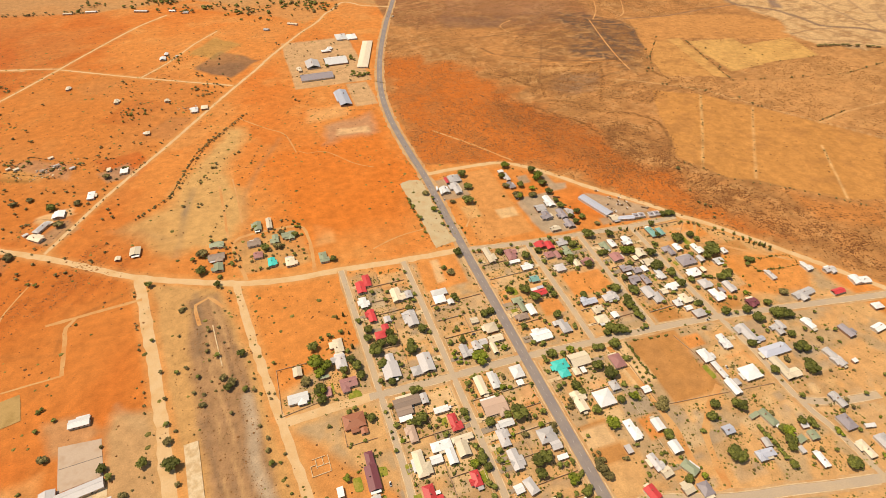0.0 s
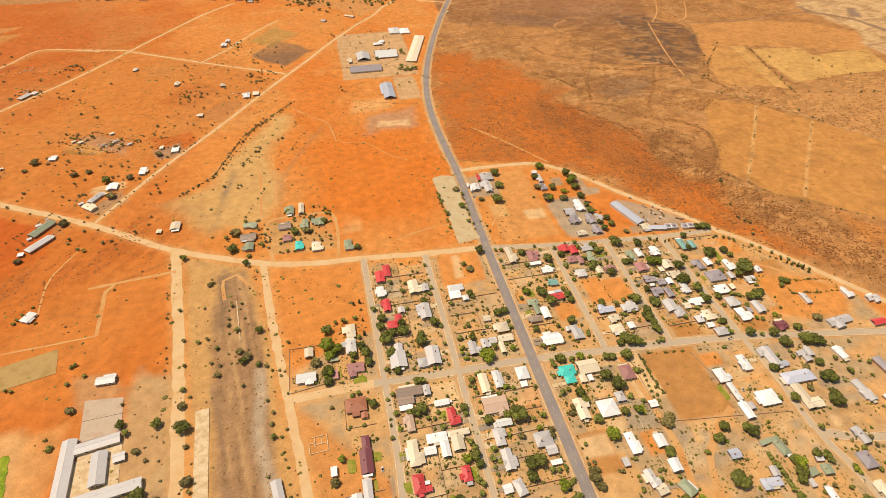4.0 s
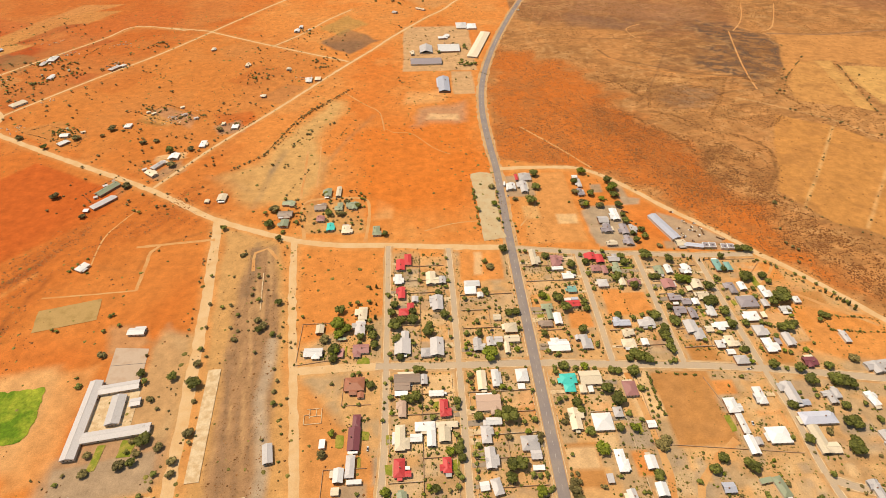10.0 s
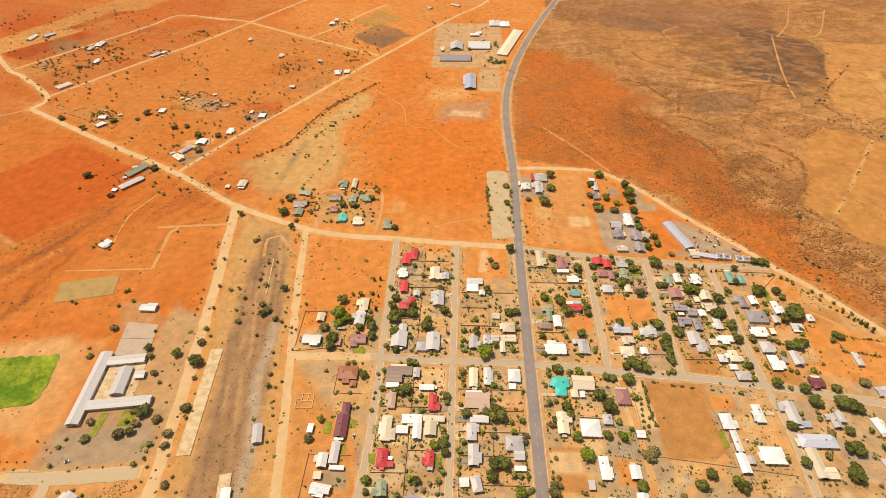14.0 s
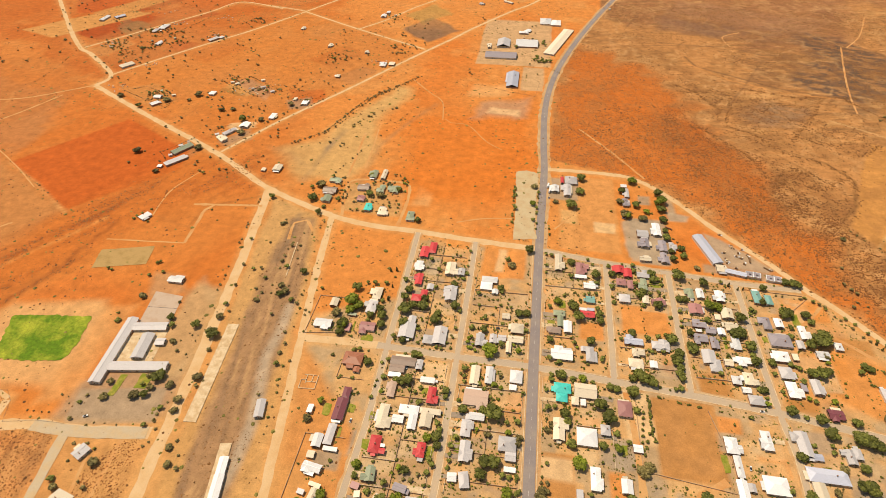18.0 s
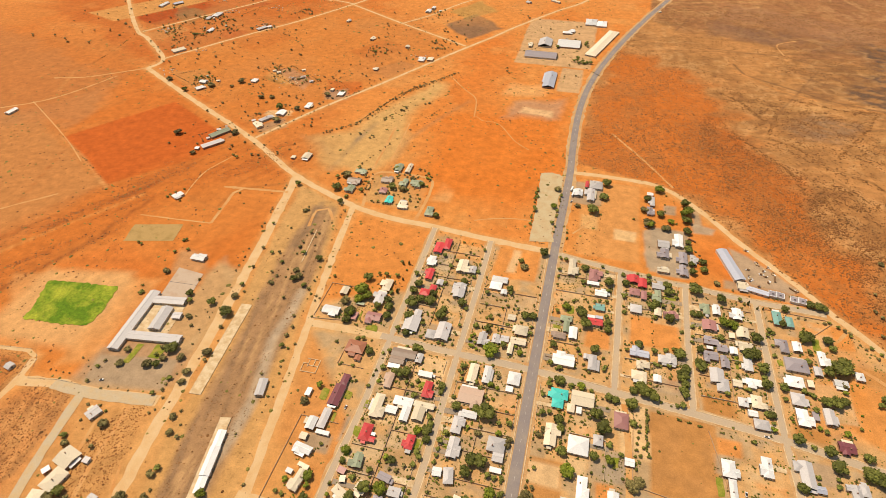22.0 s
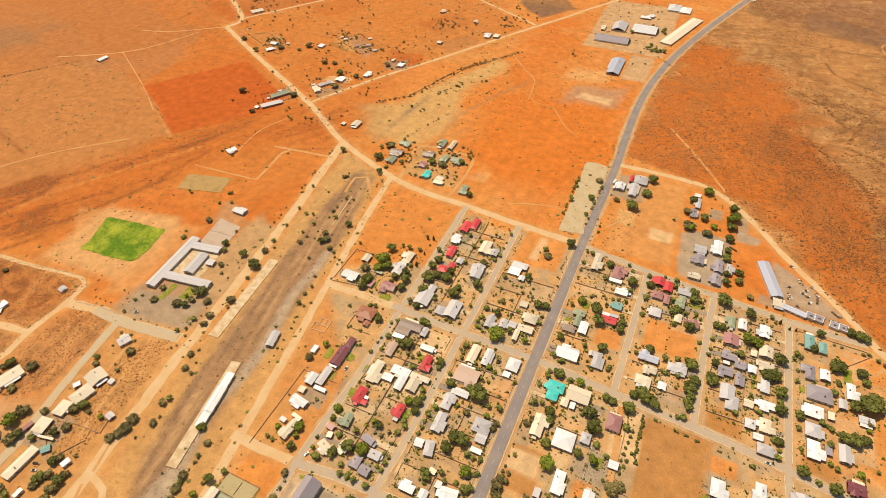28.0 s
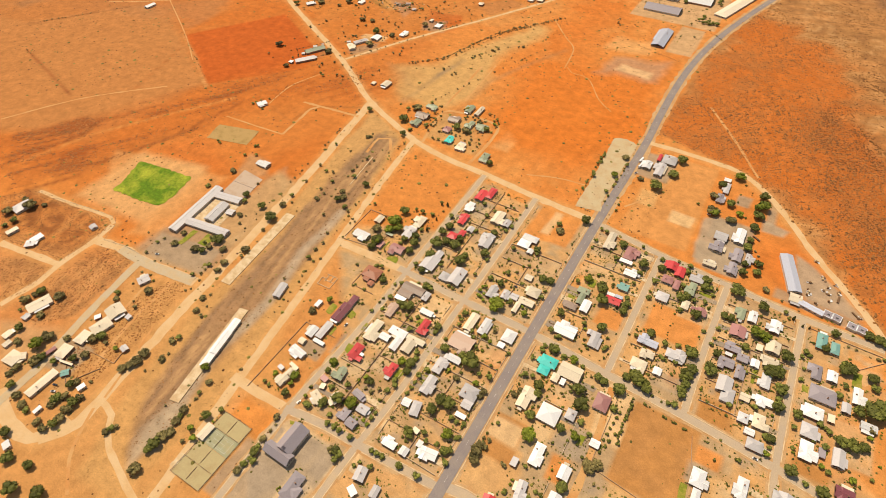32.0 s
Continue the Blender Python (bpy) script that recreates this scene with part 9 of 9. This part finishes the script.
def rough_density(x, y):
    return np.max([inside(x, y, quad, 4, 3) for quad in ROUGH], axis=0)


def wash_density(x, y):
    band = near_line(x, y, [(-780, -330), (-700, -220), (-640, -110), (-600, -40), (-540, 60), (-440, 110)], 80, 40) * 0.3
    band = np.maximum(band, np.max([inside(x, y, quad, 8, 6) for quad in WASH_BANDS], axis=0))
    along, across = x * 0.55 + y * 0.83, x * 0.83 - y * 0.55
    return band * np.clip((fbm(along * 0.16, across, 9.0, 44, 3) - 0.40) * 5, 0.05, 1)


def arc_density(x, y):
    return np.max([near_line(x, y, line, wide, 5) for line, wide in BUSH_LINES], axis=0) * inside(x, y, VELD, 8, 3)


def patch_density(x, y):
    return np.max([inside(x, y, quad, 45, 30) for quad in BUSH_PATCHES], axis=0) * np.clip((fbm(x, y, 13.0, 39) - 0.38) * 4, 0.1, 1)


def dense_density(x, y):
    return np.clip(inside(x, y, DENSE, 30, 24) + 0.8 * inside(x, y, DARK_RED, 30, 24), 0, 1) * np.clip((fbm(x, y, 22.0, 29) - 0.32) * 4, 0.05, 1)


scrub("red_veld_scrub", 17000, (10, -140, 440, 670), (0.45, 1.25), SCRUB_RED, "dense rust-brown bushes on red sand", 7, red_density, 0.38)
scrub("rough_scrub", 7500, (-720, -560, -330, -250), (0.3, 0.9), SCRUB_RED, "rough brown scrub on disturbed ground", 8, rough_density)
scrub("wash_scrub", 5200, (-820, -350, -400, 150), (0.5, 1.3), SCRUB_RED, "rust-brown bushes along the dry wash", 9, wash_density)
scrub("dry_scrub", 9000, (-1250, -560, 60, 1050), (0.35, 1.3), SCRUB, "sparse dry bushes on red sand", 3, open_density)
scrub("green_bushes", 1900, (-1100, -560, 60, 950), (1.0, 2.4), SCRUB_GREEN, "scattered grey-green bushes on sand", 4, open_density)
scrub("garden_bushes", 5000, (-250, -470, 400, -15), (0.4, 1.1), SCRUB_GREEN, "small garden bushes round the houses", 5, garden_density)
scrub("dark_veld_scrub", 9000, (200, -230, 560, 420), (0.6, 1.35), SCRUB_RED, "dense rust-brown bushes along the eroded veld", 10, dense_density, 0.38)
scrub("bank_scrub", 1700, (180, -60, 760, 620), (0.7, 1.7), SCRUB, "brown bushes in rows along old contour banks", 11, arc_density, 0.5)
scrub("patch_scrub", 4200, (200, -60, 640, 560), (0.5, 1.3), SCRUB, "clumped brown bushes on eroded ground", 12, patch_density, 0.45)


def rail_density(x, y):
    lane = fbm(x * 0.97 + y * 0.17, (y * 0.97 - x * 0.17) * 0.06, 4.0, 301, 3)
    return inside(x, y, CORRIDOR, 6, 4) * np.clip((lane - 0.47) * 8, 0.03, 1)


scrub("rail_yard_scrub", 1500, (-340, -500, -230, 20), (0.25, 0.65), SCRUB, "small dark tufts in lines along the old rail yard", 13, rail_density, 0.45)
